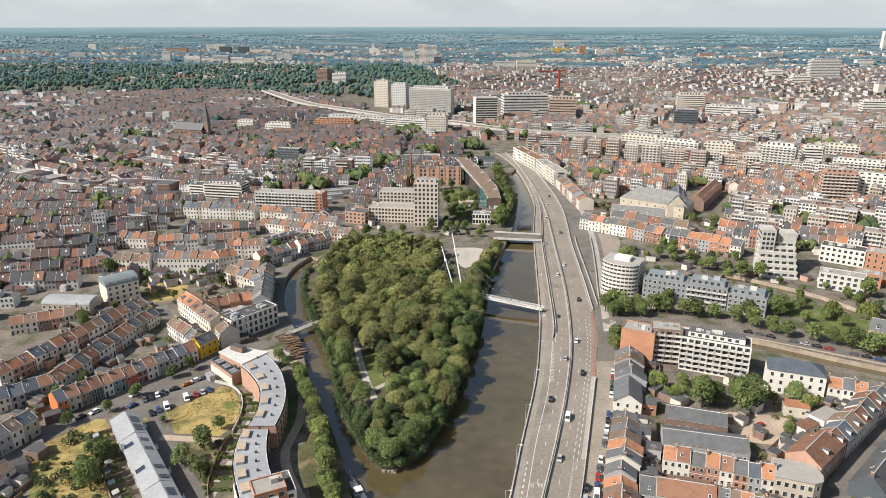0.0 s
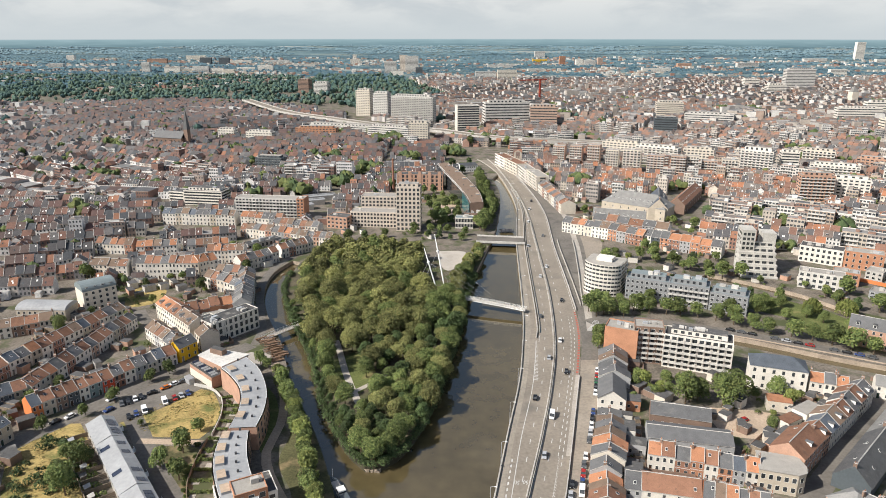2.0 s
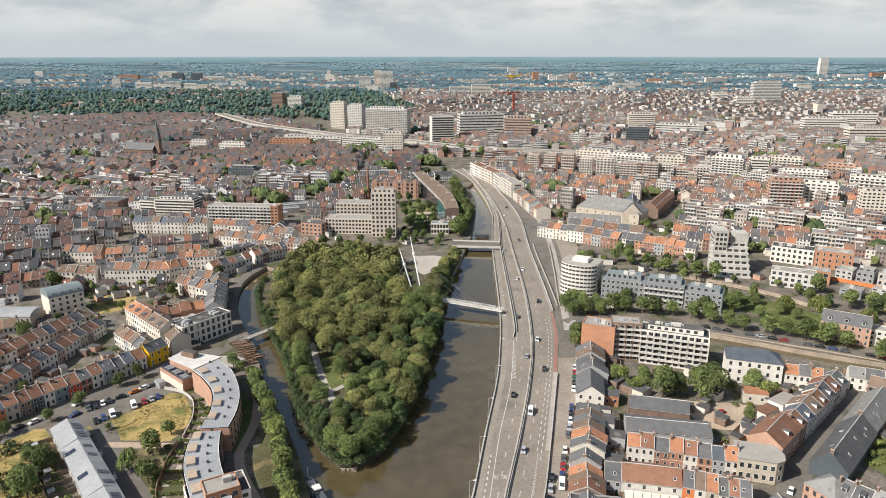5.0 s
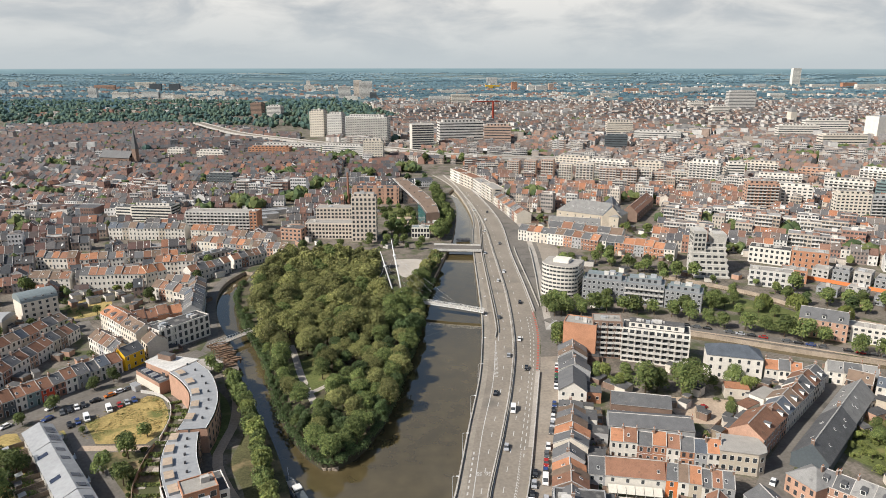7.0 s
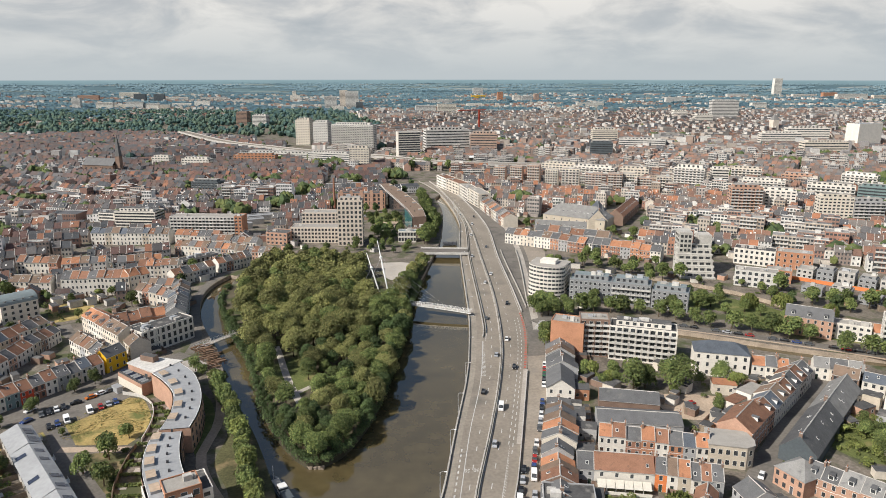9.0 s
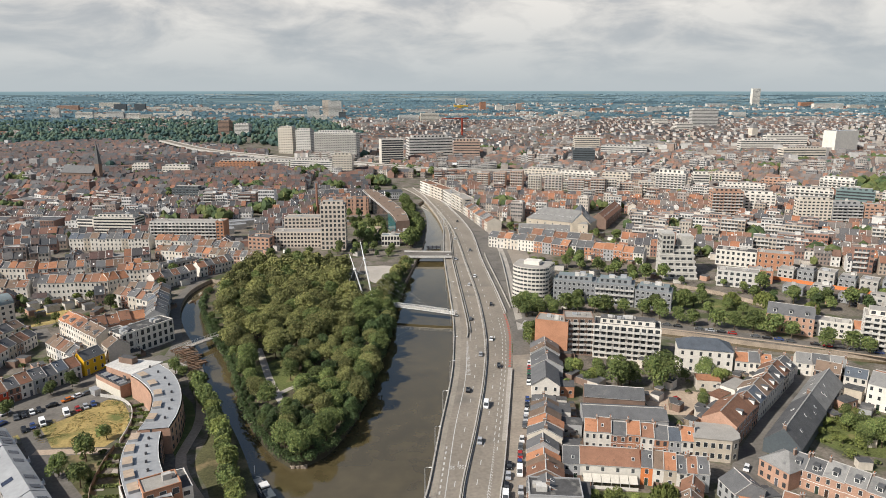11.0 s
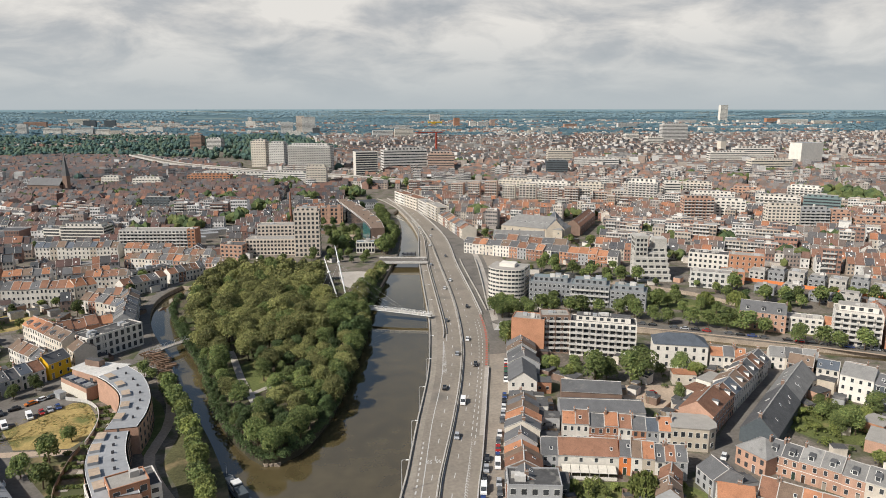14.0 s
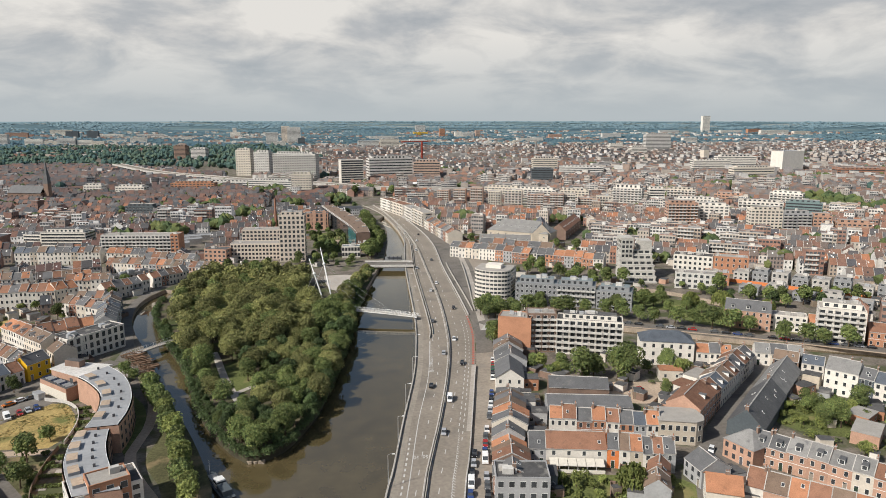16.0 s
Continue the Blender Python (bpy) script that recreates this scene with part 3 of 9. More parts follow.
def speed_numbers(x, y, turn):
    """The painted speed limit on a lane."""
    c = bpy.data.curves.new("speed_number", "FONT")
    c.body, c.size, c.align_x = "50", 1.75, "CENTER"
    c.materials.append(LINE)
    ob = new("speed_number", c)
    ob.matrix_basis = Matrix.Translation((x, y, Z1 + 0.014)) @ Matrix.Rotation(turn, 4, "Z") @ Matrix.Diagonal((1, 1.7, 1, 1))
    tagged(ob, "white painted speed number 50 on the asphalt lane", "road marking", "speed numbers", "structure")


for fr in (0.26, 0.74):
    speed_numbers(XT(191) * (1 - fr) + XM(191) * fr, 192.6, math.pi - 0.24)

# median barrier, parapets, railings
mb = Build()
wall_along(mb, line_of(lambda y: XM(y) - 0.28), 0.22, G, G + 0.95)
wall_along(mb, line_of(lambda y: XM(y) + 0.28), 0.22, G, G + 0.95)
structure("median_barrier", mb, BARR, "pale double crash barrier between the carriageways", "barrier")
pb = Build()
wall_along(pb, line_of(lambda y: XL(y) + 0.1), 0.5, G - 0.9, G + 0.75)
structure("parapet_river", pb, BARR, "pale concrete parapet above the river", "parapet")
pb = Build()
wall_along(pb, line_of(lambda y: XR(y), 104, 266), 0.4, G, G + 1.0)
wall_along(pb, line_of(lambda y: XR(y), 338, 806), 0.4, G, G + 1.0)
structure("parapet_street", pb, CONC, "concrete parapet between expressway and street", "parapet")
pb = Build()
wall_along(pb, line_of(lambda y: XT(y), 304, 640), 0.5, G, G + 0.9)
wall_along(pb, line_of(lambda y: XT(y) + 1.2, 310, 640), 0.25, G, G + 0.8)
structure("lane_barrier", pb, BARR, "pale concrete barrier beside the side lane", "barrier")
pb = Build()
strip(pb, line_of(lambda y: XR(y) - 1.7, 206, 268), line_of(lambda y: XR(y) - 0.2, 206, 268), Z1 + 0.02)
structure("pavement_edge", pb, PAVE, "pale paved verge along the expressway", "pavement")

# slip roads and the junction to the canal quay
RAMP = [(79.5, 300), (84.5, 329), (90.5, 366), (98.5, 412), (107, 469), (113, 540), (112, 620), (105, 720)]
XQ = by_y(RAMP)
jb = Build()
strip(jb, line_of(lambda y: XR(y) + 0.2, 300, 716), line_of(lambda y: XQ(y) + 6, 300, 716), G + 0.02, 0)
strip(jb, line_of(lambda y: XQ(y) - 0.6, 312, 716), line_of(lambda y: XQ(y) + 3.2, 312, 716), G + 0.03, 1)
strip(jb, line_of(lambda y: XR(y) + 0.2, 280, 300), line_of(lambda y: XR(y) + 9 + (y - 280) * 0.5, 280, 300), G + 0.024, 0)
strip(jb, line_of(lambda y: XQ(y) + 5.8, 300, 332), line_of(lambda y: XQ(y) + 11, 300, 332), G + 0.024, 0)
structure("road_slip", jb, [ASPH_S, PAVE], "slip roads and paving beside the expressway", "road")
jb = Build()
wall_along(jb, line_of(lambda y: XR(y) + 3.4, 345, 470), 0.4, G - 0.5, G + 1.1)
wall_along(jb, line_of(lambda y: XQ(y) - 0.8, 345, 470), 0.5, G - 0.5, G + 1.1)
structure("tunnel_parapet", jb, BARR, "concrete parapets beside a sunken slip road", "parapet")
jb = Build()
QUAY_ROAD = [(84, 322), (94, 327), (112, 325), (156, 306.5), (203, 280), (229, 263), (300, 214), (380, 158)]
ql = spline(QUAY_ROAD, 6)
strip(jb, offset(ql, -4), offset(ql, 3), G + 0.055)
structure("road_quay", jb, ASPH_S, "asphalt street on the canal quay", "road")
jb = Build()
strip(jb, offset(ql[6:], 3), offset(ql[6:], 4.6), G + 0.07, 0)
structure("pavement_quay", jb, PATHM, "sandy tan quay footway", "pavement")
jb = Build()
for k in range(9):
    x, y = 81.5 + k * 0.75, 312.5 + k * 1.5
    jb.face([(x, y, G + 0.06), (x + 5.2 - 0.35 * k, y - 1.2, G + 0.06), (x + 5.2 - 0.35 * k, y - 0.55, G + 0.06), (x, y + 0.65, G + 0.06)])
structure("road_hatching", jb, LINE, "white painted hatching at the junction", "road marking")


STREETS = []


def street(name, pts, w, m, label, z=0.03):
    s = spline(pts, 6)
    STREETS.append((s, w / 2 + 1.2))
    b = Build()
    strip(b, offset(s, -w / 2), offset(s, w / 2), G + z)
    return structure(name, b, m, label, "road")


street("road_right", [(100, 140), (113, 165), (124, 181), (146, 203), (180, 236), (187, 243)], 8.0, ASPH_S, "grey asphalt street between terraces")
street("road_corner", [(124, 180), (121, 170), (112, 156), (104, 140), (96, 118)], 6.0, ASPH_S, "grey asphalt side street", 0.036)
street("road_left", [(-160, 200), (-150, 219), (-136, 240), (-125, 259), (-109, 279), (-97, 284), (-84, 300)], 8.0, ASPH_S, "grey asphalt street along the terrace")
street("road_bank", [(-82.5, 300), (-83, 318), (-90, 345), (-97, 378), (-97.5, 410), (-89, 440)], 4.4, ASPH_S, "grey asphalt street along the canal", 0.036)
street("road_town", [(-155, 345), (-146, 330), (-136, 322), (-118, 300), (-104, 282)], 6.0, ASPH_S, "grey asphalt street", 0.04)
street("path_bank", [(-70, 285), (-66, 270), (-58.7, 250), (-56, 229), (-57.4, 211.5), (-53.2, 197.7), (-46, 184), (-38, 168), (-30, 140)], 3.4, PATHM, "tan gravel path along the bank")
street("path_yard", [(-116, 238), (-108, 226), (-96, 206), (-80, 184), (-62, 158)], 7.0, ASPH_S, "pale paved lane beside the grey-roofed terrace")
street("path_meadow", [(-106, 219.5), (-94, 218.6), (-82, 217.4)], 3.4, PATHM, "tan gravel path across the meadow", 0.045)
street("path_island", [(-44, 304), (-40.9, 292.5), (-36, 272), (-31, 255), (-26, 240)], 3.0, SAND, "pale path through the island park")
street("path_island_side", [(-30, 254), (-20, 264), (-12, 273), (-4, 284)], 2.4, SAND, "pale path through the island park", 0.045)


def patch(name, pts, m, label, z=0.012, cat="ground", step=5):
    p = flat(spline(pts + [pts[0]], step)[:-1])
    b = Build()
    b.face([(x, y, G + z) for x, y in p])
    return structure(name, b, m, label, cat)


patch("parking_ground", [(-128, 242), (-119, 260), (-103.2, 266.5), (-94.5, 260), (-103, 247.5), (-110, 241), (-119, 232)], ASPH_S, "worn asphalt car park", 0.022)
patch("meadow", [(-118, 232), (-108, 240), (-102, 247), (-95, 257.5), (-89.4, 255.5), (-82, 240.6), (-81, 227), (-84, 220.5), (-94.5, 221.5), (-107, 223.5)], DRY, "dry yellow meadow", 0.016, "grass")
patch("lawn_yard", [(-101.8, 214.9), (-94.4, 216), (-82.2, 214.2), (-79, 197), (-76, 186), (-86, 186)], BANKG, "worn lawn between the terraces", 0.016, "grass")
patch("lawn_bank", [(-62, 266), (-54, 242), (-51, 222), (-52, 205), (-45, 190), (-38, 170), (-29, 178), (-35, 203), (-47, 236)], BANKG, "worn shaded grass bank beside the path", 0.01, "grass")
patch("lawn_terrace", [(-69.5, 262), (-62.5, 251), (-58, 237), (-56.8, 222), (-58.4, 209), (-60.2, 213), (-60.0, 224), (-62.2, 240), (-69.0, 257)], GRASS, "green strip below the curved terrace", 0.012, "grass")
patch("wasteland", [(-150, 214), (-137, 232), (-128, 226), (-112, 196), (-100, 172), (-118, 166), (-136, 186)], DRY, "overgrown dry wasteland", 0.014, "grass")
patch("lawn_square", [(-170, 381), (-153, 378), (-149, 357), (-163, 349), (-169, 362)], DRY, "dry grass square among the houses", 0.014, "grass")
ib = Build()
ib.face([(x, y, G + 0.006) for x, y in reversed(flat(spline(WATER_I[1:20], 6)))])
structure("island_soil", ib, SOIL, "shaded park soil under the trees", "ground")
isl = spline(WATER_I[1:19], 6)
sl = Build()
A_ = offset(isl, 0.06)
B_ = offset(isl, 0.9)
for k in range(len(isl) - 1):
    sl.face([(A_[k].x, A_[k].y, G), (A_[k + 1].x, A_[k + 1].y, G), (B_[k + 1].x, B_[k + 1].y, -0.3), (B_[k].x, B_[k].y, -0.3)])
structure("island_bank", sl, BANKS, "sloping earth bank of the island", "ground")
patch("island_lawn", [(-9, 366), (16, 360), (20, 372), (-4, 380)], GRASS, "green park lawn at the bridge end", 0.02, "grass")
patch("island_clearing", [(-30, 290), (-22, 268), (-30, 250), (-38, 262), (-40, 280)], GRASS, "sunlit lawn in the island park", 0.02, "grass")
patch("sand_square", [(8, 446), (27, 444), (24, 420), (14, 405), (9, 420)], SAND, "pale sandy square", 0.02)
patch("canal_lawn", [(196, 326), (222, 309), (262, 278), (250, 268), (215, 286), (190, 304)], GRASS, "green lawn with willows on the canal bank", 0.012, "grass")
patch("willow_lawn", [(165, 360), (178, 368), (198, 354), (214, 336), (222, 318), (212, 312), (190, 326), (170, 345)], GRASS, "green lawn with willows between the canals", 0.021, "grass")
patch("junction_paving", [(83, 306), (88, 372), (93, 430), (100, 482), (126, 470), (116, 430), (100, 392), (92, 345)], SERV, "pale worn paving at the junction", 0.016)
patch("hill_lawn", [(0, 610), (18, 620), (26, 590), (24, 560), (6, 570)], GRASS, "sloping green lawn", 0.012, "grass")
patch("bare_slope", [(12, 580), (28, 578), (27, 556), (16, 560)], PATHM, "orange-brown bare slope", 0.02)
patch("gardens_right", [(156, 207), (182, 217), (186, 200), (176, 178), (158, 186)], GRASS, "overgrown back gardens", 0.012, "grass")
patch("gardens_near", [(60, 176), (104, 164), (98, 148), (62, 158)], GRASS, "overgrown back gardens", 0.012, "grass")
patch("court_right", [(110, 238), (136, 232), (132, 216), (112, 218)], PATHM, "brown earth yard", 0.012)
patch("forecourt_left", [(-98, 284), (-82, 292), (-72, 288), (-78, 274), (-88, 276)], PAVE, "pale paved forecourt", 0.05)

# ---- kinds of things ----
_shared = {}


def window_mesh(w, h, kind="w"):
    """A window: frame, mullion and pane, standing a little proud of the wall, facing -y."""
    key = ("win", round(w, 2), round(h, 2), kind)
    if key not in _shared:
        b = Build()
        t, o, d = 0.07, -0.06, -0.015
        ring = [((-w / 2 - t, -t), (w / 2 + t, -t), (w / 2 + t, h + t), (-w / 2 - t, h + t)), ((-w / 2, 0), (w / 2, 0), (w / 2, h), (-w / 2, h))]
        for r, y in ((0, 0.02), (0, o), (1, o), (1, d)):
            b.v += [(x, y, z) for x, z in ring[r]]
        for s in range(3):
            for k in range(4):
                b.f.append((s * 4 + k, s * 4 + (k + 1) % 4, s * 4 + 4 + (k + 1) % 4, s * 4 + 4 + k))
                b.m.append(0)
        b.f.append((12, 13, 14, 15))
        b.m.append(1)
        _shared[key] = b.mesh("window", [FRAMEW if kind == "w" else FRAMED, GLASS])
    return _shared[key]


def door_mesh():
    if "door" not in _shared:
        b = Build()
        b.box(-0.5, 0.5, -0.05, 0.02, 0, 2.1, 0)
        b.box(-0.5, 0.5, -0.04, 0.02, 2.12, 2.5, 1)
        for x0, x1 in ((-0.58, -0.5), (0.5, 0.58)):
            b.box(x0, x1, -0.08, 0.02, 0, 2.58, 2)
        b.box(-0.58, 0.58, -0.08, 0.02, 2.5, 2.58, 2)
        _shared["door"] = b.mesh("door", [DOORM, GLASS, FRAMEW])
    return _shared["door"]


def skylight_mesh(slope):
    key = ("sky", round(slope, 1))
    if key not in _shared:
        b = Build()
        b.box(-0.45, 0.45, -0.6, 0.6, 0, 0.09, 0)
        b.box(-0.36, 0.36, -0.5, 0.5, 0.09, 0.11, 1)
        _shared[key] = b.mesh("skylight", [FRAMEW, GLASS])
    return _shared[key]


def chimney_mesh(h):
    key = ("chim", round(h, 1))
    if key not in _shared:
        b = Build()
        b.box(-0.28, 0.28, -0.55, 0.55, -1.2, h, 0)
        b.box(-0.34, 0.34, -0.61, 0.61, h, h + 0.1, 1)
        for y in (-0.28, 0.28):
            b.tube([(0, y, h + 0.1), (0, y, h + 0.55)], 0.12, 6, 2)
        _shared[key] = b.mesh("chimney", [BRICKB, CONC, TILE_O])
    return _shared[key]


def dormer_mesh(kind):
    key = ("dorm", kind)
    if key not in _shared:
        b = Build()
        b.box(-0.75, 0.75, -0.9, 1.6, 0, 1.45, 0)
        b.box(-0.85, 0.85, -1.0, 1.7, 1.45, 1.57, 1)
        b.box(-0.55, 0.55, -0.95, -0.88, 0.2, 1.3, 2)
        _shared[key] = b.mesh("dormer", [FRAMEW, SLATE, GLASS])
    return _shared[key]


RH = random.Random(11)
YARD_WALLS, YARD_SHEDS, YARD_BUSHES, FOOT = Build(), Build(), [], []


def house(p0, p1, depth, eave, rise, wall, roof, rng=RH, floors=0, bays=0, gable_front=False, group="terraced houses", name="terraced_house", hip=False, back=True, annex=True, dormers=0, lean=""):
    """A terraced house: its street front runs from p0 to p1 and faces the right of that way."""
    (x0, y0), (x1, y1) = p0, p1
    w = math.hypot(x1 - x0, y1 - y0)
    turn = math.atan2(y1 - y0, x1 - x0)
    floors = floors or max(1, round(eave / 3.1))
    words = {1: "one", 2: "two", 3: "three", 4: "four"}.get(floors, "many")
    label = f"{WALL_WORDS[wall]} {words}-storey house with {'a hipped' if hip else 'an' if ROOF_WORDS[roof][0] in 'o' else 'a'} {ROOF_WORDS[roof]}{lean}"
    e = thing(name, (x0 + x1) / 2, (y0 + y1) / 2, G, turn, label, "house", group)
    a, d, top = w / 2 - 0.01, depth, eave + rise
    mid_ = e.matrix_basis @ Vector((0, d / 2, 0))
    FOOT.append((mid_.x, mid_.y, max(w, d) / 2))
    b = Build()
    if hip:
        b.box(-a, a, 0, d, -0.3, eave, 0)
    elif gable_front:
        b.face([(-a, 0, -0.3), (a, 0, -0.3), (a, 0, eave), (0, 0, top), (-a, 0, eave)])
        b.face([(a, d, -0.3), (-a, d, -0.3), (-a, d, eave), (0, d, top), (a, d, eave)])
        b.face([(a, 0, -0.3), (a, d, -0.3), (a, d, eave), (a, 0, eave)])
        b.face([(-a, d, -0.3), (-a, 0, -0.3), (-a, 0, eave), (-a, d, eave)])
    else:
        b.face([(-a, 0, -0.3), (a, 0, -0.3), (a, 0, eave), (-a, 0, eave)])
        b.face([(a, d, -0.3), (-a, d, -0.3), (-a, d, eave), (a, d, eave)])
        b.face([(a, 0, -0.3), (a, d, -0.3), (a, d, eave), (a, d / 2, top), (a, 0, eave)])
        b.face([(-a, d, -0.3), (-a, 0, -0.3), (-a, 0, eave), (-a, d / 2, top), (-a, d, eave)])
    if name in ("terraced_house", "town_house") and not gable_front:
        for y_, n_ in ((0, -1), (d, 1)):
            ya, yb = sorted((y_ + n_ * 0.003, y_ + n_ * 0.12))
            b.box(-a, a, ya, yb, eave - 0.42, eave - 0.06, 1)
        if wall in "pro":
            for z_ in (eave * 0.5,):
                b.box(-a, a, -0.05, -0.003, z_, z_ + 0.16, 1)
    part("wall", b, [WALLS[wall], FRAMEW, CONC], e)
    b = Build()
    o, t = 0.28, 0.16
    if hip:
        k = min(d / 2, w / 2 - 0.4)
        r1, r2 = (-w / 2 + k, d / 2, top), (w / 2 - k, d / 2, top)
        c = [(-a - o, -o, eave), (a + o, -o, eave), (a + o, d + o, eave), (-a - o, d + o, eave)]
        b.face([c[0], c[1], r2, r1])
        b.face([c[1], c[2], r2])
        b.face([c[2], c[3], r1, r2])
        b.face([c[3], c[0], r1])
        b.face(c[::-1])
    elif gable_front:
        s = rise / (w / 2)
        b.slab((-a - o, -o, eave - o * s + t), (0, -o, top + t), (0, d + o, top + t), (-a - o, d + o, eave - o * s + t), t)
        b.slab((0, -o, top + t), (a + o, -o, eave - o * s + t), (a + o, d + o, eave - o * s + t), (0, d + o, top + t), t)
    else:
        s = rise / (d / 2)
        b.slab((-a, -o, eave - o * s + t), (a, -o, eave - o * s + t), (a, d / 2, top + t), (-a, d / 2, top + t), t)
        b.m[2] = 1
        b.slab((-a, d / 2, top + t), (a, d / 2, top + t), (a, d + o, eave - o * s + t), (-a, d + o, eave - o * s + t), t)
    if not hip and not gable_front:
        b.face([(-a, d / 2 - 0.22, top + t + 0.02), (a, d / 2 - 0.22, top + t + 0.02), (a, d / 2, top + t + 0.2), (-a, d / 2, top + t + 0.2)], 1)
        b.face([(-a, d / 2, top + t + 0.2), (a, d / 2, top + t + 0.2), (a, d / 2 + 0.22, top + t + 0.02), (-a, d / 2 + 0.22, top + t + 0.02)], 1)
    if not hip and not gable_front and name == "terraced_house":
        zs = [(-o, eave - o * s), (d / 2, top), (d + o, eave - o * s)]
        n = len(b.v)
        for y_, z_ in zs:
            b.v += [(a - 0.22, y_, z_), (a - 0.22, y_, z_ + 0.34), (a, y_, z_ + 0.34), (a, y_, z_)]
        for k in range(2):
            for p, q in ((0, 1), (1, 2), (2, 3)):
                b.f.append((n + 4 * k + p, n + 4 * k + q, n + 4 * k + 4 + q, n + 4 * k + 4 + p))
        b.f += [(n + 3, n + 2, n + 1, n), (n + 8, n + 9, n + 10, n + 11)]
        b.m += [1] * (len(b.f) - len(b.m))
    roof_ob = part("roof", b, [ROOFS[roof], CONC], e)
    if not hip and not gable_front:
        ang = math.atan2(rise, d / 2)
        for k in range(7 if name == "long_house" else rng.choice((0, 1, 1, 2))):
            f = rng.uniform(0.3, 0.7)
            x = rng.uniform(-a + 0.8, a - 0.8)
            if rng.random() < 0.6:
                m = Matrix.Translation((x, d / 2 * f, eave + rise * f + t)) @ Matrix.Rotation(ang, 4, "X")
            else:
                m = Matrix.Translation((x, d - d / 2 * f, eave + rise * f + t)) @ Matrix.Rotation(-ang, 4, "X")
            put("skylight", skylight_mesh(0), roof_ob, m)
        for k in range(dormers):
            x = -a + (k + 0.5) * 2 * a / dormers
            put("dormer", dormer_mesh("a"), roof_ob, Matrix.Translation((x, d * 0.16, eave + rise * 0.2)))
        if rng.random() < 0.75:
            put("chimney", chimney_mesh(rng.choice((0.9, 1.2))), roof_ob, Matrix.Translation((rng.choice((-1, 1)) * (a - 0.35), d / 2 + rng.uniform(-0.6, 0.6), top)))
    elif rng.random() < 0.6:
        put("chimney", chimney_mesh(0.9), roof_ob, Matrix.Translation((0 if gable_front else a * 0.3, d * 0.6, top)))
    bays = bays or max(1, round(w / 2.5))
    fh = eave / floors
    kind = rng.choice("wwwd")
    door_at = rng.randrange(bays)
    way_ = e.matrix_basis.to_3x3() @ Vector((0, 1, 0))
    turned = way_.dot(Vector((mid_.x, mid_.y, 0)).normalized()) < -0.12
    for fl in range(floors):
        for k in range(0 if turned else bays):
            x = -a + (k + 0.5) * 2 * a / bays
            if fl == 0 and k == door_at:
                put("door", door_mesh(), e, Matrix.Translation((x, 0, 0)))
                continue
            ww, hh = min(0.95, w / bays * 0.4), min(1.5, fh * 0.48)
            put("window", window_mesh(ww, hh, kind), e, Matrix.Translation((x, 0, fl * fh + fh * 0.27)))
    if back:
        turn_back = Matrix.Rotation(math.pi, 4, "Z")
        off = e.matrix_basis.to_3x3() @ Vector((0, 1, 0))
        hidden = off.dot(Vector((mid_.x, mid_.y, 0))) > 0
        for fl in range(floors - 1, floors):
            for k in range(0 if hidden else max(1, bays - 1) if rng.random() < 0.6 else 0):
                x = -a + (k + 0.5) * 2 * a / max(1, bays - 1)
                put("window", window_mesh(1.0, 1.3, kind), e, Matrix.Translation((x, d, fl * fh + fh * 0.3)) @ turn_back)
        if annex and w > 3.0:
            M = e.matrix_basis
            ln = rng.uniform(5.5, 9.0)
            for q, r in (((a, d), (a, d + ln)), ((-a, d + ln), (a, d + ln))):
                p_, s_ = M @ Vector((*q, 0)), M @ Vector((*r, 0))
                wall_along(YARD_WALLS, [p_, s_], 0.18, G - 0.1, G + rng.uniform(1.5, 2.1))
            for _ in range(rng.choice((0, 1, 1, 2))):
                p_ = M @ Vector((rng.uniform(-a, a), d + rng.uniform(2, ln), 0))
                YARD_BUSHES.append((p_.x, p_.y, rng.uniform(0.5, 1.5)))
            if rng.random() < 0.6:
                sx, sy, sw = rng.uniform(-a + 1, a - 1), d + ln - 1.4, rng.uniform(0.8, 1.5)
                p_ = M @ Vector((sx, sy, 0))
                YARD_SHEDS.box(p_.x - sw, p_.x + sw, p_.y - 1, p_.y + 1, G - 0.1, G + rng.uniform(2.0, 2.8), 0, 1)
        if annex and rng.random() < 0.7 and w > 3.6:
            b = Build()
            s = rng.choice((-1, 1))
            xa, xb = (-a, -a + w * 0.5) if s < 0 else (a - w * 0.5, a)
            ln, hh = rng.uniform(3, 6), rng.uniform(2.7, 3.6)
            b.box(xa, xb, d, d + ln, -0.2, hh, 0, 1)
            b.box(xa - 0.08, xb + 0.08, d + 0.05, d + ln + 0.08, hh, hh + 0.12, 1)
            part("annex", b, [WALLS[wall], BITUMEN], e)
    if mid_.length > 385:
        joined_windows(e)
    return e


def joined_windows(e):
    """Makes one part of a far house's many small windows."""
    wins = [c for c in e.children if c.name.split(".")[0] in ("window", "door")]
    if len(wins) < 2:
        return
    b, mats = Build(), []
    for c in wins:
        m, n, slot = c.matrix_basis, len(b.v), []
        for x in c.data.materials:
            if x not in mats:
                mats.append(x)
            slot.append(mats.index(x))
        b.v += [tuple(m @ v.co) for v in c.data.vertices]
        for p in c.data.polygons:
            b.f.append(tuple(n + i for i in p.vertices))
            b.m.append(slot[p.material_index])
    for c in wins:
        bpy.data.objects.remove(c)
    tagged(part("glazing", b, mats, e), kind="stuff")


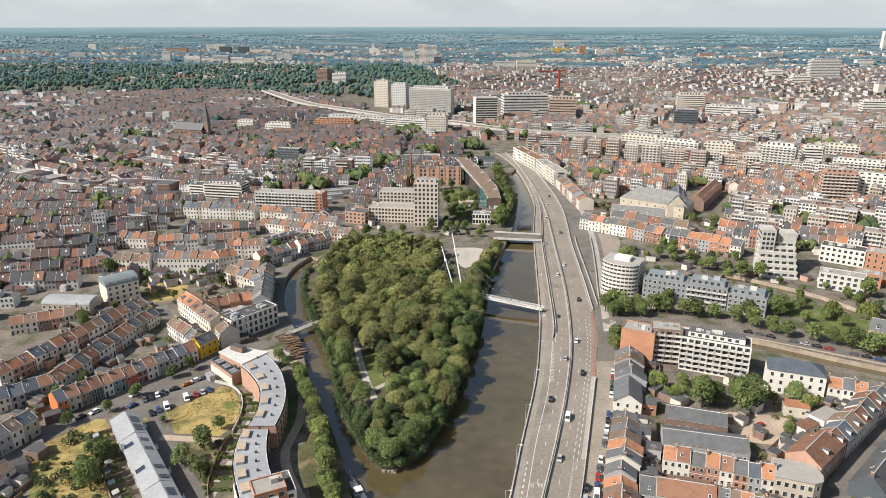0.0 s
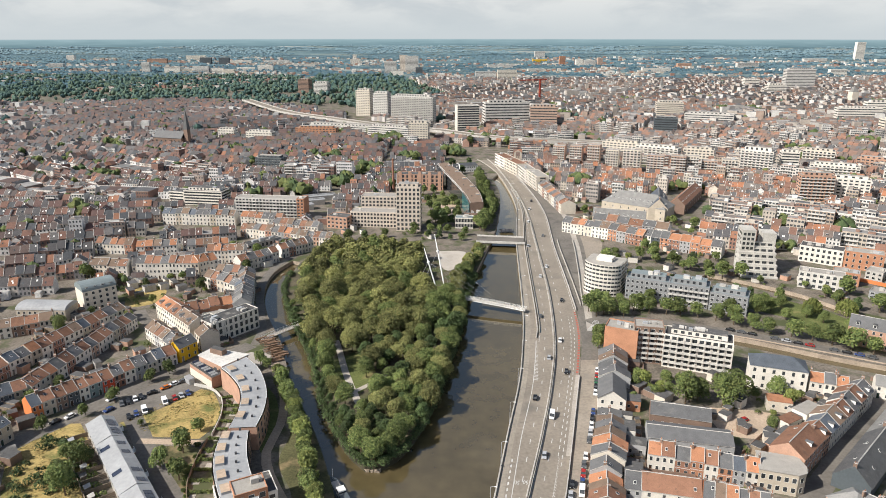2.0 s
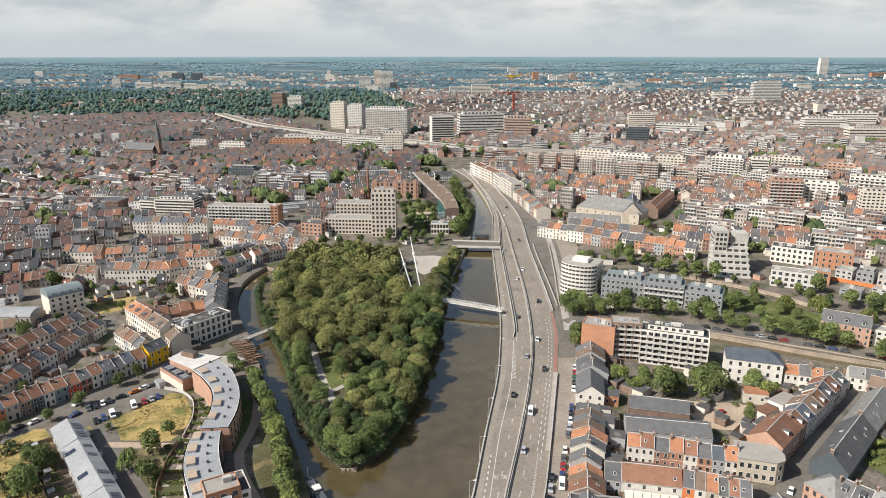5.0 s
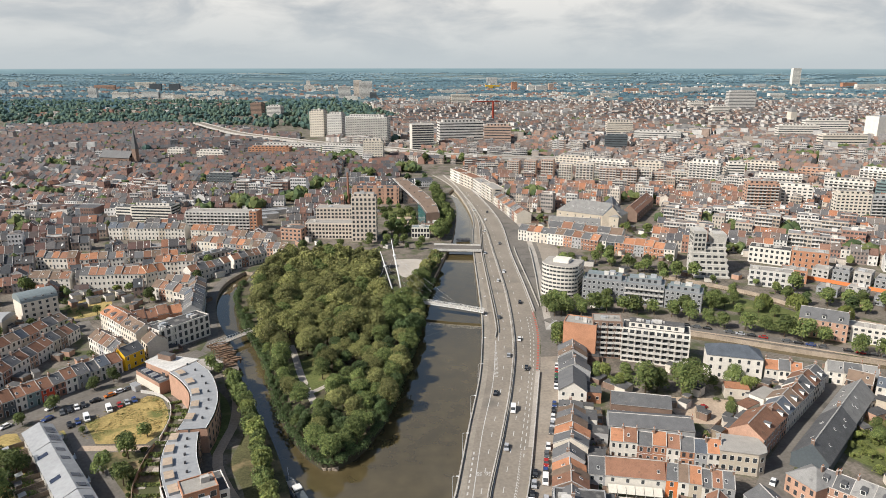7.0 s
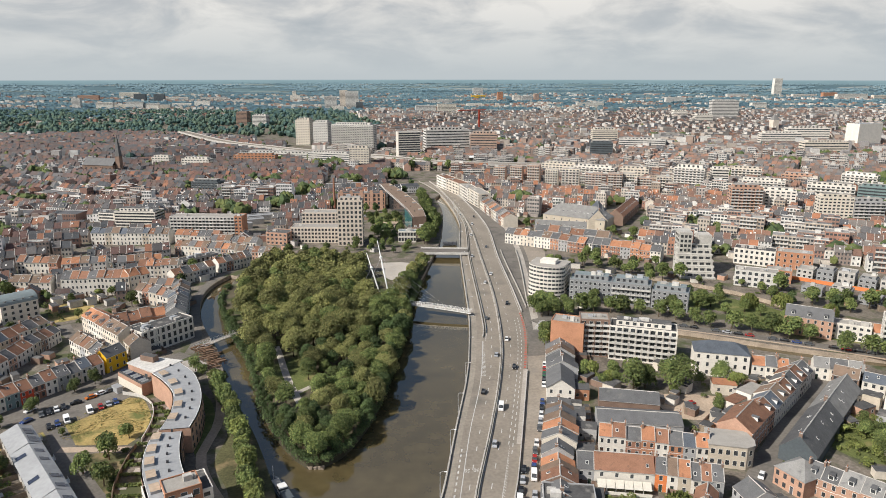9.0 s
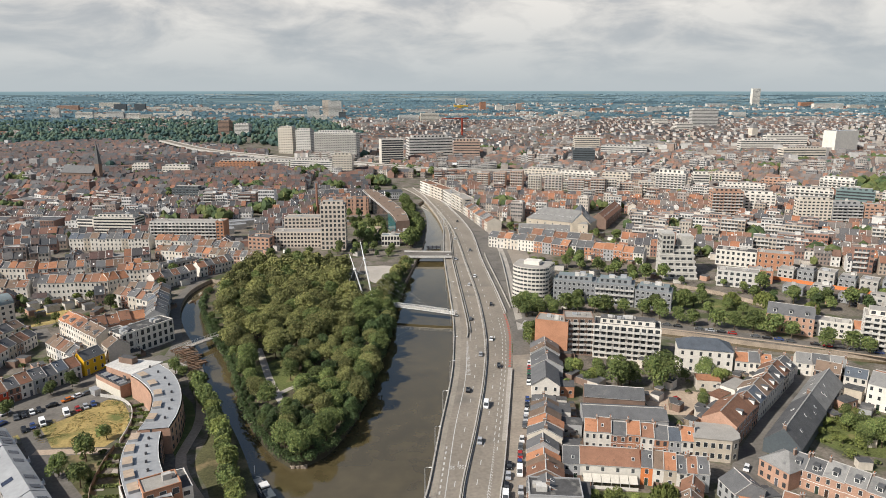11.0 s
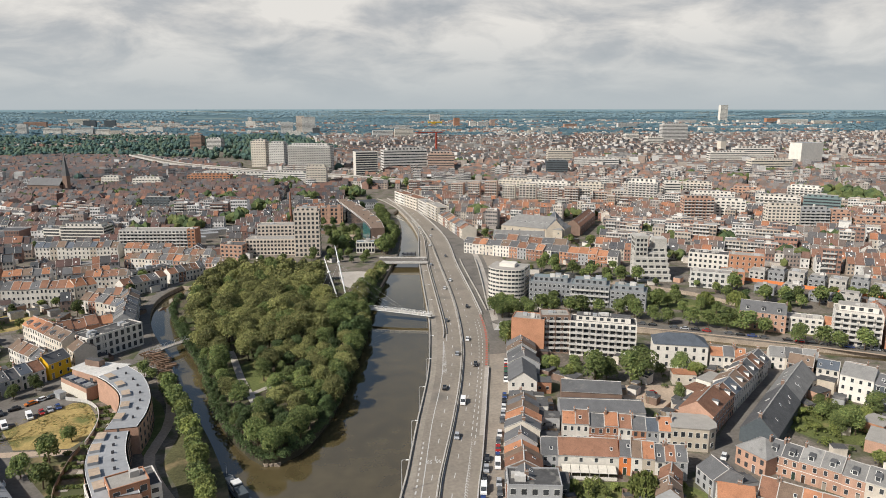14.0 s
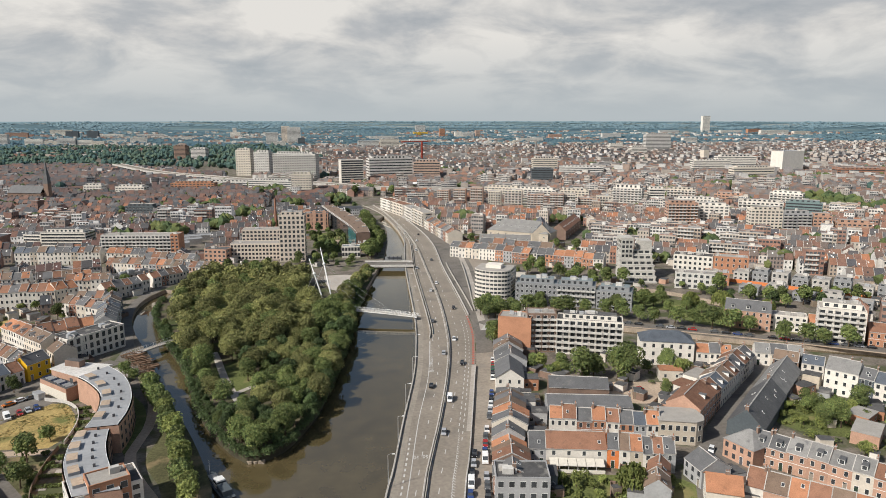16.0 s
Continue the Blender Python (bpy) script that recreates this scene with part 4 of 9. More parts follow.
def terrace(p0, p1, walls, roofs, depth=9.0, eave=6.4, rise=3.0, rng=RH, group="terraced houses", jit=0.5, **kw):
    """A row of houses from p0 to p1, one for each letter of walls."""
    n = len(walls)
    ws = [rng.uniform(0.85, 1.15) for _ in range(n)]
    tot, acc = sum(ws), 0.0
    P0, P1 = Vector((*p0, 0)), Vector((*p1, 0))
    for k in range(n):
        a, b = P0.lerp(P1, acc / tot), P0.lerp(P1, (acc + ws[k]) / tot)
        acc += ws[k]
        house((a.x, a.y), (b.x, b.y), depth + rng.uniform(-0.6, 0.8), eave + rng.uniform(-jit, jit), rise + rng.uniform(-0.3, 0.3), walls[k], roofs[k], rng, group=group, **kw)


def block(p0, p1, depth, h, floors, bays, wall, label, roof=GRAVEL, style="windows", name="apartment_building", group="", near=False, frame_kind="w", side_bays=0, penthouse=0.0, category="apartment building", win=0.5, tall=0.5, z=None, side_wall=None, blind_side=False, back=True):
    """A flat-roofed block; front from p0 to p1 facing the right of that way. Windows stand in rows, or behind balconies."""
    (x0, y0), (x1, y1) = p0, p1
    w, turn = math.hypot(x1 - x0, y1 - y0), math.atan2(y1 - y0, x1 - x0)
    z = G if z is None else z
    label = label if len(label.split()) > 3 else label + " in the town"
    e = thing(name, (x0 + x1) / 2, (y0 + y1) / 2, z, turn, label, category, group)
    a, fh = w / 2, h / floors
    for k in range(-1, 2):
        mid_ = e.matrix_basis @ Vector((k * a * 0.66, depth / 2, 0))
        FOOT.append((mid_.x, mid_.y, max(w / 3, depth) / 2))
    b = Build()
    b.box(-a, a, 0, depth, -0.5, h, 0, 0)
    if side_wall is not None:
        part("end_wall", Build().box(-a - 0.12, -a - 0.01, 0.1, depth - 0.1, -0.5, h + 0.1), side_wall, e)
    part("wall", b, wall, e)
    b = Build()
    for q in ((-a, a, 0, 0.3), (-a, a, depth - 0.3, depth), (-a, -a + 0.3, 0.3, depth - 0.3), (a - 0.3, a, 0.3, depth - 0.3)):
        b.box(*q, h, h + 0.5, 0)
    part("parapet", b, wall, e)
    part("roof", Build().box(-a + 0.3, a - 0.3, 0.3, depth - 0.3, h, h + 0.12), roof, e)
    rg = random.Random(int(abs(x0 * 7 + y0 * 13)))
    if penthouse:
        b = Build()
        b.box(-a * 0.82, a * 0.82, depth * 0.22, depth * 0.85, h + 0.12, h + penthouse, 0, 1)
        for k in range(int(bays * 0.7)):
            x = -a * 0.75 + k * 1.5 * a / max(1, int(bays * 0.7))
            b.box(x, x + w / bays * 0.55, depth * 0.22 - 0.05, depth * 0.22, h + 0.7, h + penthouse - 0.4, 2)
        part("penthouse", b, [wall, roof, GLASS], e)
    for k in range(max(1, int(w / 6) if near else 1)):
        x, y = rg.uniform(-a * 0.8, a * 0.7), rg.uniform(depth * 0.3, depth * 0.6)
        s = rg.uniform(0.8, 1.8)
        b = Build()
        b.box(x - s, x + s, y - s * 0.7, y + s * 0.7, h + penthouse * 0.9 + 0.1, h + penthouse * 0.9 + rg.uniform(1.0, 2.4), 0)
        b.box(x + s + 0.4, x + s + 1.0, y - 0.3, y + 0.3, h + penthouse * 0.9 + 0.1, h + penthouse * 0.9 + 1.2, 0)
        part("roof_box", b, rg.choice((CONC, CONCW, STEEL)), e)
    faces = [(w, bays, Matrix.Translation((0, 0, 0)))]
    sb = side_bays or max(1, int(depth / (w / bays)) - 1)
    if not blind_side:
        faces.append((depth, sb, Matrix.Translation((-a, depth / 2, 0)) @ Matrix.Rotation(-math.pi / 2, 4, "Z")))
        faces.append((depth, sb, Matrix.Translation((a, depth / 2, 0)) @ Matrix.Rotation(math.pi / 2, 4, "Z")))
    far_rows, far_balconies = Build(), Build()

    def joined(target, m, *boxes):
        q = Build()
        for x0_, x1_, y0_, y1_, z0_, z1_, k_ in boxes:
            q.box(x0_, x1_, y0_, y1_, z0_, z1_, k_)
        n = len(target.v)
        target.v += [tuple(m @ Vector(p)) for p in q.v]
        target.f += [tuple(n + i for i in f) for f in q.f]
        target.m += q.m

    for fi, (fw, nb, m) in enumerate(faces):
        bw = fw / nb
        out_ = (e.matrix_basis @ m).to_3x3() @ Vector((0, -1, 0))
        if out_.dot(Vector((e.location.x, e.location.y, 0)).normalized()) > 0.12:
            continue
        for fl in range(floors):
            zz = fl * fh + fh * 0.28
            if style == "blank":
                continue
            if style == "strip":
                joined(far_rows, m, (-fw / 2 + 0.5, fw / 2 - 0.5, -0.05, 0.02, zz, zz + fh * tall, 0), *[(-fw / 2 + k * bw - 0.08, -fw / 2 + k * bw + 0.08, -0.1, 0.02, zz, zz + fh * tall, 1) for k in range(1, nb)])
            elif near:
                for k in range(nb):
                    put("window", window_mesh(bw * win, fh * tall, frame_kind), e, m @ Matrix.Translation((-fw / 2 + (k + 0.5) * bw, 0, zz)))
            else:
                for k in range(nb):
                    x = -fw / 2 + (k + 0.5) * bw
                    joined(far_rows, m, (x - bw * win / 2, x + bw * win / 2, -0.05, 0.02, zz, zz + fh * tall, 0), (x - bw * win / 2 - 0.08, x + bw * win / 2 + 0.08, -0.12, 0.02, zz - 0.1, zz, 1))
            if style == "balcony" and fi == 0 and fl > 0:
                if near:
                    key = ("balc", round(bw, 2))
                    if key not in _shared:
                        q = Build()
                        u = bw * 0.46
                        q.v = [(-u, 0, 0), (u, 0, 0), (u, -1.25, 0), (-u, -1.25, 0), (-u, 0, 1.0), (u, 0, 1.0), (u, -1.25, 1.0), (-u, -1.25, 1.0), (-u + 0.08, 0, 1.0), (u - 0.08, 0, 1.0), (u - 0.08, -1.17, 1.0), (-u + 0.08, -1.17, 1.0), (-u + 0.08, 0, 0.16), (u - 0.08, 0, 0.16), (u - 0.08, -1.17, 0.16), (-u + 0.08, -1.17, 0.16)]
                        q.f = [(0, 1, 2, 3), (3, 2, 6, 7), (2, 1, 5, 6), (0, 3, 7, 4), (7, 6, 10, 11), (6, 5, 9, 10), (4, 7, 11, 8), (11, 10, 14, 15), (10, 9, 13, 14), (8, 11, 15, 12), (12, 15, 14, 13)]
                        q.m = [0, 1, 1, 1, 1, 1, 1, 1, 1, 1, 0]
                        _shared[key] = q.mesh("balcony", [CONCW, CONCW])
                    for k in range(nb):
                        put("balcony", _shared[key], e, m @ Matrix.Translation((-fw / 2 + (k + 0.5) * bw, 0, fl * fh)))
                else:
                    joined(far_balconies, m, (-fw / 2 + 0.3, fw / 2 - 0.3, -1.1, 0, fl * fh - 0.05, fl * fh + 0.12, 0), *[(-fw / 2 + (k + 0.02) * bw, -fw / 2 + (k + 0.98) * bw, -1.1, -1.02, fl * fh + 0.12, fl * fh + 1.0, 0) for k in range(nb) if k % 3 != 2])
    if style == "balcony" and near and floors > 4:
        for k in range(0, bays + 1, 2):
            x = -a + k * w / bays
            part("fin", Build().box(x - 0.14, x + 0.14, -1.35, 0, h / floors, h + 0.1), wall, e)
    if far_rows.f:
        tagged(part("glazing", far_rows, [GLASS, FRAMEW if frame_kind == "w" else FRAMED], e), kind="stuff")
    if far_balconies.f:
        tagged(part("balcony_front", far_balconies, CONCW, e), kind="stuff")
    if math.hypot(x0, y0) > 400:
        joined_windows(e)
    return e


# ---- trees ----
def leaf_cloud(lobes, count, size, rng):
    """Many small bent leaf sprays over a set of rounded lobes (x, y, z, rx, rz)."""
    vol = np.array([l[3] ** 2 for l in lobes])
    pick = rng.choice(len(lobes), count, p=vol / vol.sum())
    L = np.array(lobes)[pick]
    d = rng.normal(size=(count, 3))
    d /= np.linalg.norm(d, axis=1)[:, None]
    d[:, 2] = np.where(d[:, 2] < -0.35, -d[:, 2], d[:, 2])
    r = rng.uniform(0.80, 1.06, count)[:, None]
    c = L[:, :3] + d * r * np.stack([L[:, 3], L[:, 3], L[:, 4]], 1)
    nrm = d + rng.normal(size=(count, 3)) * 0.34 + (0, 0, 0.25)
    nrm /= np.linalg.norm(nrm, axis=1)[:, None]
    u = np.cross(nrm, rng.normal(size=(count, 3)))
    u /= np.linalg.norm(u, axis=1)[:, None]
    v = np.cross(nrm, u)
    s = size * rng.uniform(0.5, 1.3, (count, 1))
    droop = nrm * s * 0.35
    quads = np.stack([c - u * s - droop, c - v * s * 0.7 + droop * 0.4, c + u * s - droop, c + v * s * 0.7 + droop * 0.4], 1)
    return quads.reshape(-1, 3)


def tree_parts(kind, h, r, leaf, seed, count=900, size=0.62, squat=0.8, trunk=0.3, low=0.34):
    """A tree: tapered trunk with limbs, and a crown of leaf sprays on uneven lobes."""
    rng = np.random.default_rng(seed)
    e = thing(kind, 0, 0, 0, 0, "", "tree")
    b = Build()
    lean = rng.normal(size=2) * 0.3
    top = (lean[0], lean[1], h * 0.62)
    b.tube([(0, 0, -0.3), (0.05, 0, h * 0.12), (lean[0] * 0.5, lean[1] * 0.5, h * 0.36), top], [trunk * 1.35, trunk, trunk * 0.75, trunk * 0.4], 7)
    lobes = [(lean[0], lean[1], h - r * squat * 0.72, r * 0.62, r * squat * 0.68)]
    n = 11
    for k in range(n):
        a = 2 * math.pi * k / n + rng.uniform(-0.3, 0.3)
        ring = rng.uniform(0.28, 0.52) * r
        zc = h * low + (h * (0.76 - low)) * rng.uniform(0.1, 1.0)
        lr = r * rng.uniform(0.44, 0.64)
        c = (lean[0] + math.cos(a) * ring, lean[1] + math.sin(a) * ring, zc)
        lobes.append((*c, lr, lr * squat * 1.05))
        z0 = h * rng.uniform(0.28, 0.5)
        b.tube([(lean[0] * 0.5, lean[1] * 0.5, z0), ((c[0]) * 0.6, c[1] * 0.6, (z0 + c[2]) / 2 + 0.3), c], [trunk * 0.42, trunk * 0.28, 0.05], 3)
    part("trunk", b, BARK, e)
    pts = leaf_cloud(lobes, count, size, rng)
    q = Build()
    q.v = [tuple(p) for p in pts.tolist()]
    q.f = [(4 * k, 4 * k + 1, 4 * k + 2, 4 * k + 3) for k in range(count)]
    q.m = [0] * count
    part("crown", q, leaf, e)
    return e


def willow_parts(h, r, seed):
    rng = np.random.default_rng(seed)
    e = thing("willow_tree", 0, 0, 0, 0, "weeping willow with hanging pale green branches", "tree", "willows")
    b = Build()
    b.tube([(0, 0, -0.3), (0.1, 0, h * 0.3), (0, 0.1, h * 0.7)], [0.45, 0.36, 0.15], 7)
    part("trunk", b, BARK, e)
    q = Build()
    for k in range(230):
        a, rr = rng.uniform(0, 2 * math.pi), r * math.sqrt(rng.uniform(0.05, 1))
        zt = h * (1 - 0.42 * (rr / r) ** 2) + rng.normal() * 0.3
        drop = (zt - 0.4) * rng.uniform(0.45, 0.9)
        x, y = math.cos(a) * rr, math.sin(a) * rr
        for s in range(6):
            z1 = zt - drop * s / 6
            o = 0.3 * s / 6
            w = 0.32 * (1 - s / 9)
            px, py = x * (1 + o * 0.3) + rng.normal() * 0.15, y * (1 + o * 0.3) + rng.normal() * 0.15
            t = rng.uniform(0, math.pi)
            dx, dy = math.cos(t) * w, math.sin(t) * w
            q.face([(px - dx, py - dy, z1), (px + dx, py + dy, z1 - 0.1), (px + dx * 0.6, py + dy * 0.6, z1 - drop / 5), (px - dx * 0.6, py - dy * 0.6, z1 - drop / 5)])
    part("crown", q, LEAF_D, e)
    return e


TREE_WORDS = dict(a="broad olive-green deciduous tree", b="green deciduous tree", c="dark green tree", d="bright green young tree", p="slim poplar-like green tree", s="small round street tree")
TREES = dict(
    a=[tree_parts("broad_tree", 14.5, 6.2, LEAF_A, 1, 2200, 0.48), tree_parts("broad_tree", 13, 5.6, LEAF_A, 2, 2000, 0.46), tree_parts("broad_tree", 15.5, 6.6, LEAF_A, 3, 2300, 0.50, 0.9)],
    b=[tree_parts("green_tree", 12, 4.8, LEAF_B, 4, 1900, 0.42, 0.95, low=0.26), tree_parts("green_tree", 10.5, 4.3, LEAF_B, 5, 1700, 0.40, low=0.26), tree_parts("green_tree", 13.5, 5.0, LEAF_B, 6, 2000, 0.43, 1.05, low=0.26)],
    c=[tree_parts("dark_tree", 12, 4.2, LEAF_C, 7, 1500, 0.44, 1.2, low=0.24), tree_parts("dark_tree", 9.5, 3.8, LEAF_C, 8, 1300, 0.42, 1.0, low=0.24)],
    d=[tree_parts("bright_tree", 8, 3.3, LEAF_D, 9, 800, 0.46, 1.0, 0.2), tree_parts("bright_tree", 6, 2.8, LEAF_D, 10, 650, 0.42, 1.0, 0.16)],
    s=[tree_parts("street_tree", 7.5, 3.3, LEAF_B, 12, 1000, 0.40, 1.0, 0.2, low=0.3), tree_parts("street_tree", 6.6, 2.9, LEAF_B, 13, 900, 0.38, 1.05, 0.18, low=0.3)],
    p=[tree_parts("poplar_tree", 11, 2.6, LEAF_B, 14, 800, 0.5, 1.7, 0.22, 0.2)],
)
TREES_FAR = dict(
    a=[tree_parts("broad_tree", 14, 6.0, LEAF_A, 21, 800, 0.85)],
    b=[tree_parts("green_tree", 12, 4.8, LEAF_B, 24, 620, 0.78, 0.95, low=0.26), tree_parts("green_tree", 13, 4.6, LEAF_B, 26, 620, 0.78, 1.05, low=0.26)],
    c=[tree_parts("dark_tree", 11, 4.0, LEAF_C, 27, 560, 0.76, 1.1, low=0.24)],
    d=[tree_parts("bright_tree", 7.5, 3.2, LEAF_D, 29, 380, 0.62, 1.0, 0.2)],
    s=[tree_parts("street_tree", 7.5, 3.3, LEAF_B, 32, 420, 0.62, 1.0, 0.2, low=0.3)],
    p=[tree_parts("poplar_tree", 11, 2.6, LEAF_B, 34, 420, 0.68, 1.7, 0.22, 0.2)],
)
_used = set()
RT = random.Random(5)


def plant(kind, x, y, s=1.0, z=None, where="", group=""):
    """One tree of a kind at a place, turned and sized by chance."""
    kinds = (TREES if math.hypot(x, y) < 395 else TREES_FAR)[kind]
    src = kinds[RT.randrange(len(kinds))]
    m = Matrix.Translation((x, y, G if z is None else z)) @ Matrix.Rotation(RT.uniform(0, 6.28), 4, "Z")
    if src in _used:
        ob = copy_thing(src, m)
    else:
        _used.add(src)
        src.matrix_basis = m
        ob = src
    f = s * RT.uniform(0.9, 1.12)
    ob.scale = (f, f, f * RT.uniform(0.92, 1.08))
    return tagged(ob, TREE_WORDS[kind] + (" " + where if where else ""), "tree", group or "trees")


def bush(x, y, r, leaf, label, seed, z=None, group="bushes"):
    rng = np.random.default_rng(seed)
    lobes = [(rng.uniform(-r, r) * 0.6, rng.uniform(-r, r) * 0.6, r * 0.55, r * 0.6, r * 0.55) for _ in range(5)]
    pts = leaf_cloud(lobes, int(150 + 60 * r), 0.36, rng)
    q = Build()
    q.v = [tuple(p) for p in pts.tolist()]
    q.f = [(4 * k, 4 * k + 1, 4 * k + 2, 4 * k + 3) for k in range(len(pts) // 4)]
    q.m = [0] * len(q.f)
    ob = q.obj("bush", leaf)
    ob.location = (x, y, G if z is None else z)
    return tagged(ob, label, "bush", group)


# ---- cars ----
def car_parts(paint, name="parked_car", L=4.3, W=1.76, H=1.45, van=False):
    e = thing(name, 0, 0, 0, 0, "", "car")
    b = Build()
    w = W / 2
    prof = [(-L / 2, 0.35), (-L / 2 + 0.05, 0.75), (-L / 2 + 0.9, 0.88), (L / 2 - 0.5, 0.92), (L / 2, 0.82), (L / 2, 0.35)] if not van else [(-L / 2, 0.35), (-L / 2 + 0.05, 0.95), (-L / 2 + 0.7, 1.1), (-L / 2 + 1.5, H), (L / 2 - 0.05, H), (L / 2, 0.35)]
    n = len(prof)
    for s in (-1, 1):
        pts = [(x, s * w * (0.93 if z > 0.8 else 1), z) for x, z in prof]
        b.face(pts[::-1] if s < 0 else pts)
    for k in range(n):
        (xa, za), (xb, zb) = prof[k], prof[(k + 1) % n]
        fa, fb = (0.93 if za > 0.8 else 1), (0.93 if zb > 0.8 else 1)
        b.face([(xa, -w * fa, za), (xb, -w * fb, zb), (xb, w * fb, zb), (xa, w * fa, za)])
    part("body", b, paint, e)
    if not van:
        b = Build()
        c = [(-L / 2 + 0.95, 0.86), (-L / 2 + 1.65, H - 0.06), (L / 2 - 1.0, H), (L / 2 - 0.35, 0.9)]
        for s in (-1, 1):
            pts = [(x, s * w * (0.92 if z < 1 else 0.76), z) for x, z in c]
            b.face(pts[::-1] if s < 0 else pts)
        for k in (0, 2):
            (xa, za), (xb, zb) = c[k], c[k + 1]
            fa, fb = (0.92 if za < 1 else 0.76), (0.92 if zb < 1 else 0.76)
            b.face([(xa, -w * fa, za), (xb, -w * fb, zb), (xb, w * fb, zb), (xa, w * fa, za)])
        part("glasshouse", b, GLASS, e)
        b = Build()
        b.slab((c[1][0] - 0.05, -w * 0.77, H + 0.02), (c[2][0] + 0.05, -w * 0.77, H + 0.03), (c[2][0] + 0.05, w * 0.77, H + 0.03), (c[1][0] - 0.05, w * 0.77, H + 0.02), 0.07)
        part("car_roof", b, paint, e)
    else:
        b = Build()
        b.slab((-L / 2 + 0.66, -w * 0.8, 1.15), (-L / 2 + 0.66, w * 0.8, 1.15), (-L / 2 + 1.4, w * 0.78, H - 0.05), (-L / 2 + 1.4, -w * 0.78, H - 0.05), -0.04)
        part("windscreen", b, GLASS, e)
    for sx in (-L / 2 + 0.85, L / 2 - 0.85):
        for s in (-1, 1):
            b = Build()
            b.tube([(sx, s * (w - 0.2), 0.32), (sx, s * (w + 0.01), 0.32)], 0.32, 10)
            part("wheel", b, RUBBER, e)
    q = Build()
    for s in (-1, 1):
        q.box(-L / 2 - 0.01, -L / 2 + 0.1, s * w * 0.72 - 0.16, s * w * 0.72 + 0.16, 0.58, 0.72)
    tagged(part("headlights", q, FRAMEW, e), kind="stuff")
    return e


PAINTS = dict(white=(0.75, 0.75, 0.74), silver=(0.42, 0.43, 0.45), black=(0.018, 0.018, 0.02), grey=(0.11, 0.115, 0.12), red=(0.36, 0.03, 0.025), blue=(0.04, 0.07, 0.20), green=(0.03, 0.12, 0.06), orange=(0.55, 0.15, 0.02))
CARS = {k: car_parts(mat(k + "_car_paint", v, 0.25, 0.05, metal=0.1, spec=0.5)) for k, v in PAINTS.items()}
CARS["van"] = car_parts(mat("white_van_paint", (0.78, 0.78, 0.77), 0.3, 0.05), "parked_van", 5.0, 1.95, 2.1, True)
_parked = set()


def park(colour, x, y, heading, where, z=None, group="parked cars"):
    src = CARS[colour]
    m = Matrix.Translation((x, y, (G + 0.04) if z is None else z)) @ Matrix.Rotation(radians(heading), 4, "Z")
    if src in _parked:
        ob = copy_thing(src, m)
    else:
        _parked.add(src)
        src.matrix_basis = m
        ob = src
    what = "white delivery van" if colour == "van" else f"{colour} hatchback car"
    return tagged(ob, f"{what} {where}", "van" if colour == "van" else "car", group)

# ---- right bank: terraces between the expressway and the canal ----
KEPT_OUT = []  # outlines kept free of the town's ordinary blocks
terrace((75.1, 197.2), (108.6, 185.9), "wwrowogw", "orsorsSo", 8.2, 6.4, 2.6, group="white-fronted terrace")
house((62.5, 180.6), (67.5, 179.2), 10.5, 5.6, 3.0, "g", "s")
house((67.5, 179.2), (85.0, 174.6), 10.5, 5.8, 3.1, "w", "r", floors=2, bays=4, name="town_house")
aw = thing("veranda", 75.6, 176.6, G, -0.257, "white veranda with pale slatted awnings", "veranda")
part("wall", Build().box(-7.6, 8.6, -3.4, -3.2, -0.1, 1.0), WHITE, aw)
for k in range(6):
    q = Build()
    xa = -7.6 + k * 2.7
    q.slab((xa, -3.5, 2.3), (xa + 2.55, -3.5, 2.3), (xa + 2.55, -0.05, 3.1), (xa, -0.05, 3.1), 0.06)
    part("awning", q, TAN_AWNING, aw)
    part("post", Build().box(xa, xa + 0.12, -3.42, -3.3, 1.0, 2.28), FRAMEW, aw)
terrace((85.0, 174.6), (103.5, 167.6), "OwewBg", "sbosrs", 10.0, 5.9, 3.0)
# corner building with a rounded bay, flat roof
b_e = thing("corner_house", 116, 187.5, G, -0.34, "beige stone corner house with a bay and flat grey roof", "house")
cb = Build()
cb.prism([(-7.2, -4.2), (4.5, -4.2), (7.0, -2.2), (7.4, 1.2), (5.5, 6.5), (-7.2, 6.5)], -0.3, 7.8, 0)
part("wall", cb, BEIGE, b_e)
cb = Build()
cb.prism([(-7.4, -4.4), (4.6, -4.4), (7.2, -2.3), (7.6, 1.2), (5.7, 6.7), (-7.4, 6.7)], 7.8, 8.1, 0)
part("roof", cb, GRAVEL, b_e)
for fl in range(2):
    for k in range(5):
        put("window", window_mesh(1.2, 1.7), b_e, Matrix.Translation((-5.8 + k * 2.3, -4.2, 1.2 + fl * 3.6)))
    put("window", window_mesh(1.2, 1.7), b_e, Matrix.Translation((5.75, -3.2, 1.2 + fl * 3.6)) @ Matrix.Rotation(0.67, 4, "Z"))
    put("window", window_mesh(1.2, 1.7), b_e, Matrix.Translation((7.2, -0.5, 1.2 + fl * 3.6)) @ Matrix.Rotation(1.45, 4, "Z"))
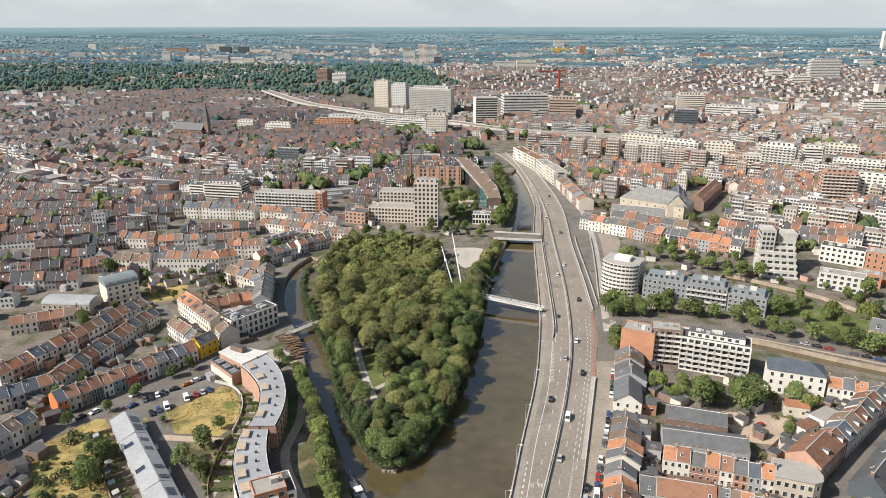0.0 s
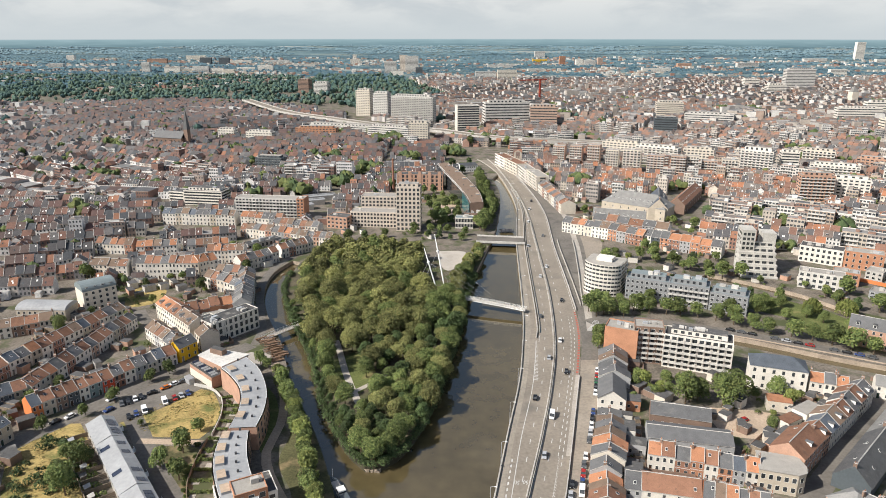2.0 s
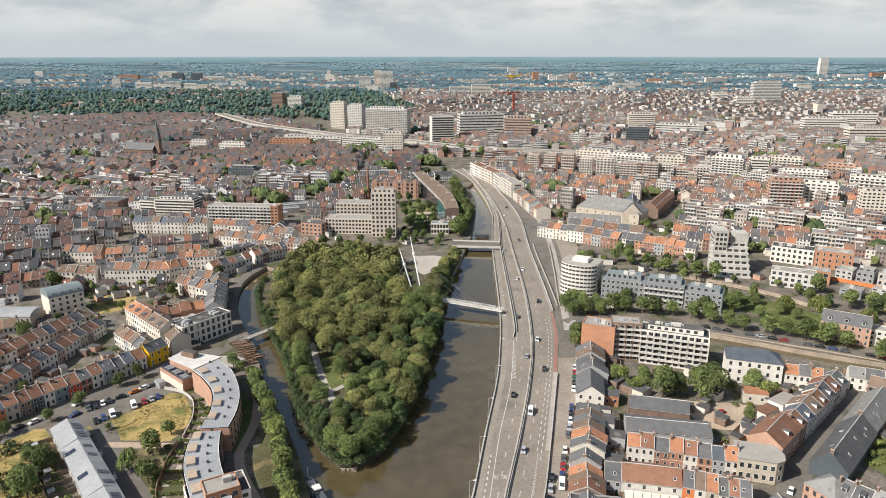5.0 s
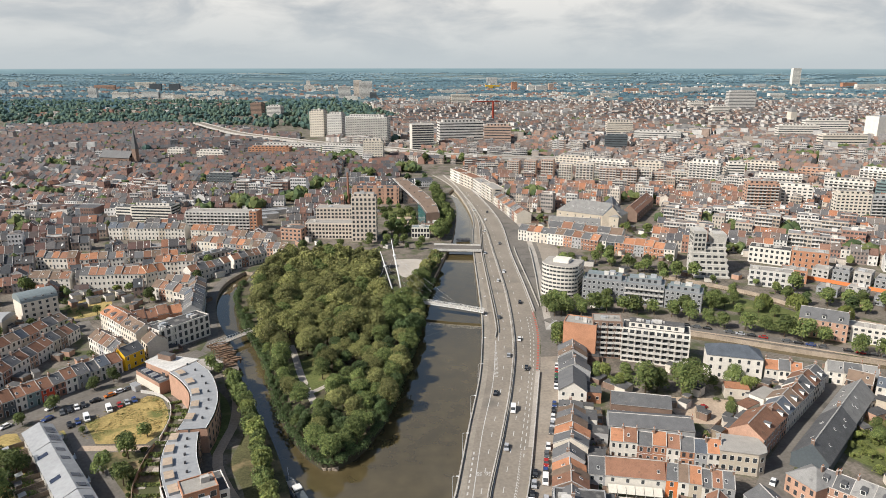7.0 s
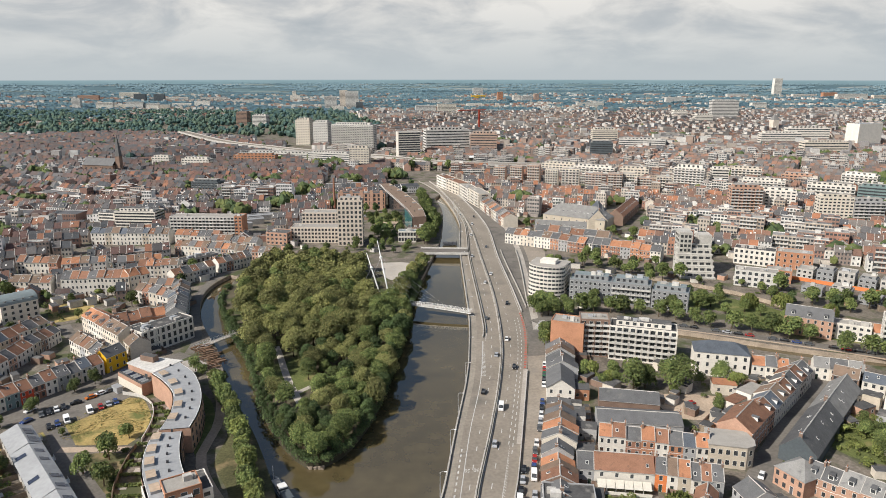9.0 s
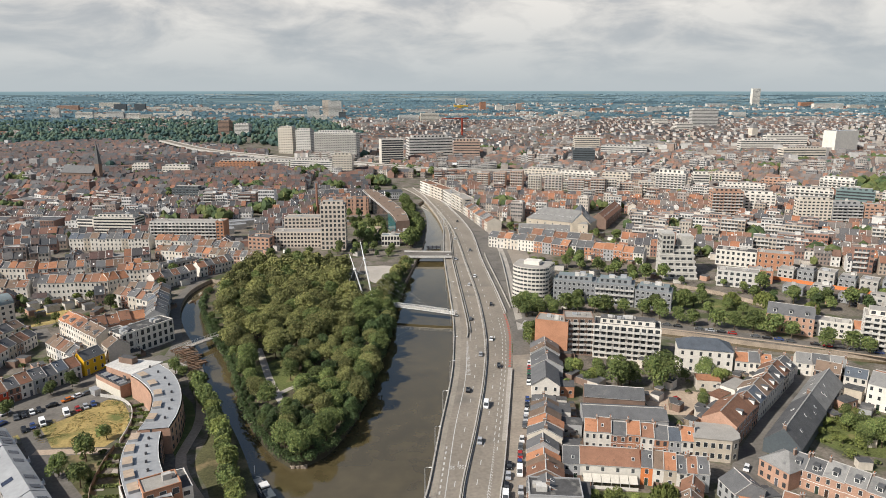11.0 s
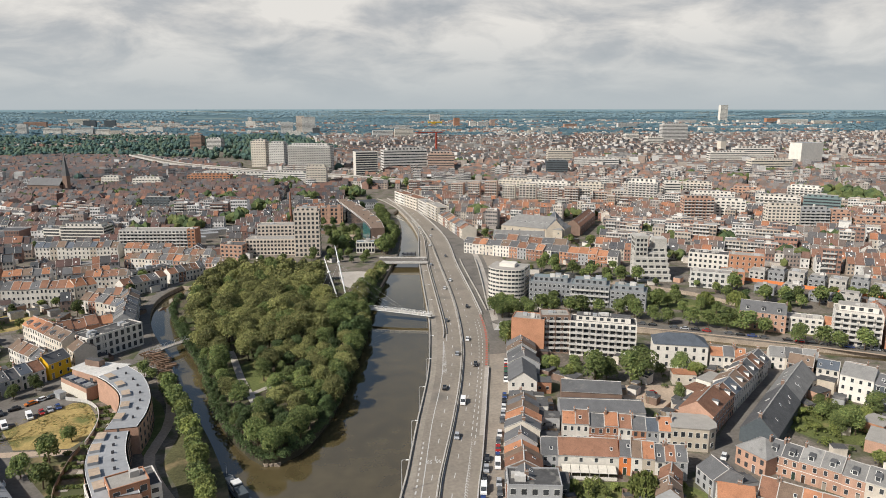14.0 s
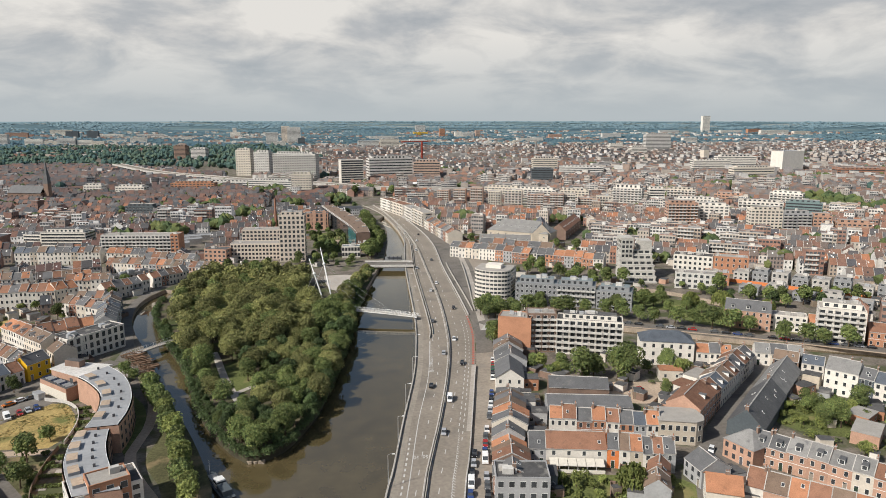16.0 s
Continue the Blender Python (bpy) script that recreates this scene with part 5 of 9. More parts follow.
# street on the slope to the canal
house((124.8, 189.8), (137.8, 201.4), 11.5, 8.2, 3.8, "p", "r", floors=3, bays=5, dormers=1, name="town_house")
terrace((137.8, 201.4), (178.3, 236.6), "pwwwwcw", "rSbrsrs", 9.5, 7.6, 3.2, dormers=1, group="street terrace")
house((182.0, 231.0), (159.5, 211.0), 11.0, 4.6, 5.0, "B", "l", floors=1, bays=5, name="long_house", annex=False)
house((159.5, 211.0), (133.4, 187.6), 11.4, 4.6, 5.4, "B", "s", floors=1, bays=6, name="long_house", annex=False)
house((123.5, 174.5), (127.0, 164.8), 11.5, 6.0, 3.6, "p", "l", hip=True, name="corner_house", annex=False)
terrace((129.8, 169.6), (153.0, 139.5), "pppppcp", "ssllllr", 8.8, 6.6, 2.7, dormers=1, group="pink brick terrace")
terrace((153.0, 139.5), (176.0, 112.0), "prpcw", "slrrs", 8.8, 6.6, 2.7, group="pink brick terrace")
terrace((148.5, 127.0), (119.5, 155.5), "cwpgwcpw", "orobrobr", 8.6, 6.2, 3.2, group="orange-roofed terrace")
house((106.0, 157.0), (101.5, 148.5), 9.0, 5.6, 3.0, "c", "o", gable_front=True)
house((105.5, 166.5), (106.0, 158.0), 9.5, 5.4, 2.8, "g", "s")
house((96.0, 158.0), (100.5, 165.5), 6.0, 4.6, 2.4, "w", "r")
house((93.0, 151.5), (96.0, 158.0), 7.0, 5.0, 2.6, "g", "b")
# canal side
house((135.8, 253.4), (156.3, 245.6), 11.5, 10.4, 3.6, "w", "S", floors=3, bays=6, hip=True, name="mansion", annex=False)
terrace((157.5, 245.8), (170.5, 240.0), "wwc", "oso", 8.0, 6.6, 2.8)
terrace((183.5, 243.5), (200.0, 234.5), "wcg", "lsl", 8.5, 5.8, 3.0)
house((190.5, 212.0), (197.4, 203.2), 10.5, 9.8, 3.2, "w", "l", floors=3, bays=4, name="town_house", group="tall white houses")
terrace((197.5, 203.0), (203.0, 194.6), "Bw", "sS", 10.0, 8.6, 2.6, group="tall white houses")
house((194.0, 228.5), (200.0, 223.0), 8.0, 5.6, 2.4, "w", "S", annex=False)
house((186.5, 236.0), (193.5, 229.5), 8.0, 5.4, 2.8, "b", "b", annex=False)
house((201.0, 221.5), (206.0, 216.0), 8.0, 6.4, 2.6, "c", "r", annex=False)
terrace((203.2, 194.2), (216.0, 168.0), "Btwo", "slso", 10.0, 7.8, 2.8, group="tall white houses")
for x, y, w, d, h, m, r, t in ((183, 213, 7, 5, 3.4, BRICKP, BITUMEN, 0.3), (187, 222, 6, 5, 4.2, WHITE, BITUMEN, 0.3), (172, 205, 4, 4, 2.6, WOODF, BITUMEN, 0.2), (184, 186, 9, 7, 4.0, BRICKL, GRAVEL, 0.5), (176, 175, 12, 8, 4.2, BRICKP, GRAVEL, 0.7), (140, 236, 9, 6, 4.4, CREAM, TILE_O, -0.3), (147, 228, 11, 6, 5.0, WHITE, GRAVEL, 0.55), (137, 222, 8, 5, 4.2, WHITE, TILE_R, 0.5), (132, 213, 7, 6, 4.0, GREYW, BITUMEN, 0.6), (74, 207, 7, 5, 5.2, GREYW, BITUMEN, -0.3), (72, 217, 9, 7, 5.6, WHITE, BITUMEN, -0.25), (82, 238, 6, 6, 4.6, BRICKL, BITUMEN, -0.25), (64, 168, 5, 6, 5.0, BLUEG, BITUMEN, -0.27), (69, 193, 6, 5, 4.8, BRICKL, BITUMEN, -0.3), (94, 157, 5, 3, 2.5, WOODF, BITUMEN, 0.4), (190.5, 218.0, 5, 6, 5.2, BEIGE, BITUMEN, 0.7), (185.0, 225.0, 5, 5, 3.4, BRICK, BITUMEN, 0.7), (187.0, 207.0, 6, 4, 3.0, GREYW, BITUMEN, 0.75), (196, 214, 4, 4, 3.2, WHITE, BITUMEN, 0.7), (193, 190, 7, 5, 3.2, BRICKL, BITUMEN, 0.9), (205, 236, 8, 5, 3.6, BRICKB, BITUMEN, -0.5)):
    e = thing("outbuilding", x, y, G, t, "low flat-roofed outbuilding in a back yard", "outbuilding", "outbuildings")
    part("wall", Build().box(-w / 2, w / 2, -d / 2, d / 2, -0.2, h), m, e)
    q = Build().box(-w / 2 - 0.12, w / 2 + 0.12, -d / 2 - 0.12, d / 2 + 0.12, h, h + 0.16)
    part("roof", q, r, e)
    for k in range(2):
        put("window", window_mesh(1.0, 1.2), e, Matrix.Translation((-w / 4 + k * w / 2, -d / 2, h * 0.38)))
# long grey sheds behind the white terrace
house((79.0, 209.8), (107.5, 202.6), 11.0, 4.9, 2.0, "g", "s", floors=1, bays=9, name="long_shed", annex=False)
house((84.5, 224.2), (105.5, 217.6), 10.5, 5.6, 2.4, "b", "s", floors=1, bays=7, name="long_shed", annex=False)
# houses on the service street
terrace((78.6, 279.5), (72.0, 252.5), "bgbg", "sbss", 12.0, 5.8, 3.4, group="service street houses")
house((67.4, 235.5), (77.8, 232.8), 15.5, 6.2, 3.6, "w", "s", gable_front=True, floors=2, bays=3, name="gabled_house")
terrace((67.2, 233.4), (64.0, 222.6), "wg", "sb", 9.0, 3.0, 0.8, group="service street houses")
terrace((64.0, 222.6), (55.2, 196.0), "rbooc", "bsbos", 11.0, 6.2, 2.6, jit=1.1, group="service street houses")
terrace((55.0, 195.0), (47.6, 166.6), "gorbr", "sobrs", 10.5, 5.6, 2.8, jit=1.1, group="service street houses")
block((47.2, 163.0), (61.8, 159.8), 9.5, 7.0, 2, 5, GREYW, "grey flat-roofed building with roof vents", BITUMEN, near=True, back=False)
KEPT_OUT.append([(30, 90), (250, 90), (300, 190), (262, 262), (240, 300), (300, 290), (345, 330), (290, 425), (180, 432), (96, 402), (62, 300)])

# white balcony apartments, with an orange brick end
block((81.0, 281.0), (94.2, 274.4), 10.0, 16.0, 6, 4, BRICKL, "orange brick apartment wing with a blank end wall", GRAVEL, "blank", near=True, penthouse=0, blind_side=True)
block((93.6, 277.6), (106.0, 274.6), 9.5, 17.4, 7, 4, BRICKB, "brown brick apartment wing with recessed white balconies", GRAVEL, "balcony", near=True, blind_side=True)
block((105.6, 273.0), (131.6, 261.6), 10.0, 15.6, 6, 10, WHITE, "white apartment building with rows of balconies and roof terrace", BITUMEN, "balcony", near=True, penthouse=2.4, win=0.66, tall=0.62, frame_kind="w")
# round-ended white flats and the long grey apartment block behind the trees
r_e = thing("round_apartment_building", 102, 366, G, -0.55, "white apartment building with a rounded front and strip windows", "apartment building")
arc = [(10.5 * math.cos(a), -1.0 + 6.0 * math.sin(a)) for a in np.linspace(math.pi, 2 * math.pi, 15)]
part("wall", Build().prism(arc + [(10.5, 12), (-10.5, 12)], -0.3, 18.4), WHITE, r_e)
part("roof", Build().prism([(x * 0.97, y * 0.97) for x, y in arc] + [(10.2, 11.7), (-10.2, 11.7)], 18.4, 18.6), GRAVEL, r_e)
part("penthouse", Build().box(-4.5, 4.5, 0, 7, 18.6, 20.6), WHITE, r_e)
for fl in range(8):
    q = Build()
    for k in range(14):
        (xa, ya), (xb, yb) = arc[k], arc[k + 1]
        n = Vector((yb - ya, xa - xb, 0)).normalized() * 0.06
        t0, t1 = 0.08, 0.92
        p = [(xa + (xb - xa) * t + n.x, ya + (yb - ya) * t + n.y) for t in (t0, t1)]
        z0 = 0.9 + fl * 2.3
        q.face([(*p[0], z0), (*p[1], z0), (*p[1], z0 + 1.05), (*p[0], z0 + 1.05)])
    tagged(part("window_band", q, GLASS, r_e), kind="stuff")
    q = Build()
    for k in range(4):
        q.box(10.5, 10.56, 0.5 + k * 2.6, 2.2 + k * 2.6, 0.9 + fl * 2.3, 2.2 + fl * 2.3)
    tagged(part("glazing", q, GLASS, r_e), kind="stuff")
GREYP = mat("grey_panel", (0.25, 0.255, 0.26), 0.6, 0.15, 0.3, 1.5)
block((112.5, 356.5), (133.5, 347.0), 12, 11.8, 4, 9, GREYP, "grey panelled apartment block with small windows", GREENM, "windows", near=True, penthouse=2.6, blind_side=True)
block((133.5, 347.0), (152.5, 338.0), 12, 11.8, 4, 8, GREYP, "grey panelled apartment block with white window bands", GREENM, "balcony", near=True, penthouse=2.6, blind_side=True)
block((152.5, 337.0), (169.0, 327.5), 12, 10.2, 4, 7, GREYP, "grey panelled apartment block with small windows", GREENM, "windows", near=True, penthouse=2.4)
# buildings along the far quay
house((202.5, 294.5), (219.5, 282.0), 11, 9.4, 4.0, "p", "s", floors=3, bays=7, name="quay_apartments", dormers=3, annex=False)
block((221.0, 285.5), (235.0, 276.0), 8, 7.6, 3, 6, WHITE, "white low apartment house", GRAVEL, near=True)
house((236.5, 277.0), (243.0, 272.5), 8, 5.5, 3.0, "c", "o")
block((232.0, 266.0), (247.5, 254.6), 13, 15.8, 6, 6, WHITE, "white apartment block of seven storeys", GRAVEL, "balcony", near=True, penthouse=2.6, win=0.6)
terrace((250, 255), (300, 219), "oewroweg", "rssorssb", 10, 7, 3, group="quay houses")
# stepped concrete building and neighbours on the second canal
BRUT = mat("board_marked_concrete", (0.46, 0.44, 0.40), 0.9, 0.2, 0.2, 1.5, stains=((0.33, 0.31, 0.28), 0.4, 0.58))
s_e = thing("stepped_building", 204, 392, G, -0.22, "stepped pale concrete office building with terraces", "office building")
q = Build()
q.box(-9, -1, 6, 18, -0.3, 27, 0)
q.box(4, 12, 10, 20, -0.3, 24.5, 0)
part("tower", q, BRUT, s_e)
for k in range(6):
    q = Build()
    q.box(-10, 12, -6 + k * 2.6, 12, k * 3.1, k * 3.1 + 0.9, 0)
    q.box(-9.4, 11.4, -4.0 + k * 2.6, 12, k * 3.1 + 0.9, k * 3.1 + 3.1, 0)
    for j in range(5):
        q.box(-8.6 + j * 4.0, -6.0 + j * 4.0, -4.06 + k * 2.6, -4.0 + k * 2.6, k * 3.1 + 1.2, k * 3.1 + 2.7, 1)
    part("terrace", q, [BRUT, GLASS], s_e)
for k in range(7):
    q = Build()
    for j in range(3):
        q.box(-8.2 + j * 2.4, -6.6 + j * 2.4, 5.94, 6.0, 5.5 + k * 3, 7.2 + k * 3)
        q.box(-9.06, -9.0, 7.2 + j * 3.4, 9.2 + j * 3.4, 5.5 + k * 3, 7.2 + k * 3)
    tagged(part("glazing", q, GLASS, s_e), kind="stuff")
block((245.5, 419.5), (266.0, 404.5), 12, 10.4, 3, 8, WHITE, "white building with rows of large square windows", BITUMEN, near=True, frame_kind="w", win=0.5, tall=0.52)
block((266.5, 404.5), (285.0, 393.0), 12, 11.0, 3, 6, BRICKL, "orange-red brick building", GRAVEL, near=True, win=0.3)
block((219.5, 371.5), (240.0, 359.5), 10, 9.6, 3, 7, CONCW, "pale building with a glazed green centre", GRAVEL, near=True, win=0.55, tall=0.55)
block((243.0, 377.0), (255.0, 369.0), 10, 7.5, 2, 3, BRICKL, "orange brick annex with a flat roof", GRAVEL, near=True)
for k in range(8):
    t = k / 8
    x, y = 268 + 62 * t, 384 - 66 * t
    block((x, y), (x + 6.4, y - 6.8), 11, 5.2 + (k % 3) * 1.2, 2, 3, GREYP if k % 2 else CONC, "grey flat-roofed town house with an orange hoarding", GRAVEL, name="town_house", category="house", group="grey town houses", near=True, penthouse=1.9 if k % 2 else 0)
for k in range(6):
    t = k / 6
    x, y = 250 + 60 * t, 352 - 62 * t
    block((x, y), (x + 7.5, y - 8), 9, 4.4 + (k % 2) * 1.5, 2, 3, CONC if k % 2 else GREYP, "grey flat-roofed town house beside the canal", GRAVEL, name="town_house", category="house", group="grey town houses", near=True, penthouse=1.9 if k % 2 else 0)
oh = thing("hoarding", 262, 379, G, 0, "orange painted hoarding along the town houses", "fence")
for k in range(9):
    x, y = 66 * k / 9, -68 * k / 9
    part("panel", Build().prism([(x, y), (x + 7.3, y - 7.5), (x + 7.5, y - 7.3), (x + 0.2, y + 0.2)], -0.05, 2.2), ORANGEP, oh)
# old houses round the junction north of the flats
terrace((103, 492), (132, 470), "wwccww", "srossb", 11, 8.0, 3.2, group="junction terrace")
terrace((132, 470), (152, 452), "ogrr", "srso", 11, 8.4, 3.2, group="junction terrace")
terrace((152, 455), (196, 424), "wBorgoow", "sssoooos", 11, 8.0, 3.2, group="junction terrace")
terrace((128, 500), (176, 470), "crbrgw", "srsrsb", 11, 7.5, 3.4, group="junction terrace")

# ---- left bank ----
terrace((-151.5, 234.0), (-112.4, 280.9), "OebBwtRrwgcww", "SrrrrrrsrssSr", 8.5, 6.0, 2.8, group="street terrace by the car park")
house((-111.6, 281.8), (-106.2, 290.6), 7.0, 7.0, 2.8, "y", "s", floors=2, bays=3, back=False, annex=False)
terrace((-162.0, 196.0), (-152.0, 222.0), "wBgwe", "SssbS", 9.0, 7.0, 2.6, group="end terrace")
terrace((-160.0, 250.0), (-146.5, 322.0), "wwewrwwpwwebww", "rrosrsrsrrsbrs", 8.5, 6.2, 2.8, group="garden terrace")
terrace((-177.5, 234.5), (-161.0, 249.0), "wgBe", "SSSr", 8.5, 6.2, 2.8, group="garden terrace")
terrace((-187.0, 255.0), (-157.0, 334.0), "wprwcewrwwepwwc", "rorSsorrrbSrrsb", 8.5, 6.2, 2.8, group="long terrace")
terrace((-214.5, 306.5), (-186.5, 319.0), "cwbpc", "rbrrb", 8.5, 6.0, 2.8, group="long terrace")
KEPT_OUT.append([(-236, 292), (-176, 292), (-158, 372), (-232, 366)])
terrace((-137.0, 308.0), (-119.5, 290.0), "wwgwc", "bbrbsb", 8.5, 6.2, 2.8, group="cross terrace")
terrace((-141.5, 334.5), (-113.5, 302.5), "cwwcc", "oorbb", 10.5, 8.8, 3.0, dormers=1, group="cross terrace")
house((-110.5, 300.0), (-105.5, 293.0), 9, 7.6, 2.8, "c", "b")
WB = block((-102.0, 300.2), (-84.8, 320.6), 10.0, 10.4, 3, 9, WHITE, "white modern apartment building with dark windows", BITUMEN, near=True, frame_kind="d", penthouse=0, win=0.45, tall=0.62)
block((-112.5, 309.0), (-102.4, 300.0), 8, 10.2, 3, 4, WHITE, "white modern apartment wing", BITUMEN, near=True, frame_kind="d", win=0.45, tall=0.62)
block((-120, 343), (-106, 342), 9, 4.0, 1, 4, CONC, "low grey garage building", BITUMEN, near=True, back=False, name="garage_building", category="garage")
block((-116.5, 329.5), (-100.5, 325.5), 8, 3.6, 1, 4, CONC, "low grey garage building with a pale roof", GRAVEL, near=True, back=False, name="garage_building", category="garage")
terrace((-91.5, 333.0), (-101.5, 385.0), "ggwbwgwg", "lsssSsbs", 9.5, 8.2, 3.0, group="canal bank houses")
terrace((-107.0, 348.0), (-128.0, 336.0), "oorc", "orrr", 9, 6.2, 3.0)
terrace((-130.0, 378.0), (-112.0, 368.0), "wrcw", "brsr", 9, 7.0, 3.0)
terrace((-112.0, 366.0), (-101.5, 361.0), "wc", "sb", 7, 6.4, 2.6)
terrace((-127.0, 390.0), (-112.0, 386.0), "wrc", "bsr", 9, 6.8, 3.0)
for p0, p1, wl_, rf_, ev in (((-142.0, 423.0), (-118.0, 423.0), "wwcww", "rorrb", 9.0), ((-115.4, 405.5), (-96.0, 426.0), "wcwgw", "rsrsr", 7.0), ((-95.5, 433.0), (-77.0, 449.0), "wrwcw", "rsbrs", 6.6), ((-206.0, 398.3), (-182.0, 396.0), "cccw", "bbbr", 8.0), ((-191.5, 434.0), (-166.0, 437.8), "wrwww", "oobso", 8.2), ((-223.5, 446.2), (-198.0, 443.6), "wcwwr", "rsorb", 7.4), ((-160.0, 440.0), (-134.0, 446.0), "wrcww", "srbro", 7.2)):
    terrace(p0, p1, wl_, rf_, 9.0, ev, 3.0, group="park-side terrace")
    KEPT_OUT.append([(p0[0] - 2, p0[1] - 8), (p1[0] + 2, p1[1] - 8), (p1[0] + 1, p1[1] + 13), (p0[0] - 1, p0[1] + 13)])
block((-122.0, 449.0), (-103.0, 467.5), 7, 4.4, 1, 8, CONC, "long low hall with a grey flat roof", BITUMEN, near=True, back=False, name="garage_building", category="garage")
terrace((-175.4, 394.1), (-137.6, 393.4), "wwwwwwwc", "srrsrrro", 10.5, 10.6, 3.2, group="tall white terrace", jit=0.3)
terrace((-137.0, 393.6), (-128.5, 402.5), "cw", "oo", 10, 10.4, 3.2, group="tall white terrace")
# barrel-roofed beige building
e = thing("barrel_roof_building", -175.5, 347.0, G, 0.74, "beige building with a blue-green barrel roof", "school building")
q = Build()
q.box(-8.5, 8.5, 0, 13, -0.3, 12.0)
part("wall", q, CREAM, e)
q = Build()
arcp = [(6.5 - 6.7 * math.cos(a), 12.0 + 3.8 * math.sin(a)) for a in np.linspace(0, math.pi, 11)]
for (ya, za), (yb, zb) in zip(arcp, arcp[1:]):
    q.face([(-8.7, ya, za), (8.7, ya, za), (8.7, yb, zb), (-8.7, yb, zb)])
for x in (-8.7, 8.7):
    q.face([(x, y, z) for y, z in arcp])
part("roof", q, GREENM, e)
for fl in range(4):
    for k in range(5):
        put("window", window_mesh(1.3, 1.5), e, Matrix.Translation((-6.8 + k * 3.4, 0, 1.0 + fl * 2.9)))
for k in range(4):
    put("dormer", dormer_mesh("a"), e, Matrix.Translation((-6 + k * 4, 1.4, 12.5)))
e = thing("school_wing", -199.5, 331.0, G, -0.06, "long beige building with a grey vaulted roof", "school building")
part("wall", Build().box(-13, 13, 0, 12, -0.3, 6.4), BEIGE, e)
q = Build()
arcp = [(6 - 6.2 * math.cos(a), 6.4 + 2.4 * math.sin(a)) for a in np.linspace(0, math.pi, 9)]
for (ya, za), (yb, zb) in zip(arcp, arcp[1:]):
    q.face([(-13.2, ya, za), (13.2, ya, za), (13.2, yb, zb), (-13.2, yb, zb)])
for x in (-13.2, 13.2):
    q.face([(x, y, z) for y, z in arcp])
part("roof", q, WHITER, e)
for fl in range(2):
    for k in range(9):
        put("window", window_mesh(1.1, 1.4), e, Matrix.Translation((-11.6 + k * 2.9, 0, 1.0 + fl * 3)))
KEPT_OUT.append([(-176, 172), (-194, 262), (-206, 345), (-176, 382), (-138, 380), (-134, 406), (-106, 404), (-90, 428), (-64, 452), (20, 470), (45, 440), (20, 60), (-140, 60)])
terrace((-172.0, 170.0), (-162.0, 195.0), "wgwcw", "sSbsr", 9.0, 6.6, 2.6, group="end terrace")
terrace((-152.0, 197.0), (-160.0, 172.0), "wwcw", "brSb", 8.0, 5.6, 2.2, group="yard terrace")

# long terrace under one pale metal roof with solar panels
ax = Vector((33.0, -46.0, 0)).normalized()
e = thing("metal_roof_terrace", -122.1, 226.0, G, math.atan2(ax.y, ax.x), "long modern terrace with pale metal roof and solar panels", "terrace building")
q = Build()
for k in range(5):
    x0, x1 = k * 17.0, k * 17.0 + 16.9
    zr = 6.9 - 0.25 * (k % 2)
    q.box(x0, x1, -4.5, 4.5, -0.3, 5.0, 0)
    q.face([(x0, -4.5, 5.0), (x0, 4.5, 5.0), (x0, 0.8, zr)])
    q.face([(x1, 4.5, 5.0), (x1, -4.5, 5.0), (x1, 0.8, zr)])
part("wall", q, CONC, e)
for k in range(5):
    x0, x1 = k * 17.0, k * 17.0 + 16.9
    zr = 6.9 - 0.25 * (k % 2)
    q = Build()
    q.slab((x0, -4.9, 4.95), (x1, -4.9, 4.95), (x1, 0.8, zr + 0.2), (x0, 0.8, zr + 0.2), 0.2)
    q.slab((x0, 0.8, zr + 0.2), (x1, 0.8, zr + 0.2), (x1, 4.9, 4.95), (x0, 4.9, 4.95), 0.2)
    rf = part("roof", q, WHITER, e)
    for j, (xa, side) in enumerate(((4.0, 1), (6.4, 1), (4.4, -1), (10.5, 1), (13.0, 1))):
        if (k + j) % 3 == 2:
            continue
        y0, y1 = (1.4, 3.9) if side > 0 else (-4.2, -1.2)
        za = zr + 0.24 - (abs(y0 - 0.8) / 4.1) * 1.95 if side > 0 else 4.99 + (y0 + 4.9) / 5.7 * (zr + 0.2 - 4.95)
        zb = zr + 0.24 - (abs(y1 - 0.8) / 4.1) * 1.95 if side > 0 else 4.99 + (y1 + 4.9) / 5.7 * (zr + 0.2 - 4.95)
        p = Build()
        p.slab((x0 + xa, y0, za + 0.1), (x0 + xa + 2.2, y0, za + 0.1), (x0 + xa + 2.2, y1, zb + 0.1), (x0 + xa, y1, zb + 0.1), 0.06)
        part("solar_panel", p, SOLAR, e)
    for j in range(4):
        put("window", window_mesh(1.4, 1.6, "d"), e, Matrix.Translation((x0 + 2 + j * 4.2, 4.5, 2.6)) @ Matrix.Rotation(math.pi, 4, "Z"))
        put("window", window_mesh(1.4, 1.6, "d"), e, Matrix.Translation((x0 + 2 + j * 4.2, -4.5, 2.6)))
    q = Build()
    q.box(x0 + 6, x0 + 8.6, 4.5, 6.2, 2.5, 2.7, 0)
    q.box(x0 + 6, x0 + 8.6, 6.14, 6.2, 2.7, 3.6, 0)
    part("balcony", q, WSTEEL, e)

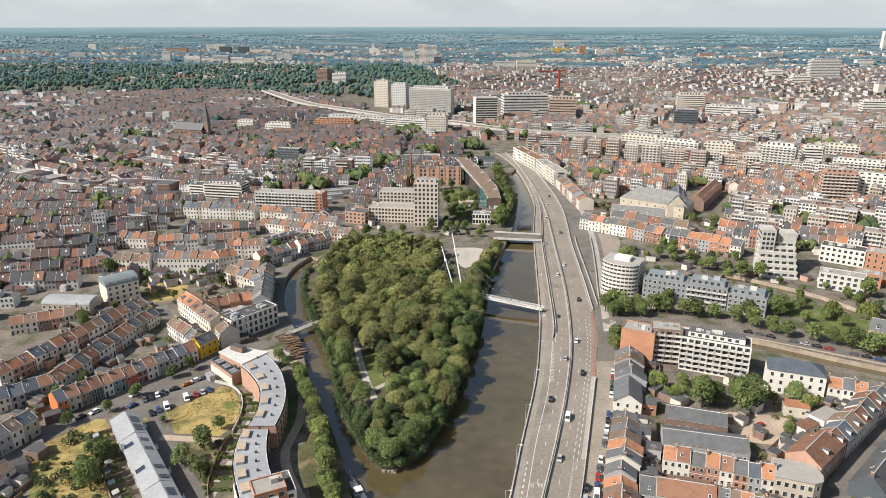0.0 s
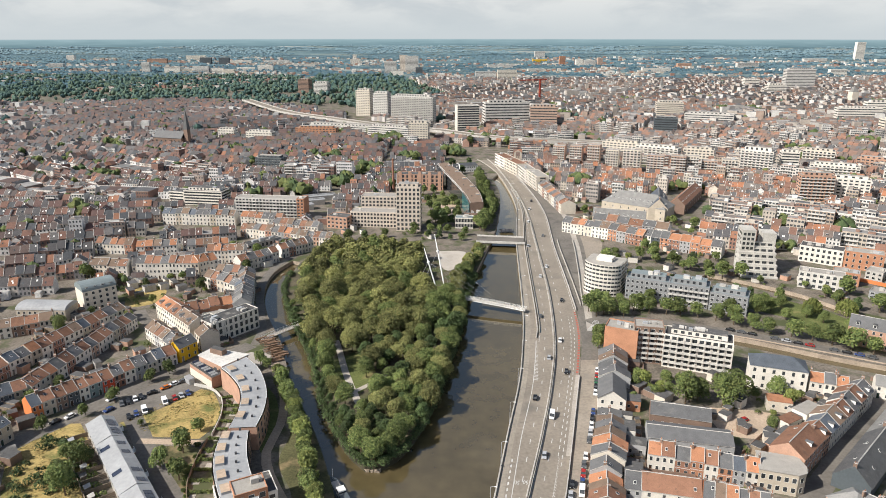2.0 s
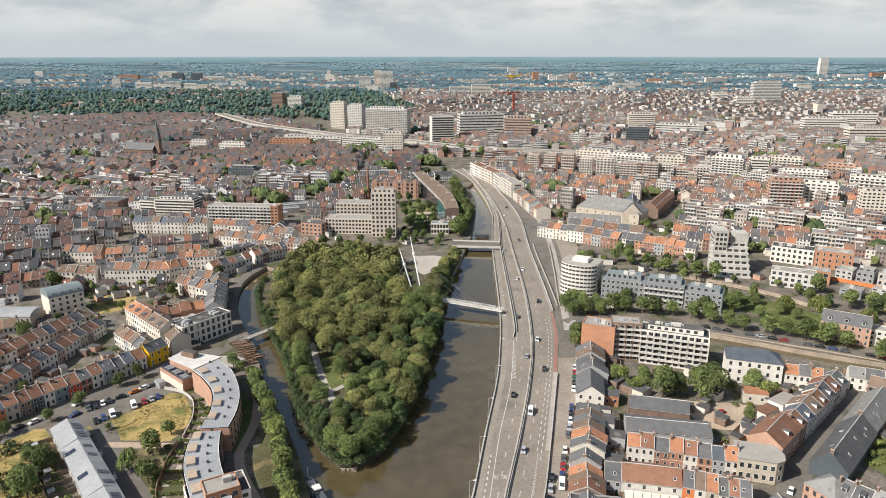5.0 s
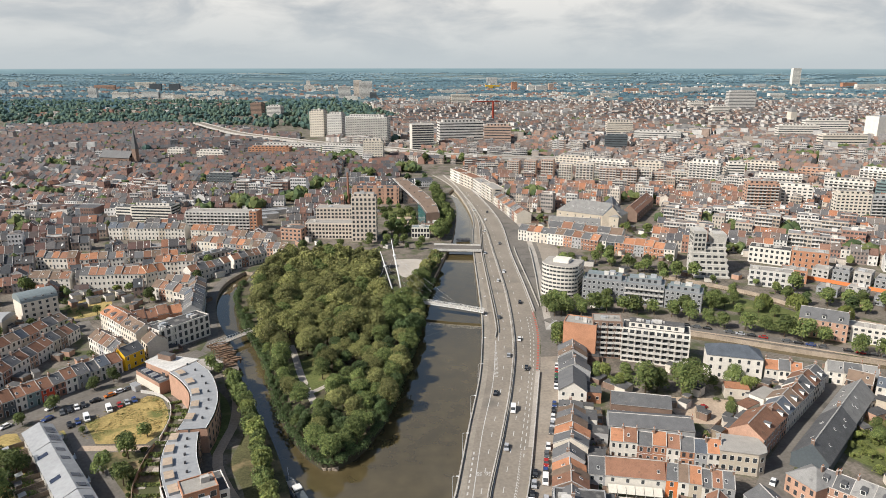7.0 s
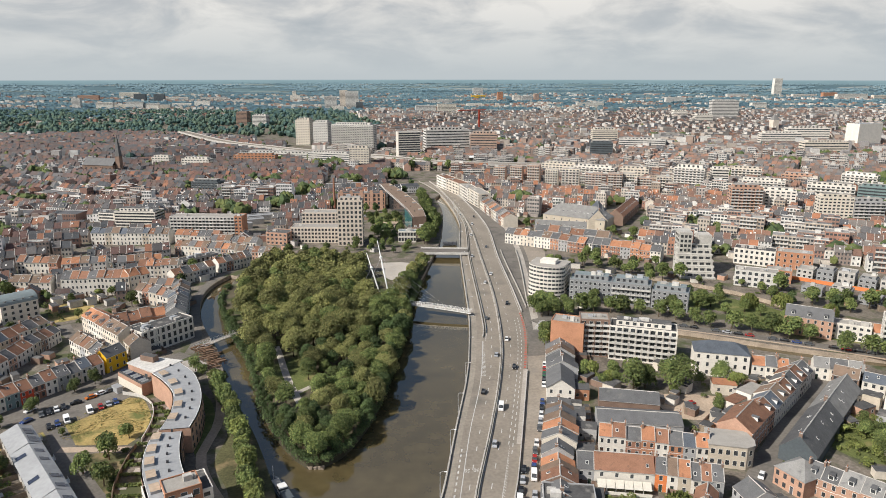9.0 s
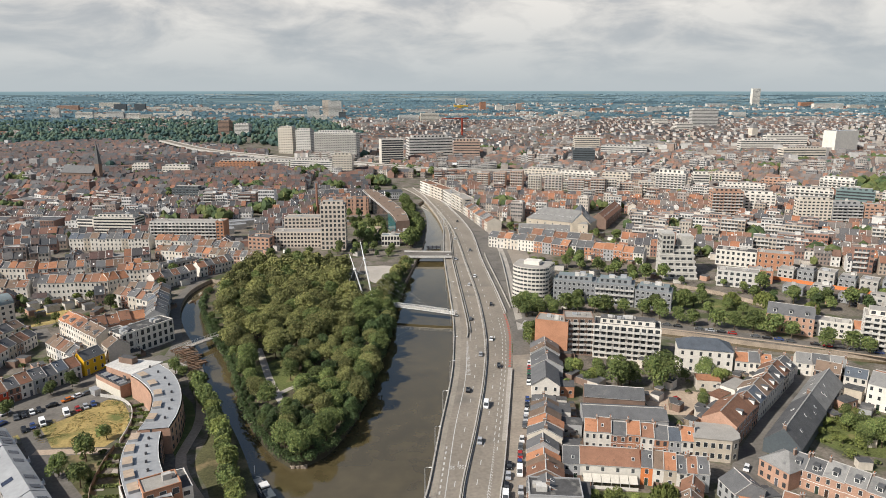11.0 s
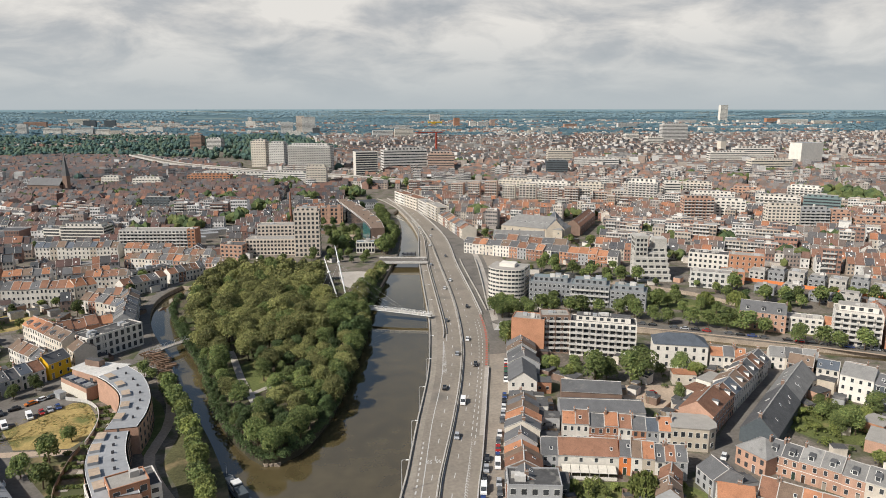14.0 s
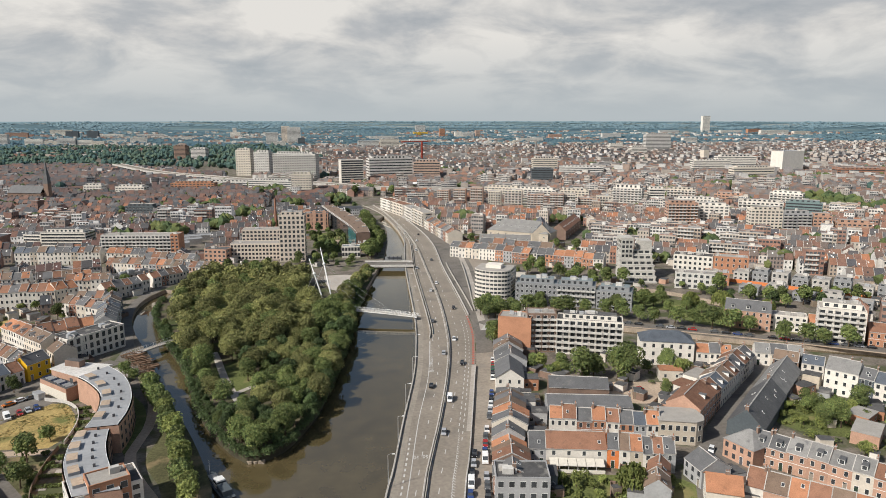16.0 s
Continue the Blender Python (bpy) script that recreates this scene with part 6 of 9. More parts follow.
# fenced garden plots behind the metal-roofed terrace
gp_m = e.matrix_basis.copy()
PLOT_BUSH = []
RP = random.Random(44)
gf = Build()
for k in range(13):
    pa, pb = gp_m @ Vector((k * 6.2, -4.6, 0)), gp_m @ Vector((k * 6.2, -13.0, 0))
    wall_along(gf, [pa, pb], 0.14, G - 0.1, G + 1.8)
    for _ in range(4):
        p = gp_m @ Vector((k * 6.2 + RP.uniform(0.8, 5.4), RP.uniform(-12.6, -7), 0))
        PLOT_BUSH.append((p.x, p.y, RP.uniform(0.6, 1.4)))
    hx, hy = k * 6.2 + RP.uniform(1.5, 4.5), RP.uniform(-11.5, -9)
    sh = thing("garden_shed", 0, 0, 0, 0, "small wooden garden shed with a dark felt roof", "shed", "garden sheds")
    sh.matrix_basis = gp_m @ Matrix.Translation((hx, hy, 0))
    part("wall", Build().box(-1.1, 1.1, -0.9, 0.9, -0.1, 2.1), WOODF, sh)
    part("roof", Build().slab((-1.25, -1.05, 2.1), (1.25, -1.05, 2.1), (1.25, 1.05, 2.45), (-1.25, 1.05, 2.45), 0.1), RP.choice((BITUMEN, CONC, WHITER)), sh)
    if k % 2:
        pg = thing("pergola", 0, 0, 0, 0, "pale timber pergola over a paved seat", "pergola", "pergolas")
        pg.matrix_basis = gp_m @ Matrix.Translation((k * 6.2 + 3, -6.2, 0))
        for i in range(5):
            part("beam", Build().box(-2.2 + i * 1.0, -2.05 + i * 1.0, -1.4, 1.4, 2.3, 2.5), WOODF, pg)
        for i in (-1, 1):
            part("post", Build().box(i * 2.1 - 0.07, i * 2.1 + 0.07, -1.3, -1.16, -0.1, 2.3), WOODF, pg)
pa, pb = gp_m @ Vector((0, -13, 0)), gp_m @ Vector((75, -13, 0))
wall_along(gf, [pa, pb], 0.14, G - 0.1, G + 1.8)
structure("plot_fence", gf, WOODF, "weathered dark fences between garden plots", "fence")
# curved terrace of houses with a pale flat roof


def curved(name, outer, inner, h, label, wall, roof, bays):
    A, B = spline(outer, 2.5), spline(inner, 2.5)
    n = 16

    def at(P, t):
        k = t * (len(P) - 1)
        i = min(int(k), len(P) - 2)
        return P[i].lerp(P[i + 1], k - i)

    A, B = [at(A, k / n) for k in range(n + 1)], [at(B, k / n) for k in range(n + 1)]
    c = (A[0] + B[-1]) / 2
    e = thing(name, c.x, c.y, G, 0, label, "terrace building", "curved terraces")
    A, B = [p - c for p in A], [p - c for p in B]
    poly = flat(B) + flat(list(reversed(A)))
    area = sum(poly[i - 1][0] * poly[i][1] - poly[i][0] * poly[i - 1][1] for i in range(len(poly)))
    poly = poly if area > 0 else poly[::-1]
    part("wall", Build().prism(poly, -0.3, h), wall, e)
    q = Build()
    strip(q, offset(B, -0.5 if area > 0 else 0.5), offset(A, 0.5 if area > 0 else -0.5), h + 0.25)
    strip(q, B, A, h)
    part("roof", q, roof, e)
    q = Build()
    wall_along(q, offset(A, 0.5 if area > 0 else -0.5), 0.12, h - 0.1, h + 0.32)
    wall_along(q, offset(B, -0.5 if area > 0 else 0.5), 0.12, h - 0.1, h + 0.32)
    part("roof_edge", q, WSTEEL, e)
    for k in range(n):
        a, b_ = A[k], A[k + 1]
        w = (b_ - a).normalized()
        nrm = Vector((w.y, -w.x, 0))
        if nrm.dot((A[k] - B[k])) < 0:
            nrm = -nrm
        turn = math.atan2(nrm.x, -nrm.y)
        for fl in range(3):
            mid = (a + b_) / 2 + nrm * 0.01
            put("window", window_mesh(1.0, 1.5, "d"), e, Matrix.Translation((mid.x, mid.y, 0.9 + fl * 2.9)) @ Matrix.Rotation(turn, 4, "Z"))
        if k % 3 == 1:
            p, r_ = A[k].lerp(B[k], 0.78), A[k + 1].lerp(B[k + 1], 0.78)
            way = math.atan2((r_ - p).y, (r_ - p).x)
            s = Build()
            s.box(-2.2, 2.2, -1.4, 1.4, 0, 0.9, 0, 1)
            sb_ = part("roof_terrace", s, [WHITER, PATHM], e)
            sb_.matrix_basis = Matrix.Translation(((p.x + r_.x) / 2, (p.y + r_.y) / 2, h + 0.26)) @ Matrix.Rotation(way, 4, "Z")
        if k % 2 == 0:
            p = A[k].lerp(B[k], 0.35)
            s = Build()
            s.box(-0.3, 0.3, -0.3, 0.3, 0, 0.8)
            v_ = part("roof_vent", s, DARKM, e)
            v_.location = (p.x, p.y, h + 0.26)
    return e


curved("curved_terrace", [(-77.5, 268.5), (-68.9, 256.5), (-62.2, 239), (-60.0, 224), (-60.4, 212.8)], [(-86, 258), (-80.5, 251.5), (-73.4, 239.5), (-70.2, 225), (-70.5, 212.4)], 9.2, "curved brick terrace with a pale flat roof", BRICKP, WHITER, 4)
curved("curved_terrace", [(-62.6, 211.8), (-60.6, 201), (-57, 190), (-50, 174)], [(-72.3, 211.4), (-71.7, 200), (-68.9, 188), (-62, 172)], 8.6, "curved brick terrace with a pale flat roof", BRICKP, WHITER, 4)
e = thing("sports_hall", -91, 270, G, 0, "pink brick hall with a thin pale roof and a solar wing", "public building")
hall = [(-9.0, 3.5), (4.0, -7.2), (12.4, 3.6), (-4.9, 10.4)]
part("wall", Build().prism(hall, -0.3, 7.6), BRICKP, e)
part("roof", Build().prism([(x * 1.06, (y - 1) * 1.06 + 1) for x, y in hall], 7.6, 8.0), CONCW, e)
part("roof_box", Build().prism([(-4.6, 5.6), (1.6, 2.2), (3.0, 4.8), (-3.2, 8.2)], 8.0, 10.4, 0, 1), [BRICKB, BITUMEN], e)
wing = [(-12.4, 1.0), (1.0, -12.4), (3.6, -9.6), (3.9, -7.3), (-9.1, 3.4)]
part("side_wing", Build().prism(wing, -0.3, 5.2, 0, 1), [BRICKP, BITUMEN], e)
part("painted_wall", Build().prism([(-12.5, 0.9), (0.9, -12.5), (1.0, -12.4), (-12.4, 1.0)], 0, 3.4), TAN_AWNING, e)
for k in range(9):
    t = k / 8
    x, y = -10.4 + 11.6 * t, 1.2 - 11.6 * t
    q = Build()
    q.slab((x - 0.6, y - 0.4, 5.35), (x + 1.5, y + 1.7, 5.35), (x + 0.9, y + 2.3, 5.75), (x - 1.2, y + 0.2, 5.75), 0.06)
    part("solar_panel", q, WHITER if k % 3 else SOLAR, e)
for x, y, tn in ((2.2, -9.4, -0.8), (6.8, -3.4, 0.9)):
    put("window", window_mesh(1.6, 1.6, "d"), e, Matrix.Translation((x * 0.5 + 0.2, y * 0.5 - 2.2, 5.6)) @ Matrix.Rotation(-0.69, 4, "Z"))
hut = thing("site_hut", -101.5, 263.5, G, -0.78, "grey metal site hut on the car park", "hut")
part("wall", Build().box(-2.2, 2.2, -1.2, 1.2, -0.05, 2.4), STEEL, hut)
part("roof", Build().box(-2.3, 2.3, -1.3, 1.3, 2.4, 2.55), WHITER, hut)
# brick and white block by the bank, seen late
block((-62, 171), (-46.0, 178.5), 11, 8.2, 3, 5, WHITE, "white and orange brick block with roof terraces", BITUMEN, near=True, penthouse=0)
block((-57.5, 172.5), (-48.5, 176.8), 8, 10.6, 3, 3, BRICKL, "orange brick upper block with a flat roof", GRAVEL, near=True, name="brick_block", z=G)

# ---- north of the park: flats, tower, old factory ----
block((-155.0, 545), (-104.0, 537), 12, 15.4, 6, 18, CONCW, "long grey slab of flats with an orange end wall", GRAVEL, "balcony", penthouse=0, win=0.6)
block((-103.9, 537), (-98, 536), 12.4, 15.8, 6, 2, BRICKL, "orange brick stair end of the flats", GRAVEL, blind_side=True)
block((-211, 586), (-176, 579), 16, 12.5, 5, 12, WHITE, "white office block with dark strip windows", BITUMEN, "strip", penthouse=2.5, frame_kind="d")
block((-226, 592), (-212, 588), 14, 10.5, 4, 5, WHITE, "white office wing with dark strip windows", BITUMEN, "strip", frame_kind="d")
TOWERW = mat("pale_pink_panel", (0.60, 0.52, 0.44), 0.75, 0.12, 0.3, 1.5)
t_e = block((-22.0, 497.5), (-3.8, 496.0), 13, 33.5, 10, 6, TOWERW, "pale stone residential tower with rows of square windows", GRAVEL, penthouse=2.4, win=0.55, tall=0.55, frame_kind="d", side_bays=4)
block((-58.0, 511.0), (-22.4, 506.0), 14, 11.6, 4, 14, TOWERW, "beige brick apartment wing beside the tower", GRAVEL, near=False, win=0.62, penthouse=0, frame_kind="d")
block((-52.0, 540.0), (-22.4, 537.0), 14, 17.0, 6, 10, TOWERW, "beige brick apartments behind the tower", GRAVEL, win=0.6, frame_kind="d")
block((-76, 508), (-60, 502), 13, 9.0, 3, 5, BRICKP, "pink brick house block", BITUMEN, near=False)
fe = block((-27.0, 640.0), (17.0, 636.0), 14, 15.0, 4, 11, BRICKP, "old pink brick factory with stepped gables", BITUMEN, win=0.5, tall=0.62, frame_kind="d", name="old_factory", category="factory")
for k in range(5):
    q = Build()
    x = -19 + k * 9.4
    q.box(x - 1.6, x + 1.6, -0.25, 1.2, 0, 17.0)
    q.box(x - 1.0, x + 1.0, -0.25, 1.2, 17.0, 18.2)
    part("stepped_pier", q, BRICKP, fe)
q = Build()
q.tube([(-26, 2, 0), (-26, 2, 30)], [1.3, 0.9], 12)
part("chimney", q, BRICK, fe)
k_e = curved("curved_office", [(13, 700), (20, 650), (27.5, 600), (33, 560), (35.5, 526)], [(24, 704), (34, 656), (42, 605), (46.5, 564), (46.5, 528)], 14.5, "curved office building with a teal glass front", BRICKB, TILE_B, 8)
g0 = [p - Vector((k_e.location.x, k_e.location.y, 0)) for p in spline([(12.4, 700), (19.4, 650), (26.9, 600), (32.4, 560), (34.9, 526)], 6)]
cut = len(g0) * 3 // 4
q = Build()
wall_along(q, g0[cut:], 0.3, 0.5, 14.0)
part("glass_front", q, TEALG, k_e)
q = Build()
wall_along(q, g0[:cut + 1], 0.3, 0.5, 14.0)
part("window_front", q, GLASS, k_e)
for fl in range(4):
    q = Build()
    wall_along(q, offset(g0[:cut + 1], -0.2), 0.3, 2.6 + fl * 3.4, 4.3 + fl * 3.4)
    part("floor_band", q, CONCW, k_e)
    q = Build()
    wall_along(q, offset(g0[cut:], -0.2), 0.3, 3.2 + fl * 3.4, 3.6 + fl * 3.4)
    part("floor_band", q, CONC, k_e)
block((31, 524), (47, 520), 9, 6.5, 2, 5, BRICKB, "low dark brick house against the curved office", BITUMEN, near=True, frame_kind="d", name="low_house", category="house")
terrace((-206.0, 521.0), (-148.0, 514.0), "wwewwwwewww", "SSsbSssSrsb", 10, 9.0, 3.0, group="white town terrace", annex=False, back=False)
terrace((-143.4, 513.7), (-110.4, 507.0), "wcwwgp", "orossr", 10, 7.6, 3.0, group="white town terrace", annex=False, back=False)
terrace((-136.0, 484.0), (-92.0, 468.0), "pwcwrwgpw", "rbsrbsrob", 9, 6.8, 3.0, group="park-side terrace", annex=False, back=False)
terrace((-116.0, 500.0), (-80.0, 487.0), "wpgwrcw", "srbsrbs", 9, 6.4, 3.0, group="park-side terrace", annex=False, back=False)
terrace((-90.0, 466.0), (-66.0, 458.0), "wgpwc", "bsrsb", 9, 6.2, 3.0, group="park-side terrace", annex=False, back=False)
KEPT_OUT.append([(-140, 480), (-64, 452), (-64, 492), (-110, 512), (-140, 498)])
KEPT_OUT.append([(-210, 500), (-108, 486), (-108, 520), (-210, 536)])
block((22.8, 503.5), (36.4, 502.0), 9, 8.0, 2, 6, WHITE, "white wharf house with a green-grey roof", GREENM, near=True, frame_kind="d", win=0.7, tall=0.6, name="wharf_house", category="house")
for k, (x, y) in enumerate(((-108, 560), (-101, 578), (-94, 596))):
    e = thing("depot_shed", x, y, G, 0.35, "long low depot shed with pale roof strips", "shed", "depot sheds")
    part("wall", Build().box(-14, 14, 0, 8, -0.2, 4.6), CONC, e)
    q = Build()
    for j in range(4):
        q.slab((-14.2, j * 2.0, 4.7), (14.2, j * 2.0, 4.7), (14.2, j * 2.0 + 1.5, 5.6), (-14.2, j * 2.0 + 1.5, 5.6), 0.12, j % 2)
    part("roof", q, [WHITER, BITUMEN], e)
# houses on the curve of the expressway
terrace((106.5, 628), (112.5, 545), "wcrwbewgrc", "srsbosrslr", 12, 8.5, 3.2, group="roadside houses")
block((101, 668), (106.0, 632), 12, 13.5, 5, 8, CREAM, "cream apartment house on the road", GRAVEL, "balcony")
block((97, 702), (100.6, 670), 12, 12.0, 4, 7, WHITE, "white apartment house on the road", GRAVEL)
block((88, 738), (96.4, 704), 12, 12.5, 4, 8, CREAM, "ochre and white apartment house on the road", TILE_R)
block((80, 772), (87.5, 740), 12, 12.5, 4, 8, WHITE, "white apartment house on the road", TILE_R)
KEPT_OUT.append([(60, 440), (60, 880), (100, 880), (122, 640), (126, 545), (196, 470), (200, 420), (96, 400)])
KEPT_OUT.append([(120, 484), (200, 478), (265, 600), (240, 625), (190, 592), (124, 580)])
KEPT_OUT.append([(-64, 455), (-80, 500), (-60, 560), (-32, 630), (-32, 660), (5, 700), (64, 720), (70, 440)])
KEPT_OUT.append([(-230, 575), (-172, 570), (-172, 605), (-230, 612)])
KEPT_OUT.append([(-160, 530), (-80, 520), (-76, 615), (-130, 620), (-160, 560)])

# ---- larger buildings in the distance ----
BROWN = mat("brown_panel", (0.46, 0.33, 0.26), 0.85, 0.2, 0.2, 1.0, obj=0.4)
for k, (x, y, w, h, m) in enumerate(((150, 792, 16, 20, BROWN), (167, 778, 16, 20, BROWN), (184, 764, 16, 21, BROWN), (201, 748, 16, 21, CREAM), (215, 730, 22, 22, CREAM), (236, 712, 20, 22, BROWN), (255, 694, 17, 22, BROWN), (272, 700, 16, 19, CREAM), (290, 700, 18, 17, BROWN), (309, 694, 18, 17, CREAM))):
    block((x, y), (x + w * 0.8, y - w * 0.34), 12, h + (k * 7 % 5) - 2, max(4, round(h / 2.9)), 5, m, "brown and cream apartment block with balconies" if m is BROWN else "cream apartment block with balconies", GRAVEL, "balcony", group="apartment row", win=0.6, blind_side=True)
for x0, y0, x1, y1, d, h, fl, nb, m, st, lab in (
    (338, 716, 364, 697, 14, 25, 9, 8, WHITE, "balcony", "white balcony apartment block"),
    (379, 709, 396, 704, 13, 23, 8, 5, WHITE, "strip", "white rounded apartment tower with dark bands"),
    (334, 586, 361, 579, 13, 23, 8, 8, BRICKP, "balcony", "pink brick apartment block"),
    (364, 590, 391, 575, 12, 20, 7, 7, WHITE, "windows", "white apartment block with small windows"),
    (386, 535, 412, 527, 12, 22, 8, 8, CREAM, "windows", "pale apartment block"),
    (412.5, 527, 437, 521, 12, 19, 7, 6, GREYW, "balcony", "dark grey apartment block with long balconies"),
    (438, 521, 452, 515, 12, 17, 6, 4, BRICKP, "windows", "pink apartment block"),
    (455, 512, 480, 500, 12, 12, 4, 7, BRICKP, "windows", "pink brick apartment house"),
    (434, 768, 462, 750, 13, 16, 5, 8, CREAM, "balcony", "cream apartment row"),
    (478, 736, 505, 714, 13, 12, 4, 8, BRICKP, "windows", "pink brick apartment row"),
    (522, 694, 545, 668, 13, 18, 6, 8, WHITE, "balcony", "white apartment row"),
    (400, 690, 440, 668, 13, 14, 5, 12, WHITE, "balcony", "white apartment row"),
    (445, 640, 480, 615, 13, 16, 5, 10, WHITE, "balcony", "white apartment block with balconies"),
    (480, 612, 505, 590, 13, 18, 6, 8, TEALP, "strip", "dark glazed office block"),
    (250, 800, 290, 770, 14, 17, 6, 10, WHITE, "balcony", "white apartment block with balconies"),
    (300, 780, 330, 765, 14, 16, 5, 8, CREAM, "windows", "cream apartment block"),
    (222, 846, 262, 822, 14, 15, 5, 10, CREAM, "windows", "cream apartment block"),
    (846, 1098, 899, 1110, 26, 42, 6, 2, WHITE, "none", "large plain white cube of a building"),
    (690, 1011, 760, 1004, 18, 21, 5, 16, CREAM, "strip", "pale yellow institute building"),
    (700, 1150, 770, 1140, 16, 24, 6, 14, WHITE, "strip", "white institute building"),
    (800, 1229, 880, 1219, 16, 26, 6, 12, WHITE, "strip", "white institute building"),
    (930, 1060, 1010, 1040, 20, 12, 3, 12, BRICK, "strip", "dark red brick hall"),
    (956, 1825, 1030, 1818, 24, 55, 14, 16, CONCW, "strip", "large grey hospital slab"),
    (832, 1665, 875, 1661, 24, 26, 7, 8, WHITE, "strip", "white clinic block"),
    (882, 1905, 923, 1901, 20, 24, 6, 8, WHITE, "strip", "white clinic block"),
    (412, 1216, 457, 1208, 24, 27, 8, 10, CREAM, "strip", "bank building of stepped pale bands"),
    (430, 1130, 500, 1100, 24, 18, 5, 14, CONCW, "strip", "pale office building"),
    (340, 1010, 372, 1000, 20, 24, 7, 6, BLUEG, "strip", "dark glazed tower block"),
    
    (99, 1122, 172, 1130, 26, 36, 8, 14, CONCW, "strip", "pale office complex with glass bands"),
    (172, 1120, 215, 1112, 26, 30, 7, 9, BROWN, "strip", "brown office complex with glass bands"),
    (-57, 1180, 13, 1150, 15, 43, 15, 18, CONCW, "balcony", "tall grey slab of flats with many balconies"),
    (-126, 1272, -100, 1262, 18, 45, 15, 6, CREAM, "windows", "cream high-rise of flats"),
    (-92, 1236, -66, 1226, 18, 43, 15, 7, CONCW, "windows", "pale high-rise of flats"),
    (-22, 928, 4, 924, 16, 28, 9, 7, CREAM, "windows", "cream apartment tower"),
    (-84, 1004, -24, 976, 20, 15, 5, 16, CONCW, "strip", "pale car park with open decks"),
    (-190, 1075, -70, 1030, 26, 9, 3, 24, CONCW, "strip", "low curved pale office deck"),
    (-250, 960, -212, 950, 14, 13, 4, 9, WHITE, "windows", "white apartment block"),
    (-296, 985, -272, 980, 14, 13, 4, 6, WHITE, "windows", "white apartment block"),
    (-190, 1010, -130, 1000, 16, 12, 4, 12, BRICKL, "windows", "orange brick apartment block"),
    (-318, 1760, -290, 1750, 20, 34, 11, 5, BRICKB, "strip", "brown tower block among woods"),
    (-275, 1735, -240, 1725, 20, 28, 9, 6, CONCW, "strip", "grey tower block among woods"),
    (-190, 760, -160, 752, 14, 11, 4, 8, BLUEG, "windows", "dark gabled apartment house"),
):
    if st == "none":
        block((x0, y0), (x1, y1), d, h, 1, 2, m, lab, WHITER, blind_side=True, win=0.02, tall=0.02)
    else:
        block((x0, y0), (x1, y1), d, h, fl, nb, m, lab, GRAVEL, st, win=0.6, frame_kind="d" if st == "strip" else "w", tall=0.45 if y0 < 900 else 0.36, penthouse=2.6 if h < 25 else 3.5)
    KEPT_OUT.append([(x0 - 8, y0 - 14), (x1 + 8, y1 - 14), (x1 + 8, y1 + d + 8), (x0 - 8, y0 + d + 8)])
KEPT_OUT.append([(145, 808), (330, 706), (330, 680), (250, 676), (140, 775)])


block((50, 1052), (84, 1056), 24, 38.5, 11, 9, WHITE, "white tower block with blank sides and a glass front", GRAVEL, "strip", blind_side=True, frame_kind="d", tall=0.62)
KEPT_OUT.append([(40, 1030), (95, 1030), (95, 1090), (40, 1090)])


def far_block(x, y, w, d, h, m, lab):
    z = bowl(x, y)
    return block((x - w / 2, y), (x + w / 2, y), d, h, max(4, int(h / 4)), max(4, int(w / 6)), m, lab, GRAVEL, "strip", z=z, frame_kind="d", penthouse=0, blind_side=True, tall=0.28)


